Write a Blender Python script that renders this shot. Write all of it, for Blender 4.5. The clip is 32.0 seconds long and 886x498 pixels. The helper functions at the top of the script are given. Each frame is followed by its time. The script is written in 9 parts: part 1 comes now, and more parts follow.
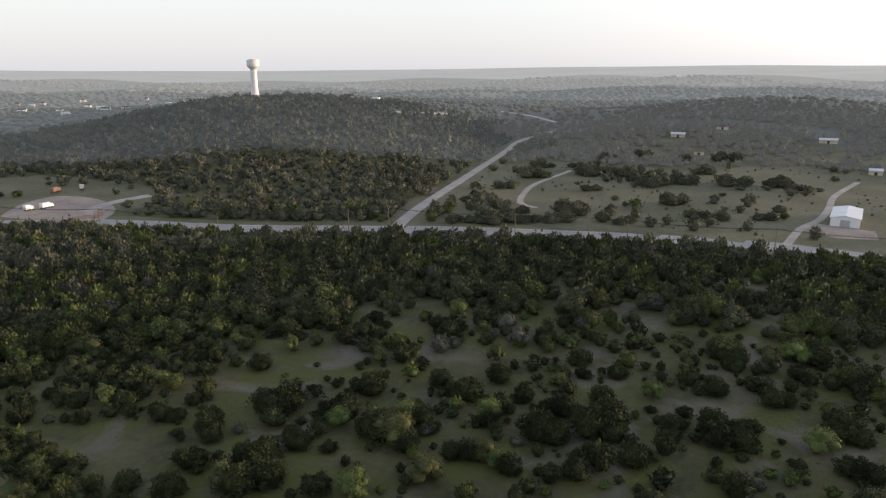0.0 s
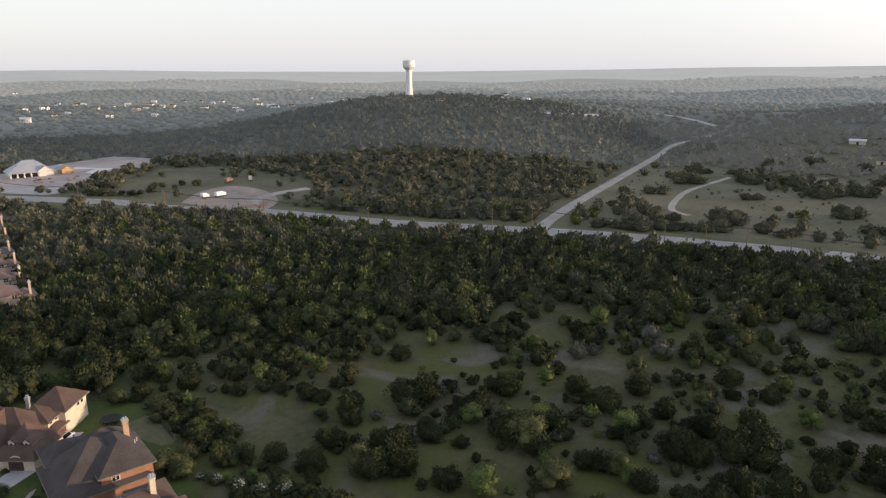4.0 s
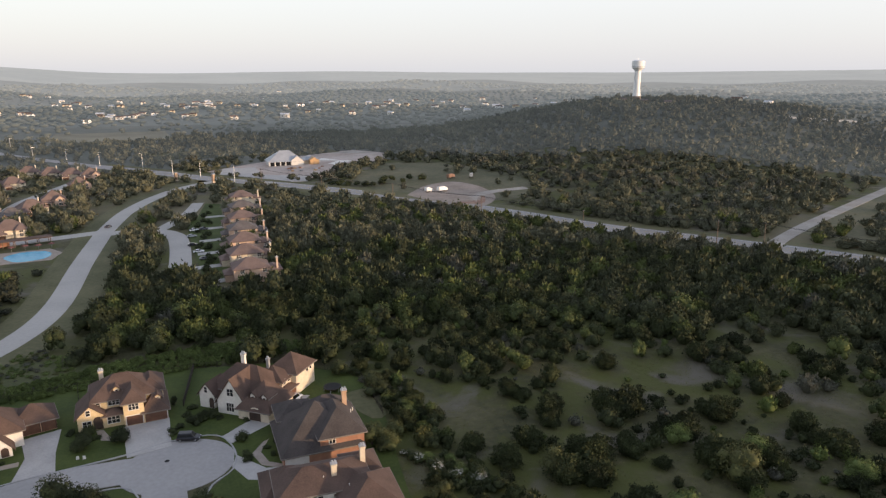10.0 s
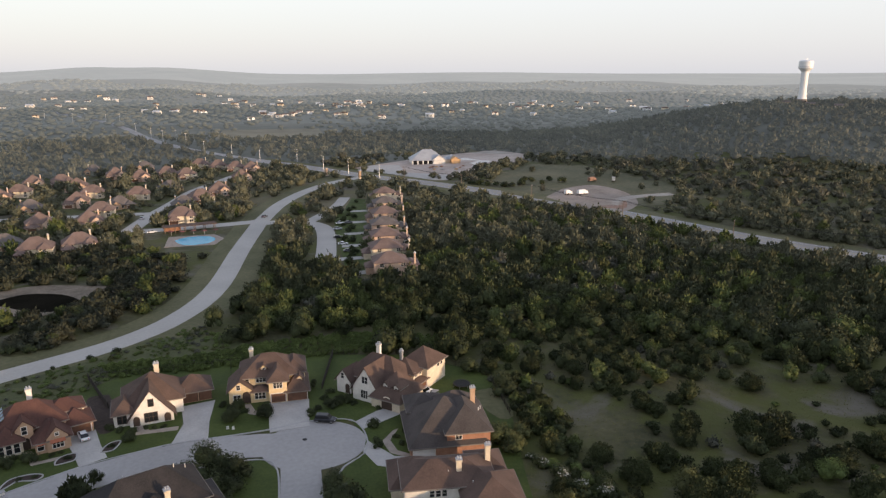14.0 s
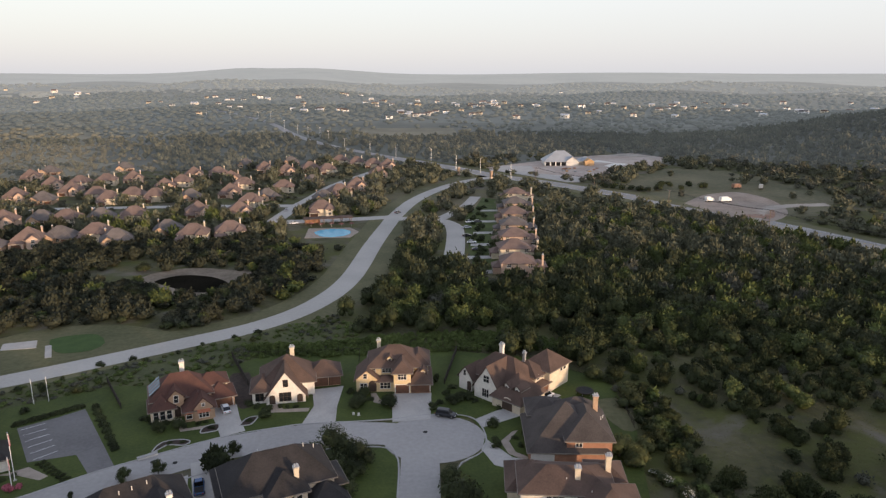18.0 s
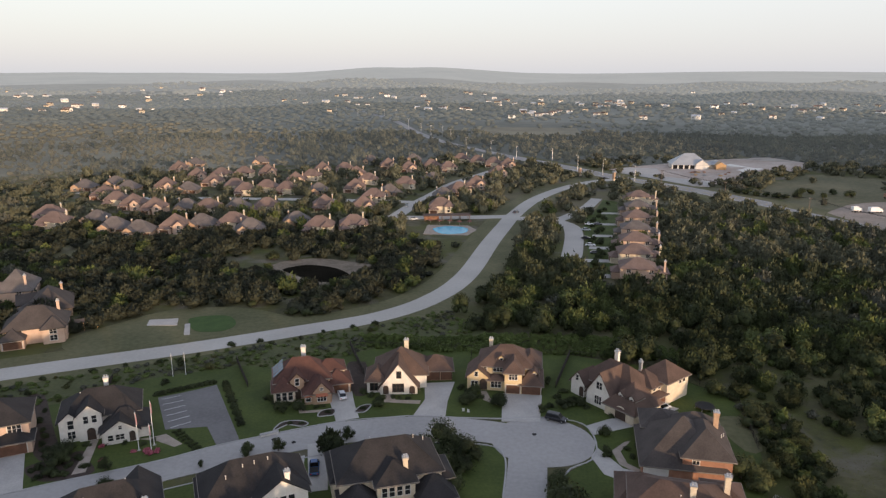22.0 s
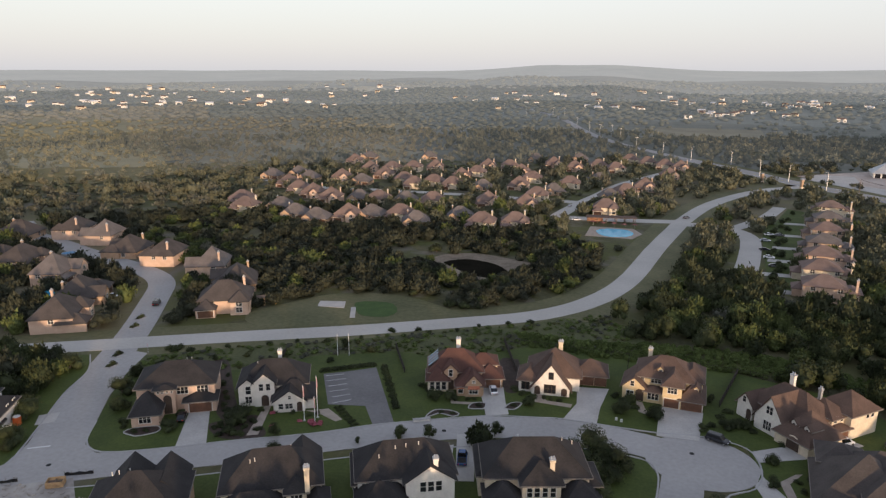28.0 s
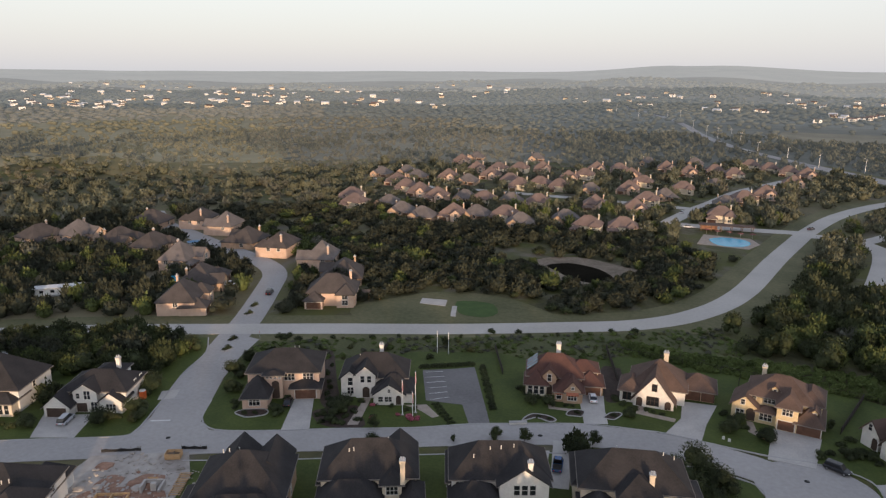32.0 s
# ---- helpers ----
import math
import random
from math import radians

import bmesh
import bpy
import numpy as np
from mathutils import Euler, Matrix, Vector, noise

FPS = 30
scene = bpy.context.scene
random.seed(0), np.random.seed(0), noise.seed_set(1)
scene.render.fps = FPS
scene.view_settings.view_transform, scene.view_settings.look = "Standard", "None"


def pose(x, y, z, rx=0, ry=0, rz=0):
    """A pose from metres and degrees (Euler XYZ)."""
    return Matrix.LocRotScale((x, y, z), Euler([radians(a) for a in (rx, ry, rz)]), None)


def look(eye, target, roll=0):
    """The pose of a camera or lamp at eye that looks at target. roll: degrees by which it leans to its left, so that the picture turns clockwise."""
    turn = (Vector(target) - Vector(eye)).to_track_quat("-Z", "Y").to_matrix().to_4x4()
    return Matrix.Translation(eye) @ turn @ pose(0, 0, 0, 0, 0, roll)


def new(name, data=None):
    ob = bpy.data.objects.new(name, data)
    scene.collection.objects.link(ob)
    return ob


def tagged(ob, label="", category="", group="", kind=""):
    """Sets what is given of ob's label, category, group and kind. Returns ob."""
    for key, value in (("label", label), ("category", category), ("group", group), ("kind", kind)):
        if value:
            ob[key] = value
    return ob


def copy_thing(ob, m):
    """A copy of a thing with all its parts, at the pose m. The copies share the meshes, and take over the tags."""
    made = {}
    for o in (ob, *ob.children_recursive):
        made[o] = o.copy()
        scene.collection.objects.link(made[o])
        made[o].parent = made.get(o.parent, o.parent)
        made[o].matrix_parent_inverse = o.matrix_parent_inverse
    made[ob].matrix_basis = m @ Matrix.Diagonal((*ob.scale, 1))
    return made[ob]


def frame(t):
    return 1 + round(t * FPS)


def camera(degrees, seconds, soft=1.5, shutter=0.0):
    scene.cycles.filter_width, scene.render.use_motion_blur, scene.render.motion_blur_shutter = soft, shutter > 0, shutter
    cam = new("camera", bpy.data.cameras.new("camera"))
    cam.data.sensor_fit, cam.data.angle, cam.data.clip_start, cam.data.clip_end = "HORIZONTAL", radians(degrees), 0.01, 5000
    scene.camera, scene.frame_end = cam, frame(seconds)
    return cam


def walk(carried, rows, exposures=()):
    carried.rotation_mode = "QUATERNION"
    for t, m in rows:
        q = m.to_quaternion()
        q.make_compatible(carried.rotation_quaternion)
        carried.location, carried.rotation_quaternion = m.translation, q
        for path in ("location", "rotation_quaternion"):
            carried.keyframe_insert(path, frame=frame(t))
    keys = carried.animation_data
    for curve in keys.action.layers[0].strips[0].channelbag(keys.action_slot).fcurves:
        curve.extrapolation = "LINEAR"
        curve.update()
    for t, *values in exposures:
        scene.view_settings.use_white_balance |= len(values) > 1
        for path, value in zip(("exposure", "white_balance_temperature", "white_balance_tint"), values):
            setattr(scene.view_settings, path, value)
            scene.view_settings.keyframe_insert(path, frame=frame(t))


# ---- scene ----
cam = camera(66.09, 32.0, soft=1.3)
EYE = 75.0
# seconds, turn to the left, tilt, roll: the craft hovers and turns on the spot
TURNS = ((0, -56.0, -14.34, -0.24), (1, -52.9, -14.33, -0.19), (2, -49.81, -14.31, -0.18), (3, -46.82, -14.28, -0.21),
         (3.5, -45.27, -14.26, -0.2), (5.5, -39.14, -14.22, -0.15), (6, -37.6, -14.2, -0.13), (7, -34.52, -14.2, -0.12),
         (8, -31.48, -14.18, -0.12), (9, -28.48, -14.16, -0.13), (10, -25.48, -14.14, -0.13), (11, -22.5, -14.14, -0.1),
         (12, -19.54, -14.13, -0.07), (13, -16.61, -14.08, -0.06), (14, -13.75, -14.05, -0.03), (15, -10.93, -14.02, -0.03),
         (15.5, -9.55, -14.03, 0.0), (17.5, -4.07, -14.03, 0.02), (18, -2.69, -14.03, 0.04), (19, 0.01, -14.03, 0.06),
         (20, 2.64, -14.04, 0.1), (21, 5.03, -14.08, 0.1), (22, 7.39, -14.11, 0.08), (23, 9.72, -14.15, 0.09),
         (24, 12.05, -14.2, 0.12), (25, 14.33, -14.22, 0.12), (25.5, 15.48, -14.25, 0.13), (27.5, 20.07, -14.32, 0.19),
         (28, 21.2, -14.32, 0.19), (29, 23.46, -14.31, 0.2), (30, 25.69, -14.32, 0.24), (31, 27.95, -14.3, 0.28), (32, 30.13, -14.28, 0.27))
walk(cam, [(t, pose(0, 0, EYE, 90 + tilt, 0, turn) @ pose(0, 0, 0, 0, 0, roll)) for t, turn, tilt, roll in TURNS],
     ((0, 0.33), (10, 0.31), (19, 0.25), (32, 0.16)))

# ---- light: a low hazy sun to the side, and a bright milky morning sky
SUN_AZ, SUN_EL = -138.0, 4.4        # degrees to the left of +y, degrees up
world = bpy.data.worlds.new("world")
scene.world = world
world.use_nodes = True
wn, wl = world.node_tree.nodes, world.node_tree.links.new
sky = wn.new("ShaderNodeTexSky")
sky.sky_type, sky.sun_disc = "NISHITA", False
sky.sun_elevation, sky.sun_rotation = radians(SUN_EL), radians(-SUN_AZ)
sky.dust_density, sky.ozone_density, sky.air_density = 1.5, 1.0, 1.0
wl(sky.outputs[0], wn["Background"].inputs[0])
wn["Background"].inputs[1].default_value = 0.05
# thin high cloud: milky all over, palest above the horizon's haze
wco, wsep, wramp, veil, wadd = (wn.new("ShaderNode" + k) for k in ("TexCoord", "SeparateXYZ", "ValToRGB", "Background", "AddShader"))
wl(wco.outputs["Generated"], wsep.inputs[0])
wl(wsep.outputs[2], wramp.inputs[0])
ramp_keys = wramp.color_ramp.elements
ramp_keys[0].position, ramp_keys[0].color = 0.0, (0.56, 0.57, 0.615, 1)
ramp_keys[1].position, ramp_keys[1].color = 1.0, (0.305, 0.352, 0.49, 1)
key = ramp_keys.new(0.16)
key.color = (0.735, 0.74, 0.77, 1)
key = ramp_keys.new(0.5)
key.color = (0.415, 0.436, 0.53, 1)
wl(wramp.outputs[0], veil.inputs[0])
# hazy air brightens towards the sun
sa, se = radians(SUN_AZ), radians(SUN_EL)
sun_dir = Vector((-math.sin(sa) * math.cos(se), math.cos(sa) * math.cos(se), math.sin(se)))
near_sun, clip_sun, spread_sun, gain_sun = (wn.new("ShaderNode" + k) for k in ("VectorMath", "Math", "Math", "Math"))
near_sun.operation, clip_sun.operation, spread_sun.operation, gain_sun.operation = "DOT_PRODUCT", "MAXIMUM", "POWER", "MULTIPLY_ADD"
wl(wco.outputs["Generated"], near_sun.inputs[0])
near_sun.inputs[1].default_value = sun_dir
wl(near_sun.outputs["Value"], clip_sun.inputs[0])
clip_sun.inputs[1].default_value = 0.0
wl(clip_sun.outputs[0], spread_sun.inputs[0])
spread_sun.inputs[1].default_value = 2.5
wl(spread_sun.outputs[0], gain_sun.inputs[0])
gain_sun.inputs[1].default_value, gain_sun.inputs[2].default_value = 0.8, 0.97
wl(gain_sun.outputs[0], veil.inputs[1])
wl(wn["Background"].outputs[0], wadd.inputs[0])
wl(veil.outputs[0], wadd.inputs[1])
wl(wadd.outputs[0], wn["World Output"].inputs[0])
sun = new("sun", bpy.data.lights.new("sun", "SUN"))
sun.data.energy, sun.data.angle, sun.data.color = 3.9, radians(1.5), (1.0, 0.69, 0.45)
sun.matrix_world = look(sun_dir * 300, (0, 0, 0))


# ---- materials
def mat(name, a, b, rough=0.85, scale=0.3, fine=4.0, bump=0.3, dist=0.05, metal=0.0, spread=(0.35, 0.68), rand=0.0, island=0.0, spec=0.3):
    """Two colours mixed by coarse and fine noise in metres, with relief; rand and island vary whole objects and single leaves."""
    m = bpy.data.materials.new(name)
    m.use_nodes = True
    nt = m.node_tree
    n, link = nt.nodes, nt.links.new
    bsdf = n["Principled BSDF"]
    geo = n.new("ShaderNodeNewGeometry")
    big, small = n.new("ShaderNodeTexNoise"), n.new("ShaderNodeTexNoise")
    big.inputs["Scale"].default_value, small.inputs["Scale"].default_value = scale, fine
    big.inputs["Detail"].default_value, small.inputs["Detail"].default_value = 5, 4
    for tex in (big, small):
        link(geo.outputs["Position"], tex.inputs["Vector"])
    add = n.new("ShaderNodeMath")
    add.operation = "MULTIPLY_ADD"
    add.inputs[1].default_value = 0.4
    link(small.outputs[0], add.inputs[0])
    mul = n.new("ShaderNodeMath")
    mul.operation = "MULTIPLY"
    mul.inputs[1].default_value = 0.6
    link(big.outputs[0], mul.inputs[0])
    link(mul.outputs[0], add.inputs[2])
    ramp = n.new("ShaderNodeValToRGB")
    ramp.color_ramp.elements[0].position, ramp.color_ramp.elements[1].position = spread
    ramp.color_ramp.elements[0].color, ramp.color_ramp.elements[1].color = (*a, 1), (*b, 1)
    link(add.outputs[0], ramp.inputs[0])
    col = ramp.outputs[0]
    for amount, source in ((rand, None), (island, geo.outputs["Random Per Island"])):
        if amount:
            if source is None:
                source = n.new("ShaderNodeObjectInfo").outputs["Random"]
            hsv, rng = n.new("ShaderNodeHueSaturation"), n.new("ShaderNodeMapRange")
            rng.inputs["To Min"].default_value, rng.inputs["To Max"].default_value = 1 - amount, 1 + amount
            link(source, rng.inputs["Value"])
            link(rng.outputs[0], hsv.inputs["Value"])
            link(col, hsv.inputs["Color"])
            col = hsv.outputs[0]
    link(col, bsdf.inputs["Base Color"])
    bsdf.inputs["Roughness"].default_value, bsdf.inputs["Metallic"].default_value = rough, metal
    bsdf.inputs["Specular IOR Level"].default_value = spec
    if bump:
        bp = n.new("ShaderNodeBump")
        bp.inputs["Strength"].default_value, bp.inputs["Distance"].default_value = bump, dist
        link(small.outputs[0], bp.inputs["Height"])
        link(bp.outputs[0], bsdf.inputs["Normal"])
    return m


def leafy(name, dark, light, scale=0.12, island=0.45):
    m = mat(name, dark, light, rough=0.75, scale=scale, fine=0.9, bump=0, spread=(0.38, 0.62), island=island, spec=0.15)
    return m


M_LEAF = leafy("juniper_and_oak_foliage", (0.019, 0.0245, 0.012), (0.057, 0.07, 0.029), island=0.18)
# lighter than M_LEAF: haze over the farther oaks, painted into the base colour
M_LEAF_BELT = leafy("haze_paled_oak_foliage", (0.064, 0.07, 0.046), (0.135, 0.138, 0.092), island=0.2)
# the same woods somewhat farther off, colour lifted part way for haze
M_LEAF_MID = leafy("haze_lifted_woodland_foliage", (0.03, 0.036, 0.02), (0.08, 0.09, 0.046), island=0.2)
# greyer copy of M_LEAF, toned as if shaded to offset the warm sun
M_LEAF_LOW = leafy("grey_green_shade_toned_foliage", (0.02, 0.023, 0.0165), (0.054, 0.06, 0.039), island=0.18)
M_LEAF_BRIGHT = leafy("fresh_foliage", (0.06, 0.083, 0.026), (0.128, 0.165, 0.052), island=0.18)
M_LEAF_FRESH = leafy("light_woodland_foliage", (0.04, 0.054, 0.02), (0.105, 0.128, 0.043), island=0.18)
M_LEAF_GREY = leafy("grey_dry_foliage", (0.06, 0.065, 0.05), (0.12, 0.12, 0.092), island=0.18)
M_LEAF_GOLD = leafy("yellowing_foliage", (0.05, 0.056, 0.022), (0.095, 0.1, 0.038), island=0.18)
# dry olive scrub, its colour paled and greyed to stand for haze
M_LEAF_SCRUB = leafy("haze_paled_dry_scrub", (0.085, 0.085, 0.06), (0.15, 0.145, 0.102), scale=0.03, island=0.25)
M_TUFT = leafy("green_grass_blades", (0.062, 0.07, 0.02), (0.12, 0.12, 0.036), scale=0.1, island=0.25)
M_DRY_TUFT = leafy("dry_grass_blades", (0.095, 0.086, 0.042), (0.165, 0.145, 0.075), scale=0.1, island=0.25)
M_BLOSSOM = leafy("pink_blossom", (0.28, 0.05, 0.08), (0.45, 0.16, 0.2))
M_WHITE_BLOSSOM = leafy("white_blossom", (0.3, 0.3, 0.26), (0.6, 0.58, 0.52), scale=1.5)
M_BARK = mat("bark", (0.05, 0.04, 0.03), (0.12, 0.10, 0.08), scale=2, fine=18, bump=0.6)
M_LAWN = mat("mown_lawn", (0.0364, 0.0552, 0.01), (0.0754, 0.0984, 0.02), scale=0.12, fine=1.6, bump=0.5)
M_ROUGH = mat("rough_grass", (0.045, 0.055, 0.02), (0.1, 0.105, 0.042), scale=0.09, fine=1.2, bump=0.6, dist=0.2)
M_SHOULDER = mat("roadside_grass", (0.07, 0.076, 0.033), (0.155, 0.142, 0.073), scale=0.05, fine=0.7, bump=0.5, dist=0.15)
M_FIELD = mat("dry_field_grass", (0.074, 0.078, 0.04), (0.165, 0.148, 0.086), scale=0.025, fine=0.35, bump=0.6, dist=0.25)
M_STRAW = mat("straw_and_scrub", (0.1, 0.09, 0.038), (0.215, 0.18, 0.078), scale=0.012, fine=0.12, bump=0.6, dist=0.5)
M_GREEN = mat("putting_green", (0.034, 0.068, 0.014), (0.058, 0.1, 0.024), scale=0.3, fine=4, bump=0.2)
M_CALICHE = mat("pale_caliche", (0.26, 0.235, 0.21), (0.46, 0.43, 0.39), scale=0.12, fine=0.6, bump=0.4, dist=0.1)
M_REDDIRT = mat("reddish_earth", (0.2, 0.11, 0.075), (0.34, 0.22, 0.16), scale=0.25, fine=2, bump=0.6, dist=0.15)
M_LOTDIRT = mat("pale_trodden_earth", (0.2, 0.165, 0.135), (0.36, 0.305, 0.26), scale=0.08, fine=0.7, bump=0.4, dist=0.1)
M_STREET = mat("concrete_street", (0.29, 0.28, 0.268), (0.385, 0.37, 0.355), rough=0.8, scale=0.05, fine=1.1, bump=0.15)
# paler, warmer than M_STREET: haze over the farther streets, put into the colour
M_BOULEVARD = mat("haze_paled_concrete", (0.37, 0.352, 0.325), (0.47, 0.448, 0.412), rough=0.8, scale=0.05, fine=1.1, bump=0.15)
M_HIGHWAY = mat("worn_asphalt", (0.19, 0.188, 0.188), (0.275, 0.27, 0.265), rough=0.6, scale=0.05, fine=1.5, bump=0.2)
M_LOT = mat("dark_asphalt", (0.125, 0.12, 0.12), (0.185, 0.18, 0.178), rough=0.8, scale=0.1, fine=1.5, bump=0.2)
M_GRAVEL = mat("gravel_road", (0.26, 0.235, 0.2), (0.42, 0.385, 0.34), scale=0.08, fine=1.5, bump=0.3)
M_DRIVE = mat("pale_concrete", (0.34, 0.325, 0.305), (0.48, 0.46, 0.43), rough=0.8, scale=0.2, fine=3, bump=0.15)
M_MUD = mat("dried_mud", (0.11, 0.09, 0.065), (0.27, 0.22, 0.165), scale=0.12, fine=0.8, bump=0.4, dist=0.1)
M_PATH = mat("stone_paving", (0.26, 0.22, 0.18), (0.4, 0.34, 0.29), scale=0.6, fine=5, bump=0.3)
M_KERB = mat("kerb_concrete", (0.3, 0.295, 0.285), (0.42, 0.41, 0.395), scale=0.3, fine=4, bump=0.1)
M_PAINT = mat("road_paint", (0.6, 0.6, 0.58), (0.8, 0.8, 0.78), scale=0.4, fine=6, bump=0)
M_YELLOW = mat("yellow_road_paint", (0.5, 0.36, 0.05), (0.65, 0.48, 0.08), scale=0.4, fine=6, bump=0)
M_CREAM = mat("cream_limestone", (0.5, 0.43, 0.33), (0.68, 0.6, 0.47), scale=0.7, fine=5, bump=0.5, dist=0.04)
M_WHITE = mat("white_limestone", (0.6, 0.57, 0.52), (0.78, 0.75, 0.69), scale=0.7, fine=5, bump=0.5, dist=0.04)
M_YELLOWSTONE = mat("yellow_limestone", (0.52, 0.4, 0.23), (0.68, 0.55, 0.34), scale=0.7, fine=5, bump=0.5, dist=0.04)
M_TAN = mat("tan_brick", (0.36, 0.24, 0.16), (0.5, 0.36, 0.25), scale=0.8, fine=7, bump=0.5, dist=0.03)
M_PINK = mat("pinkish_stucco", (0.48, 0.34, 0.26), (0.6, 0.45, 0.35), scale=0.5, fine=6, bump=0.2)
M_BRICK = mat("red_brown_brick", (0.26, 0.13, 0.085), (0.38, 0.21, 0.14), scale=0.8, fine=8, bump=0.5, dist=0.03)
M_STUCCO = mat("grey_white_stucco", (0.55, 0.54, 0.51), (0.68, 0.66, 0.62), scale=0.4, fine=6, bump=0.2)
M_ROOF_DARK = mat("dark_shingles", (0.019, 0.0182, 0.019), (0.04, 0.037, 0.0375), rough=0.9, scale=0.3, fine=3.5, bump=0.7, dist=0.05)
M_ROOF_BROWN = mat("brown_shingles", (0.07, 0.048, 0.039), (0.128, 0.086, 0.068), rough=0.9, scale=0.3, fine=3.5, bump=0.7, dist=0.05)
M_ROOF_RED = mat("red_brown_shingles", (0.066, 0.034, 0.028), (0.115, 0.057, 0.044), rough=0.9, scale=0.3, fine=3.5, bump=0.7, dist=0.05)
# grey of the far roofs, lightened to paint haze; M_ROOF_SLATE keeps the darker tone
M_ROOF_GREY = mat("haze_paled_grey_shingles", (0.1, 0.088, 0.083), (0.165, 0.146, 0.137), rough=0.9, scale=0.3, fine=3.5, bump=0.7, dist=0.05)
M_ROOF_SLATE = mat("grey_brown_shingles", (0.05, 0.043, 0.04), (0.09, 0.077, 0.07), rough=0.9, scale=0.3, fine=3.5, bump=0.7, dist=0.05)
M_CLAY = mat("red_clay_tiles", (0.3, 0.1, 0.06), (0.42, 0.17, 0.1), rough=0.8, scale=1.5, fine=8, bump=0.5)
M_ROOF_METAL = mat("pale_metal_roof", (0.5, 0.51, 0.52), (0.66, 0.67, 0.68), rough=0.4, scale=0.2, fine=2, bump=0.1, metal=0.3)
# brown of the far roofs, likewise lightened to paint haze
M_ROOF_WARM = mat("warm_brown_shingles", (0.128, 0.092, 0.08), (0.2, 0.147, 0.127), rough=0.9, scale=0.3, fine=3.5, bump=0.7, dist=0.05)
M_GUTTER = mat("grey_brown_gutter", (0.16, 0.14, 0.12), (0.24, 0.21, 0.185), scale=1, fine=8, bump=0)
M_TRIM = mat("painted_trim", (0.6, 0.57, 0.52), (0.72, 0.69, 0.63), scale=1, fine=8, bump=0)
M_DARKTRIM = mat("dark_brown_trim", (0.05, 0.035, 0.028), (0.085, 0.06, 0.045), scale=1, fine=8, bump=0)
M_GARAGE_BROWN = mat("brown_garage_door", (0.1, 0.05, 0.033), (0.16, 0.085, 0.055), rough=0.5, scale=1, fine=9, bump=0.1)
M_GARAGE_PALE = mat("pale_garage_door", (0.55, 0.53, 0.5), (0.65, 0.63, 0.6), rough=0.5, scale=1, fine=9, bump=0.1)
M_WHITE_PAINT = mat("white_paint", (0.74, 0.74, 0.72), (0.84, 0.84, 0.82), rough=0.5, scale=0.4, fine=3, bump=0.05)
M_STEEL = mat("galvanised_steel", (0.42, 0.43, 0.44), (0.55, 0.56, 0.57), rough=0.45, scale=1, fine=8, bump=0.05, metal=0.6)
M_WOOD = mat("weathered_pole_wood", (0.12, 0.09, 0.065), (0.22, 0.17, 0.13), scale=2, fine=14, bump=0.4)
M_FENCE = mat("dark_fence", (0.03, 0.026, 0.022), (0.06, 0.05, 0.042), scale=1, fine=6, bump=0.3)
M_LUMBER = mat("new_lumber", (0.42, 0.26, 0.13), (0.58, 0.4, 0.22), scale=1, fine=9, bump=0.3)
M_ORANGE = mat("orange_plastic", (0.6, 0.12, 0.03), (0.72, 0.17, 0.05), rough=0.4, scale=1, fine=6, bump=0)
M_BLUE = mat("blue_tarpaulin", (0.05, 0.16, 0.3), (0.1, 0.28, 0.45), rough=0.5, scale=1, fine=6, bump=0.1)
M_RUBBER = mat("black_rubber", (0.012, 0.012, 0.012), (0.03, 0.03, 0.03), rough=0.8, scale=2, fine=20, bump=0)
M_CHROME = mat("polished_metal", (0.6, 0.6, 0.6), (0.75, 0.75, 0.75), rough=0.2, scale=2, fine=20, bump=0, metal=1.0)
M_SOLAR = mat("solar_cells", (0.1, 0.16, 0.24), (0.16, 0.24, 0.34), rough=0.15, scale=0.5, fine=3, bump=0, metal=0.4)


def plain(name, col, rough=0.3, metal=0.0, spec=0.5, alpha_mix=None):
    m = bpy.data.materials.new(name)
    m.use_nodes = True
    b = m.node_tree.nodes["Principled BSDF"]
    b.inputs["Base Color"].default_value = (*col, 1)
    b.inputs["Roughness"].default_value, b.inputs["Metallic"].default_value = rough, metal
    b.inputs["Specular IOR Level"].default_value = spec
    return m


M_PANE = plain("window_glass", (0.02, 0.022, 0.025), 0.08, 0, 0.6)
M_CARGLASS = plain("tinted_car_glass", (0.01, 0.011, 0.013), 0.06, 0, 0.6)
M_LAMP = plain("lamp_glass", (0.7, 0.7, 0.68), 0.15)
M_TAIL = plain("red_lamp_glass", (0.4, 0.02, 0.015), 0.2)
M_WATER_POOL = mat("pool_water", (0.04, 0.3, 0.48), (0.08, 0.42, 0.6), rough=0.2, scale=0.4, fine=1.5, bump=0.15, dist=0.05, spec=0.1)
M_WATER_POND = mat("pond_water", (0.008, 0.008, 0.006), (0.018, 0.016, 0.012), rough=0.16, scale=0.1, fine=0.8, bump=0.05, dist=0.02, spec=0.0)


# ---- mesh helpers
def part(name, bm, material, parent=None, label=""):
    me = bpy.data.meshes.new(name)
    bm.normal_update()
    bm.to_mesh(me)
    bm.free()
    me.materials.append(material)
    ob = new(name, me)
    if parent is not None:
        ob.parent = parent
    if label:
        ob["label"] = label
    return ob


def thing(name, m, label, category, group="", kind=""):
    ob = new(name)
    ob.matrix_world = m
    ob.empty_display_size = 0.2
    return tagged(ob, label, category, group, kind)


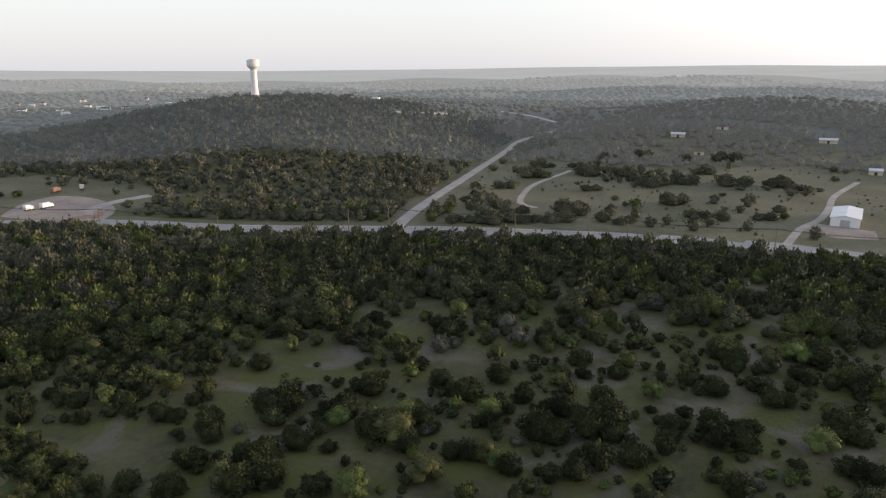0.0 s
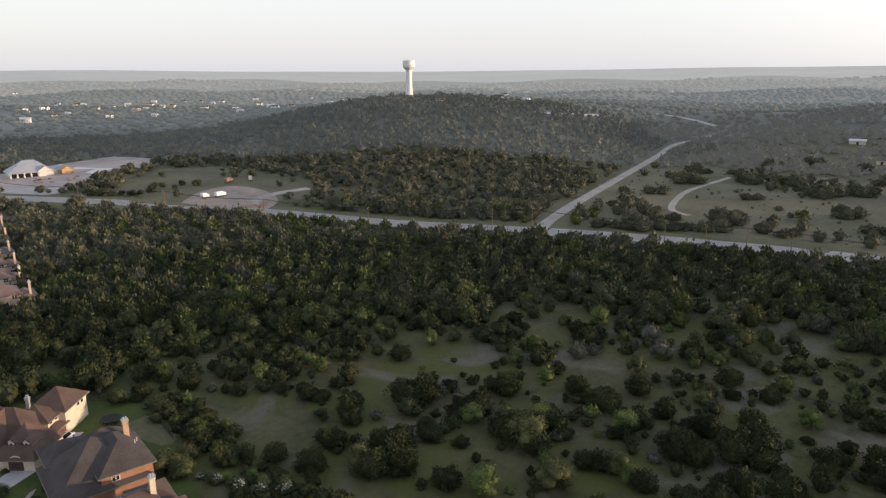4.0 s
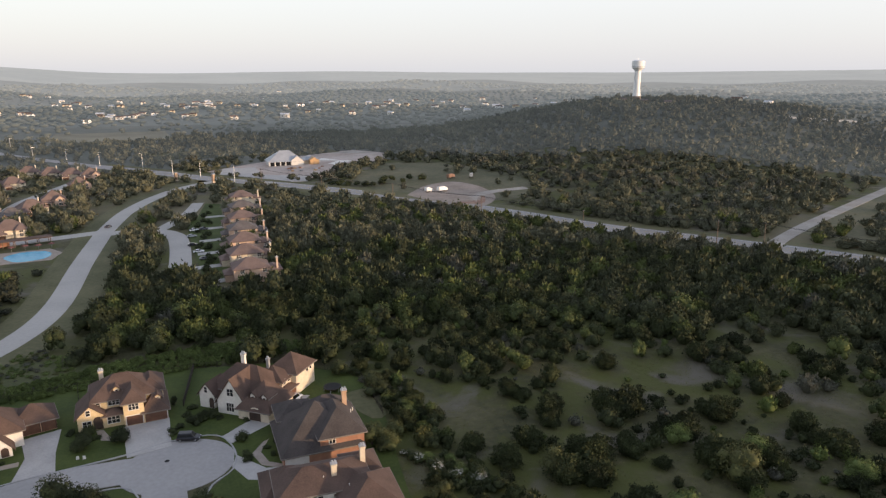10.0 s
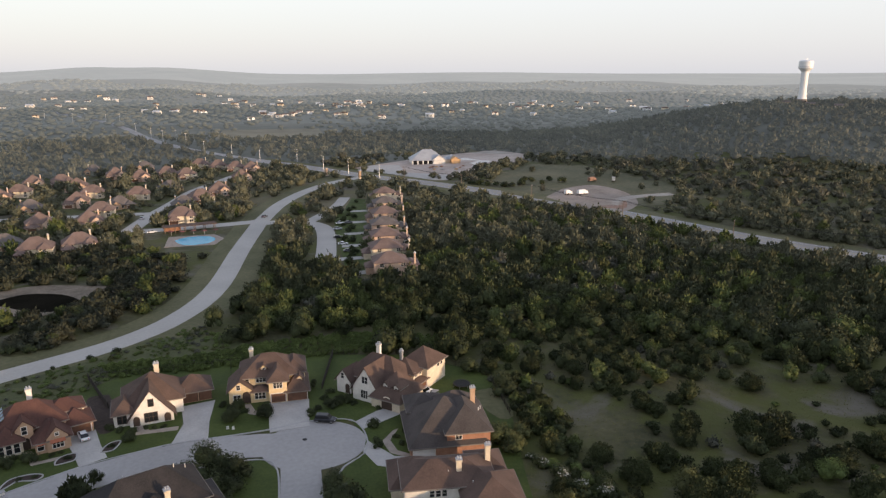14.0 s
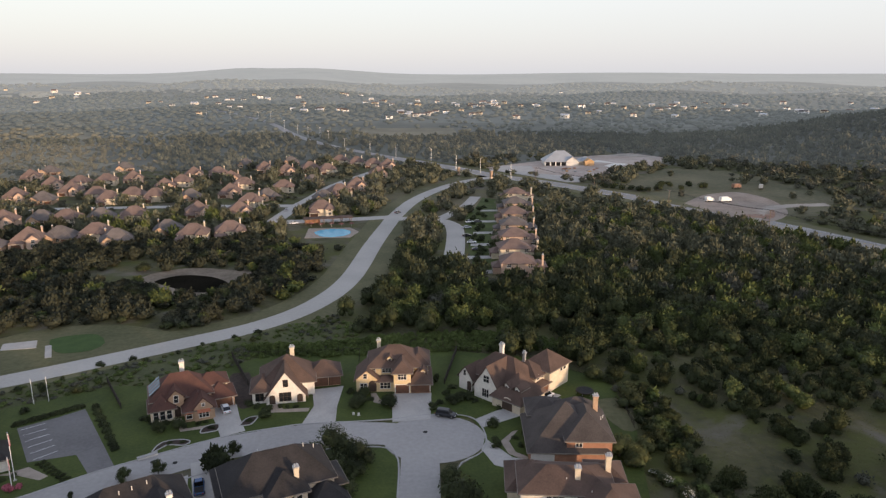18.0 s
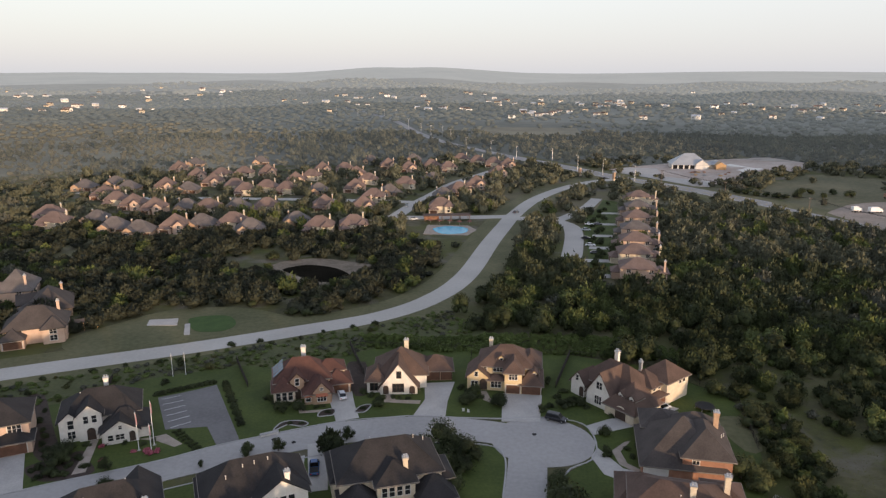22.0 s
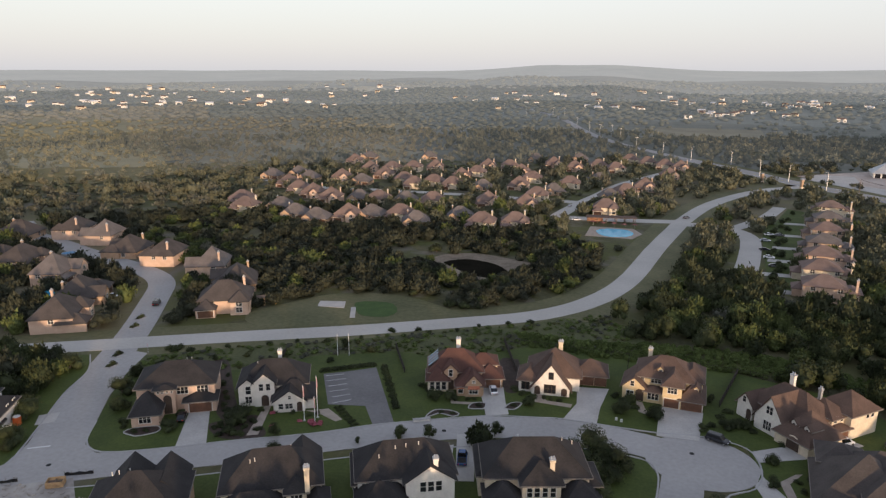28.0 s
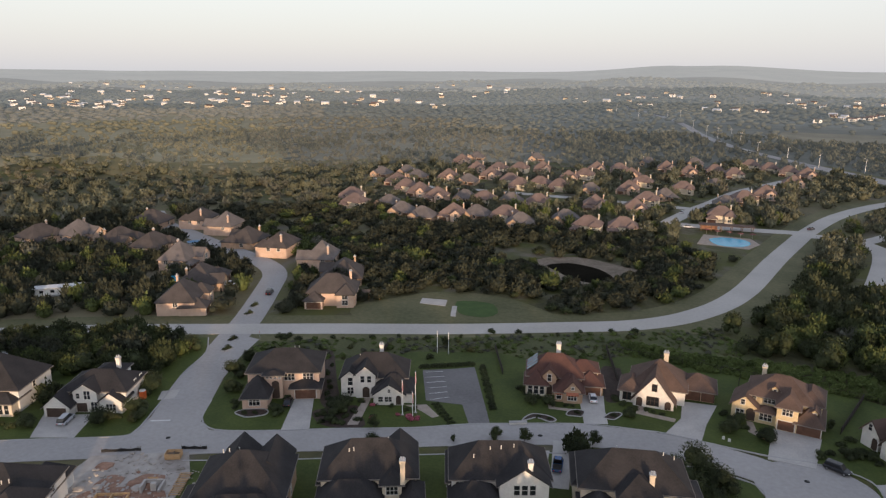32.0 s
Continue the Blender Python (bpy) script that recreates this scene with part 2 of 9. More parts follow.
def box(bm, x0, x1, y0, y1, z0, z1, m=None):
    vs = [bm.verts.new((x, y, z)) for z in (z0, z1) for x, y in ((x0, y0), (x1, y0), (x1, y1), (x0, y1))]
    if m is not None:
        for v in vs:
            v.co = m @ v.co
    for f in ((3, 2, 1, 0), (4, 5, 6, 7), (0, 1, 5, 4), (1, 2, 6, 5), (2, 3, 7, 6), (3, 0, 4, 7)):
        bm.faces.new([vs[i] for i in f])
    return vs


def boxes(*args):
    bm = bmesh.new()
    for a in args:
        box(bm, *a)
    return bm


def rod(bm, a, b, r0, r1=None, seg=8):
    """A round bar from a to b."""
    r1 = r0 if r1 is None else r1
    a, b = Vector(a), Vector(b)
    q = (b - a).to_track_quat("Z", "Y")
    rings = []
    for c, r in ((a, r0), (b, r1)):
        rings.append([bm.verts.new(c + q @ Vector((r * math.cos(k * math.tau / seg), r * math.sin(k * math.tau / seg), 0))) for k in range(seg)])
    for k in range(seg):
        bm.faces.new((rings[0][k], rings[0][(k + 1) % seg], rings[1][(k + 1) % seg], rings[1][k]))
    bm.faces.new(rings[0][::-1])
    bm.faces.new(rings[1])


def stack(bm, x, y, rings):
    """A square shaft of changing width: half width, half depth, height."""
    rows = [[bm.verts.new((x + a * w, y + b * d, z)) for a, b in ((-1, -1), (1, -1), (1, 1), (-1, 1))] for w, d, z in rings]
    for p, q in zip(rows, rows[1:]):
        for k in range(4):
            bm.faces.new((p[k], p[(k + 1) % 4], q[(k + 1) % 4], q[k]))
    bm.faces.new(rows[0][::-1])
    bm.faces.new(rows[-1])


def lattice(xs, zs, solid, y0, y1):
    """One connected frame: the cells of a grid for which solid(i, j) holds, given thickness."""
    bm = bmesh.new()
    v = {}
    for j in range(len(zs) - 1):
        for i in range(len(xs) - 1):
            if solid(i, j):
                f = []
                for a, b in ((i, j), (i + 1, j), (i + 1, j + 1), (i, j + 1)):
                    if (a, b) not in v:
                        v[a, b] = bm.verts.new((xs[a], y0, zs[b]))
                    f.append(v[a, b])
                bm.faces.new(f)
    ex = bmesh.ops.extrude_face_region(bm, geom=bm.faces[:])
    bmesh.ops.translate(bm, vec=(0, y1 - y0, 0), verts=[e for e in ex["geom"] if isinstance(e, bmesh.types.BMVert)])
    bmesh.ops.recalc_face_normals(bm, faces=bm.faces)
    return bm


def lathe(bm, profile, seg=20, c=(0, 0)):
    rings = [[bm.verts.new((c[0] + r * math.cos(k * math.tau / seg), c[1] + r * math.sin(k * math.tau / seg), z)) for k in range(seg)] for r, z in profile]
    for a, b in zip(rings, rings[1:]):
        for k in range(seg):
            bm.faces.new((a[k], a[(k + 1) % seg], b[(k + 1) % seg], b[k]))
    bm.faces.new(rings[0][::-1])
    bm.faces.new(rings[-1])


def smooth_line(pts, step=4.0):
    """A curve through the points, cut into short steps."""
    p = [Vector((*q, 0)) for q in pts]
    p = [p[0] * 2 - p[1]] + p + [p[-1] * 2 - p[-2]]
    out = []
    for a, b, c, d in zip(p, p[1:], p[2:], p[3:]):
        k = max(2, int((c - b).length / step))
        for i in range(k):
            t = i / k
            out.append(0.5 * (2 * b + (c - a) * t + (2 * a - 5 * b + 4 * c - d) * t * t + (3 * b - a - 3 * c + d) * t ** 3))
    out.append(p[-2])
    return out


# ---- the lie of the land
SPUR_AXIS = ((281.0, 215.0), (830.0, 410.0))


def line_near(x, y, axis):
    """Distance to a straight stretch."""
    (x0, y0), (x1, y1) = axis
    dx, dy = x1 - x0, y1 - y0
    t = np.clip(((x - x0) * dx + (y - y0) * dy) / (dx * dx + dy * dy), 0, 1)
    return np.hypot(x - x0 - t * dx, y - y0 - t * dy)


def hz(x, y):
    """Height of the ground: level round the houses, a hill under the water tower, long rises towards the horizon."""
    x, y = np.asarray(x, float), np.asarray(y, float)
    r = np.hypot(x, y)
    az = np.degrees(np.arctan2(-x, y))
    along, across = (x * 0.66 + y * 0.751) - 868, (x * 0.751 - y * 0.66)     # seen from the court: away, and to the right
    wide = np.where(across < 0, 205.0, 500.0)
    deep = np.where(along < 0, 255.0, 640.0)
    hill = 48 * np.exp(-(across / wide) ** 2 - (along / deep) ** 2)
    hill = hill + 36 * np.exp(-((x - 1060) ** 2 + (y - 120) ** 2) / 230 ** 2)
    cut = line_near(x, y, SPUR_AXIS)
    hill = hill * (1 - 0.97 * np.exp(-(cut / 120) ** 2))
    hill = hill + 15 * np.exp(-((r - 640) / 75) ** 2 - ((az - 61) / 9) ** 2)      # wooded ridge to the west
    far = np.clip((r - 900) / 3300, 0, 1.2) ** 1.5
    rim = 84 + 24 * np.exp(-((az - 10) / 7.5) ** 4) + 8 * np.exp(-((az - 8) / 2.5) ** 2) + 7 * np.exp(-((az - 13) / 2) ** 2) + 16 * np.exp(-((az + 75) / 22) ** 2) + 10 * np.exp(-((az + 18) / 8) ** 2) - 6 * np.exp(-((az - 50) / 12) ** 2)
    wave = 5 * np.sin(x / 310 + 1.3) * np.cos(y / 270) + 3 * np.sin((x + y) / 140)
    fold = 14 * np.sin(az * 0.31 + r / 480) * np.sin(r / 330 + az * 0.17)
    w = np.clip((r - 800) / 900, 0, 1)
    return np.clip(hill - 1.2, 0, None) + far * rim + w * wave * (1 - 0.6 * np.clip((r - 3500) / 700, 0, 1)) + np.clip((r - 1500) / 1500, 0, 1) * fold * np.clip((4100 - r) / 900, 0, 1)


def grid_mesh(name, radii, steps, material, label, category, kind):
    ang = np.linspace(0, math.tau, steps, endpoint=False)
    rr, aa = np.meshgrid(radii, ang, indexing="ij")
    x, y = rr * np.cos(aa), rr * np.sin(aa)
    co = np.stack([x, y, hz(x, y)], -1).reshape(-1, 3)
    n, k = len(radii), steps
    faces = [(i * k + j, i * k + (j + 1) % k, (i + 1) * k + (j + 1) % k, (i + 1) * k + j) for i in range(n - 1) for j in range(k)]
    faces = [f[::-1] for f in faces]
    me = bpy.data.meshes.new(name)
    me.from_pydata(co.tolist(), [], faces)
    me.polygons.foreach_set("use_smooth", [True] * len(faces))
    me.materials.append(material)
    return tagged(new(name, me), label, category, kind=kind)


def land_material():
    """Dry grass, olive scrub and bare patches, with thickets where the land is far off."""
    m = mat("dry_grassland", (0.034, 0.036, 0.014), (0.108, 0.1, 0.046), scale=0.06, fine=0.5, bump=0.6, dist=0.3)
    n, link = m.node_tree.nodes, m.node_tree.links.new
    bsdf = n["Principled BSDF"]
    old = bsdf.inputs["Base Color"].links[0].from_socket
    geo = n.new("ShaderNodeNewGeometry")
    tex = n.new("ShaderNodeTexNoise")
    tex.inputs["Scale"].default_value, tex.inputs["Detail"].default_value, tex.inputs["Roughness"].default_value = 0.045, 8, 0.7
    link(geo.outputs["Position"], tex.inputs["Vector"])
    ramp = n.new("ShaderNodeValToRGB")
    ramp.color_ramp.elements[0].position, ramp.color_ramp.elements[1].position = 0.46, 0.56
    link(tex.outputs[0], ramp.inputs[0])
    mix = n.new("ShaderNodeMix")
    mix.data_type = "RGBA"
    link(ramp.outputs[0], mix.inputs["Factor"])
    link(old, mix.inputs[6])
    mix.inputs[7].default_value = (0.072, 0.078, 0.019, 1)
    # wide stretches of paler straw
    wide = n.new("ShaderNodeTexNoise")
    wide.inputs["Scale"].default_value, wide.inputs["Detail"].default_value = 0.0035, 4
    link(geo.outputs["Position"], wide.inputs["Vector"])
    wide_ramp = n.new("ShaderNodeValToRGB")
    wide_ramp.color_ramp.elements[0].position, wide_ramp.color_ramp.elements[1].position = 0.5, 0.62
    link(wide.outputs[0], wide_ramp.inputs[0])
    straw = n.new("ShaderNodeMix")
    straw.data_type = "RGBA"
    link(wide_ramp.outputs[0], straw.inputs["Factor"])
    link(mix.outputs[2], straw.inputs[6])
    straw.inputs[7].default_value = (0.15, 0.13, 0.075, 1)
    # bare pale soil between the tufts
    soil, soil_ramp, bare = n.new("ShaderNodeTexNoise"), n.new("ShaderNodeValToRGB"), n.new("ShaderNodeMix")
    soil.inputs["Scale"].default_value, soil.inputs["Detail"].default_value, soil.inputs["Distortion"].default_value = 0.055, 6, 0.8
    link(geo.outputs["Position"], soil.inputs["Vector"])
    soil_ramp.color_ramp.elements[0].position, soil_ramp.color_ramp.elements[1].position = 0.54, 0.68
    link(soil.outputs[0], soil_ramp.inputs[0])
    bare.data_type = "RGBA"
    link(soil_ramp.outputs[0], bare.inputs["Factor"])
    link(straw.outputs[2], bare.inputs[6])
    bare.inputs[7].default_value = (0.125, 0.112, 0.085, 1)
    link(bare.outputs[2], bsdf.inputs["Base Color"])
    return m


def haze_glow_material(name, a, b, glow, air=(0.42, 0.46, 0.5)):
    """Far land and foliage, with haze painted in as an even glow of air colour."""
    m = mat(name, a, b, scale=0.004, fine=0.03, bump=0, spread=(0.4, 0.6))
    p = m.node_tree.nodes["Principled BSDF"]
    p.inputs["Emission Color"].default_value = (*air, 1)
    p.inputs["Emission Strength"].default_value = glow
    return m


M_LAND = land_material()
near_r = np.concatenate([[0.5], np.linspace(40, 620, 40)])
grid_mesh("ground", near_r, 288, M_LAND, "dry grassland and scrub with pale bare patches", "ground", "structure")
# haze is painted into these as emission, stronger with distance and towards the sun
M_HILL_LEAF = haze_glow_material("hazy_hillside_foliage", (0.043, 0.048, 0.035), (0.095, 0.1, 0.072), 0.062)
M_HILL_PALE = haze_glow_material("pale_hazy_hillside_foliage", (0.07, 0.074, 0.052), (0.135, 0.135, 0.094), 0.064)
M_SCRUB_FAR = haze_glow_material("grey_haze_scrub", (0.06, 0.062, 0.045), (0.115, 0.112, 0.08), 0.085, (0.5, 0.485, 0.45))
M_SCRUB_HAZE = haze_glow_material("hazy_slope_scrub", (0.06, 0.062, 0.048), (0.105, 0.103, 0.078), 0.17, (0.49, 0.48, 0.46))
# warm emission paints the sunlit haze on slopes opposite the sun
M_SCRUB_WARM_HAZE = haze_glow_material("warm_haze_scrub", (0.075, 0.073, 0.044), (0.14, 0.13, 0.08), 0.1, (0.56, 0.51, 0.37))
M_STRAW_WARM_HAZE = haze_glow_material("warm_haze_straw", (0.1, 0.095, 0.055), (0.18, 0.16, 0.095), 0.1, (0.56, 0.51, 0.37))
M_STRAW_FAR = haze_glow_material("hazy_straw", (0.085, 0.083, 0.055), (0.155, 0.145, 0.1), 0.08, (0.5, 0.485, 0.45))
M_EAST_LEAF = haze_glow_material("hazy_eastern_foliage", (0.036, 0.04, 0.032), (0.075, 0.08, 0.062), 0.1, (0.49, 0.49, 0.49))
M_LEAF_FAR = haze_glow_material("hazy_distant_foliage", (0.045, 0.052, 0.04), (0.085, 0.09, 0.068), 0.115)
M_PALE_TRACK = haze_glow_material("hazy_caliche", (0.3, 0.28, 0.24), (0.42, 0.39, 0.34), 0.06)
M_FAR_FIELD = haze_glow_material("hazy_far_field", (0.2, 0.185, 0.14), (0.28, 0.26, 0.2), 0.26, (0.5, 0.48, 0.45))
# each ring outward glows more, painting thicker haze
RINGS = ((620, 900, 20, 0.06, "hazy dry scrub-covered land beyond the highway"), (900, 1180, 12, 0.1, "hazy dry scrub far away"), (1180, 1750, 12, 0.165, "hazy scrub-covered slopes far away"), (1750, 2500, 14, 0.26, "hazier wooded slopes far away"), (2500, 3300, 14, 0.41, "pale hazy ridges near the horizon"), (3300, 4700, 16, 0.6, "palest hazy ridges at the horizon"))
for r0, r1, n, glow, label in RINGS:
    grid_mesh("backdrop_slopes", np.geomspace(r0, r1, n), 288, haze_glow_material("haze_glow_slopes", (0.04, 0.046, 0.034), (0.085, 0.086, 0.064), glow, (0.42, 0.46, 0.5) if r0 < 1700 else (0.47, 0.47, 0.475)), label, "hills", "structure")

AVOID_LINES, AVOID_POLYS = [], []      # where no wild tree grows


def ribbon(name, pts, width, z, material, label, category="road", keep=6.0, kerb=False, side=0.0):
    line = smooth_line(pts)
    if keep is not None:
        AVOID_LINES.append((np.array([p.to_2d() for p in line]), width / 2 + keep))
    left, right = [], []
    for i, p in enumerate(line):
        d = (line[min(i + 1, len(line) - 1)] - line[max(i - 1, 0)]).normalized()
        nrm = Vector((-d.y, d.x, 0))
        left.append(p + nrm * (side + width / 2))
        right.append(p + nrm * (side - width / 2))
    bm = bmesh.new()
    rows = [[bm.verts.new((q.x, q.y, float(hz(q.x, q.y)) + zz)) for q, zz in ((a, z - 0.25), (a, z), (b, z), (b, z - 0.25))] for a, b in zip(left, right)]
    for a, b in zip(rows, rows[1:]):
        for k in range(3):
            bm.faces.new((a[k], b[k], b[k + 1], a[k + 1]))
    ob = tagged(part(name, bm, material), label, category, kind="structure")
    return ob


def patch(name, pts, z, material, label, category, keep=True, depth=0.3, kind="structure", parent=None):
    """A sheet of ground, paving or water with an outline of its own."""
    bm = bmesh.new()
    zs = hz([p[0] for p in pts], [p[1] for p in pts])
    top = [bm.verts.new((p[0], p[1], z + float(h))) for p, h in zip(pts, zs)]
    low = [bm.verts.new((p[0], p[1], z - depth + float(h))) for p, h in zip(pts, zs)]
    f = bm.faces.new(top)
    f.normal_update()
    if f.normal.z < 0:
        f.normal_flip()
    for i in range(len(pts)):
        j = (i + 1) % len(pts)
        bm.faces.new((top[i], top[j], low[j], low[i]))
    bmesh.ops.triangulate(bm, faces=[f])
    bmesh.ops.recalc_face_normals(bm, faces=bm.faces)
    if keep:
        AVOID_POLYS.append(np.array(pts, float))
    return tagged(part(name, bm, material), label, category, kind=kind)


def sheet(name, pts, z, material, step, label, category):
    """A wide sheet of grass that follows the land."""
    poly = np.array(pts, float)
    lo, hi = poly.min(0), poly.max(0)
    gx, gy = np.arange(lo[0], hi[0] + step, step), np.arange(lo[1], hi[1] + step, step)
    bm = bmesh.new()
    made = {}
    for i in range(len(gx) - 1):
        for j in range(len(gy) - 1):
            cx, cy = gx[i] + step / 2, gy[j] + step / 2
            odd = False
            for (ax, ay), (bx, by) in zip(poly, np.roll(poly, -1, 0)):
                if (ay > cy) != (by > cy) and cx < (bx - ax) * (cy - ay) / (by - ay) + ax:
                    odd = not odd
            if odd:
                f = []
                for a, b in ((i, j), (i + 1, j), (i + 1, j + 1), (i, j + 1)):
                    if (a, b) not in made:
                        made[a, b] = bm.verts.new((gx[a], gy[b], float(hz(gx[a], gy[b])) + z))
                    f.append(made[a, b])
                bm.faces.new(f)
    return tagged(part(name, bm, material), label, category, kind="structure")


def rounded(pts, step=3.0):
    """A closed outline made smooth."""
    line = smooth_line(list(pts) + [pts[0], pts[1]], step)
    n = len(line)
    a = np.array([p.to_2d() for p in line])
    k0 = int(np.argmin(np.hypot(*(a[n // 2:] - a[0]).T))) + n // 2
    d = np.hypot(*(a - np.array(pts[1])).T)
    s = int(np.argmin(d[: n // 2]))
    e = n // 2 + int(np.argmin(d[n // 2:]))
    return [tuple(q) for q in a[s:e]]


# ---- roads
HIGHWAY = ((-420, 1500), (-250, 1200), (-160, 960), (-95, 800), (-20, 672), (30, 598), (66, 540), (109, 487), (164, 401), (199, 329), (222, 274), (250, 227), (277, 181), (299, 131), (317, 82), (337, 0), (348, -110), (352, -400))
BOULEVARD = ((-300, 30), (-250, 66), (-209, 99), (-184, 117), (-155, 135), (-125.5, 153), (-95.6, 170.5), (-69, 188), (-47, 204), (-33, 224), (-24, 254), (-18, 310), (-13, 350), (-9, 378), (2, 428), (20, 474), (42, 510), (70, 536))
COURT = ((-190, 28), (-165, 45), (-142, 62), (-123, 75.5), (-104, 89), (-84, 102), (-64, 116), (-44, 128), (-27, 134), (-13, 135.2), (-3, 134), (4, 132.6))
CROSS = ((-115.9, 81), (-129, 100), (-143, 123), (-156, 146), (-173, 172), (-184, 187), (-198, 196), (-220, 203), (-246, 210), (-274, 219), (-300, 227), (-330, 245))
ribbon("road_verge", HIGHWAY[4:], 34, 0.05, M_SHOULDER, "mown grass verge along the highway", "verge", keep=0)
ribbon("highway", HIGHWAY[4:], 16.5, 0.14, M_HIGHWAY, "grey worn asphalt highway", keep=9)
ribbon("highway_north", HIGHWAY[:5], 11, 0.3, M_HIGHWAY, "grey highway running on between trees", keep=5)
ribbon("verge_boulevard", BOULEVARD, 24, 0.05, M_SHOULDER, "rough grass verge along the boulevard", "verge", keep=0)
ribbon("boulevard", BOULEVARD, 8.6, 0.13, M_BOULEVARD, "pale curving concrete boulevard", keep=3)
ribbon("court_street", COURT, 9.4, 0.12, M_STREET, "pale residential street with kerbs", keep=2)
ribbon("cross_street", CROSS, 9.4, 0.125, M_STREET, "pale side street crossing the boulevard", keep=3)
ribbon("spur_road", ((262, 205), (281, 215), (339, 238), (478, 287), (600, 330), (713, 372), (800, 385), (860, 392)), 7, 0.3, M_GRAVEL, "pale gravel track climbing away from the highway", keep=5)
ribbon("field_track", ((352, 172), (361, 187), (395, 202), (436, 213), (508, 219)), 4, 0.25, M_GRAVEL, "pale farm track across the field", keep=3)
ribbon("farm_lane", ((330, 38), (339, 38), (375, 37), (402, 32), (440, 31), (488, 32), (560, 24)), 3.8, 0.25, M_GRAVEL, "pale concrete lane to a farm building", keep=5)
ribbon("row_street", ((-12, 368), (2, 370), (14, 365), (21, 352), (22, 335), (20, 305), (17, 276)), 9, 0.12, M_BOULEVARD, "pale street beside a row of houses", keep=3)
ribbon("row_street_upper", ((14, 365), (24, 385), (34, 410), (42, 440)), 7, 0.11, M_BOULEVARD, "pale street beside a row of houses", keep=2)
ribbon("village_street", ((-12, 374), (-42, 367), (-70, 362), (-87, 345)), 9, 0.12, M_BOULEVARD, "pale street into the far neighbourhood", keep=2)
ribbon("village_lane", ((-75, 360), (-70, 405), (-64, 440), (-56, 490), (-40, 540), (-30, 570)), 8.5, 0.11, M_BOULEVARD, "pale street between far houses", keep=2)
ribbon("village_lane_west", ((-70, 412), (-130, 412), (-200, 408), (-260, 402), (-300, 418)), 8, 0.1, M_BOULEVARD, "pale street between far houses", keep=2)
sheet("field_grass", [(300, 225), (480, 292), (720, 385), (800, 300), (760, 60), (660, -60), (350, -80), (335, 40), (312, 130)], 0.16, M_FIELD, 9, "dry yellowish pasture beyond the highway", "field")
sheet("straw_slope", [(-330, 470), (-420, 330), (-500, 290), (-520, 330), (-470, 400), (-400, 470), (-330, 540)], 0.5, M_STRAW, 20, "golden straw slopes dotted with scrub", "slope")
patch("row_gardens", [(25, 268), (34, 262), (38, 300), (46, 360), (54, 430), (46, 436), (38, 400), (29, 372), (27, 330)], 0.1, M_LAWN, "green front gardens of the row houses", "lawn")
for x, y in ((35, 259), (37, 282), (40.5, 305), (44, 330), (48.5, 358), (53.5, 389)):
    patch("row_driveway", [(x - 13.5, y - 0.6), (x - 2.5, y - 0.2), (x - 2.5, y + 4.6), (x - 13.0, y + 4.2)], 0.16, M_DRIVE, "pale concrete drive to a row house", "driveway", depth=0.2)
ribbon("hill_track", ((640, 509), (705, 507), (790, 522)), 9, 0.4, M_PALE_TRACK, "pale caliche track along the top of a wooded hill", keep=1)
ribbon("hill_track_upper", ((916, 511), (923, 490), (920, 455), (904, 415)), 6, 0.4, M_PALE_TRACK, "pale caliche track along the top of a wooded hill", keep=1)
ribbon("far_field", ((-1150, 2455), (-1040, 2390), (-930, 2315)), 150, 2.5, M_FAR_FIELD, "pale hazy hayfield far away", "field", keep=20)
ribbon("far_field_west", ((-1190, 2260), (-1110, 2140), (-1040, 2045)), 70, 2.5, M_FAR_FIELD, "pale hazy hayfield far away", "field", keep=20)
patch("narrow_driveway", [(-44.8, 124.2), (-41.2, 126.0), (-35.8, 109.0), (-39.2, 107.8)], 0.17, M_DRIVE, "narrow concrete drive between dark-roofed houses", "driveway", depth=0.2)
# turning circle
ribbon("court_street_south", ((1, 134), (1.2, 124), (0.9, 111), (0, 90), (-2, 60), (-2, 10)), 7.8, 0.122, M_STREET, "pale residential street with kerbs", keep=2)
disc = [(4.4 + 11 * math.cos(k * math.tau / 40), 132.2 + 10 * math.sin(k * math.tau / 40)) for k in range(40)]
patch("turning_circle", disc, 0.124, M_STREET, "pale concrete turning circle", "road")


def sector(az0, az1, r0, r1, n=12):
    """Outline of a stretch of country between two bearings and two distances."""
    out = [(az0 + (az1 - az0) * k / n, r1) for k in range(n + 1)] + [(az1 + (az0 - az1) * k / n, r0) for k in range(n + 1)]
    return [(-r * math.sin(radians(a)), r * math.cos(radians(a))) for a, r in out]


# open slopes whose grey and warm haze is painted in as glow
sheet("grey_haze_slope", sector(24, 43, 600, 1500), 0.35, M_STRAW_FAR, 28, "dry grass with a grey haze glow on an open slope", "grass")
sheet("warm_haze_slope", sector(43, 66, 600, 1500), 0.35, M_STRAW_WARM_HAZE, 28, "dry grass with a warm haze glow on an open slope", "grass")
sheet("pale_clearing", [(150, 490), (215, 560), (246, 525), (260, 470), (268, 415), (244, 371), (190, 365), (163, 404)], 0.06, M_FIELD, 9, "dry grass clearing behind a dirt lot", "grass")
AVOID_POLYS.append(np.array(sector(-4, 4, 930, 1060), float))
sheet("north_pasture", sector(-4, 4, 930, 1060), 0.4, M_STRAW_FAR, 20, "tan dry pasture beside the far highway", "grass")
sheet("north_field", sector(-16, -2, 700, 780), 0.3, M_FIELD, 20, "open dry field beyond the highway", "grass")
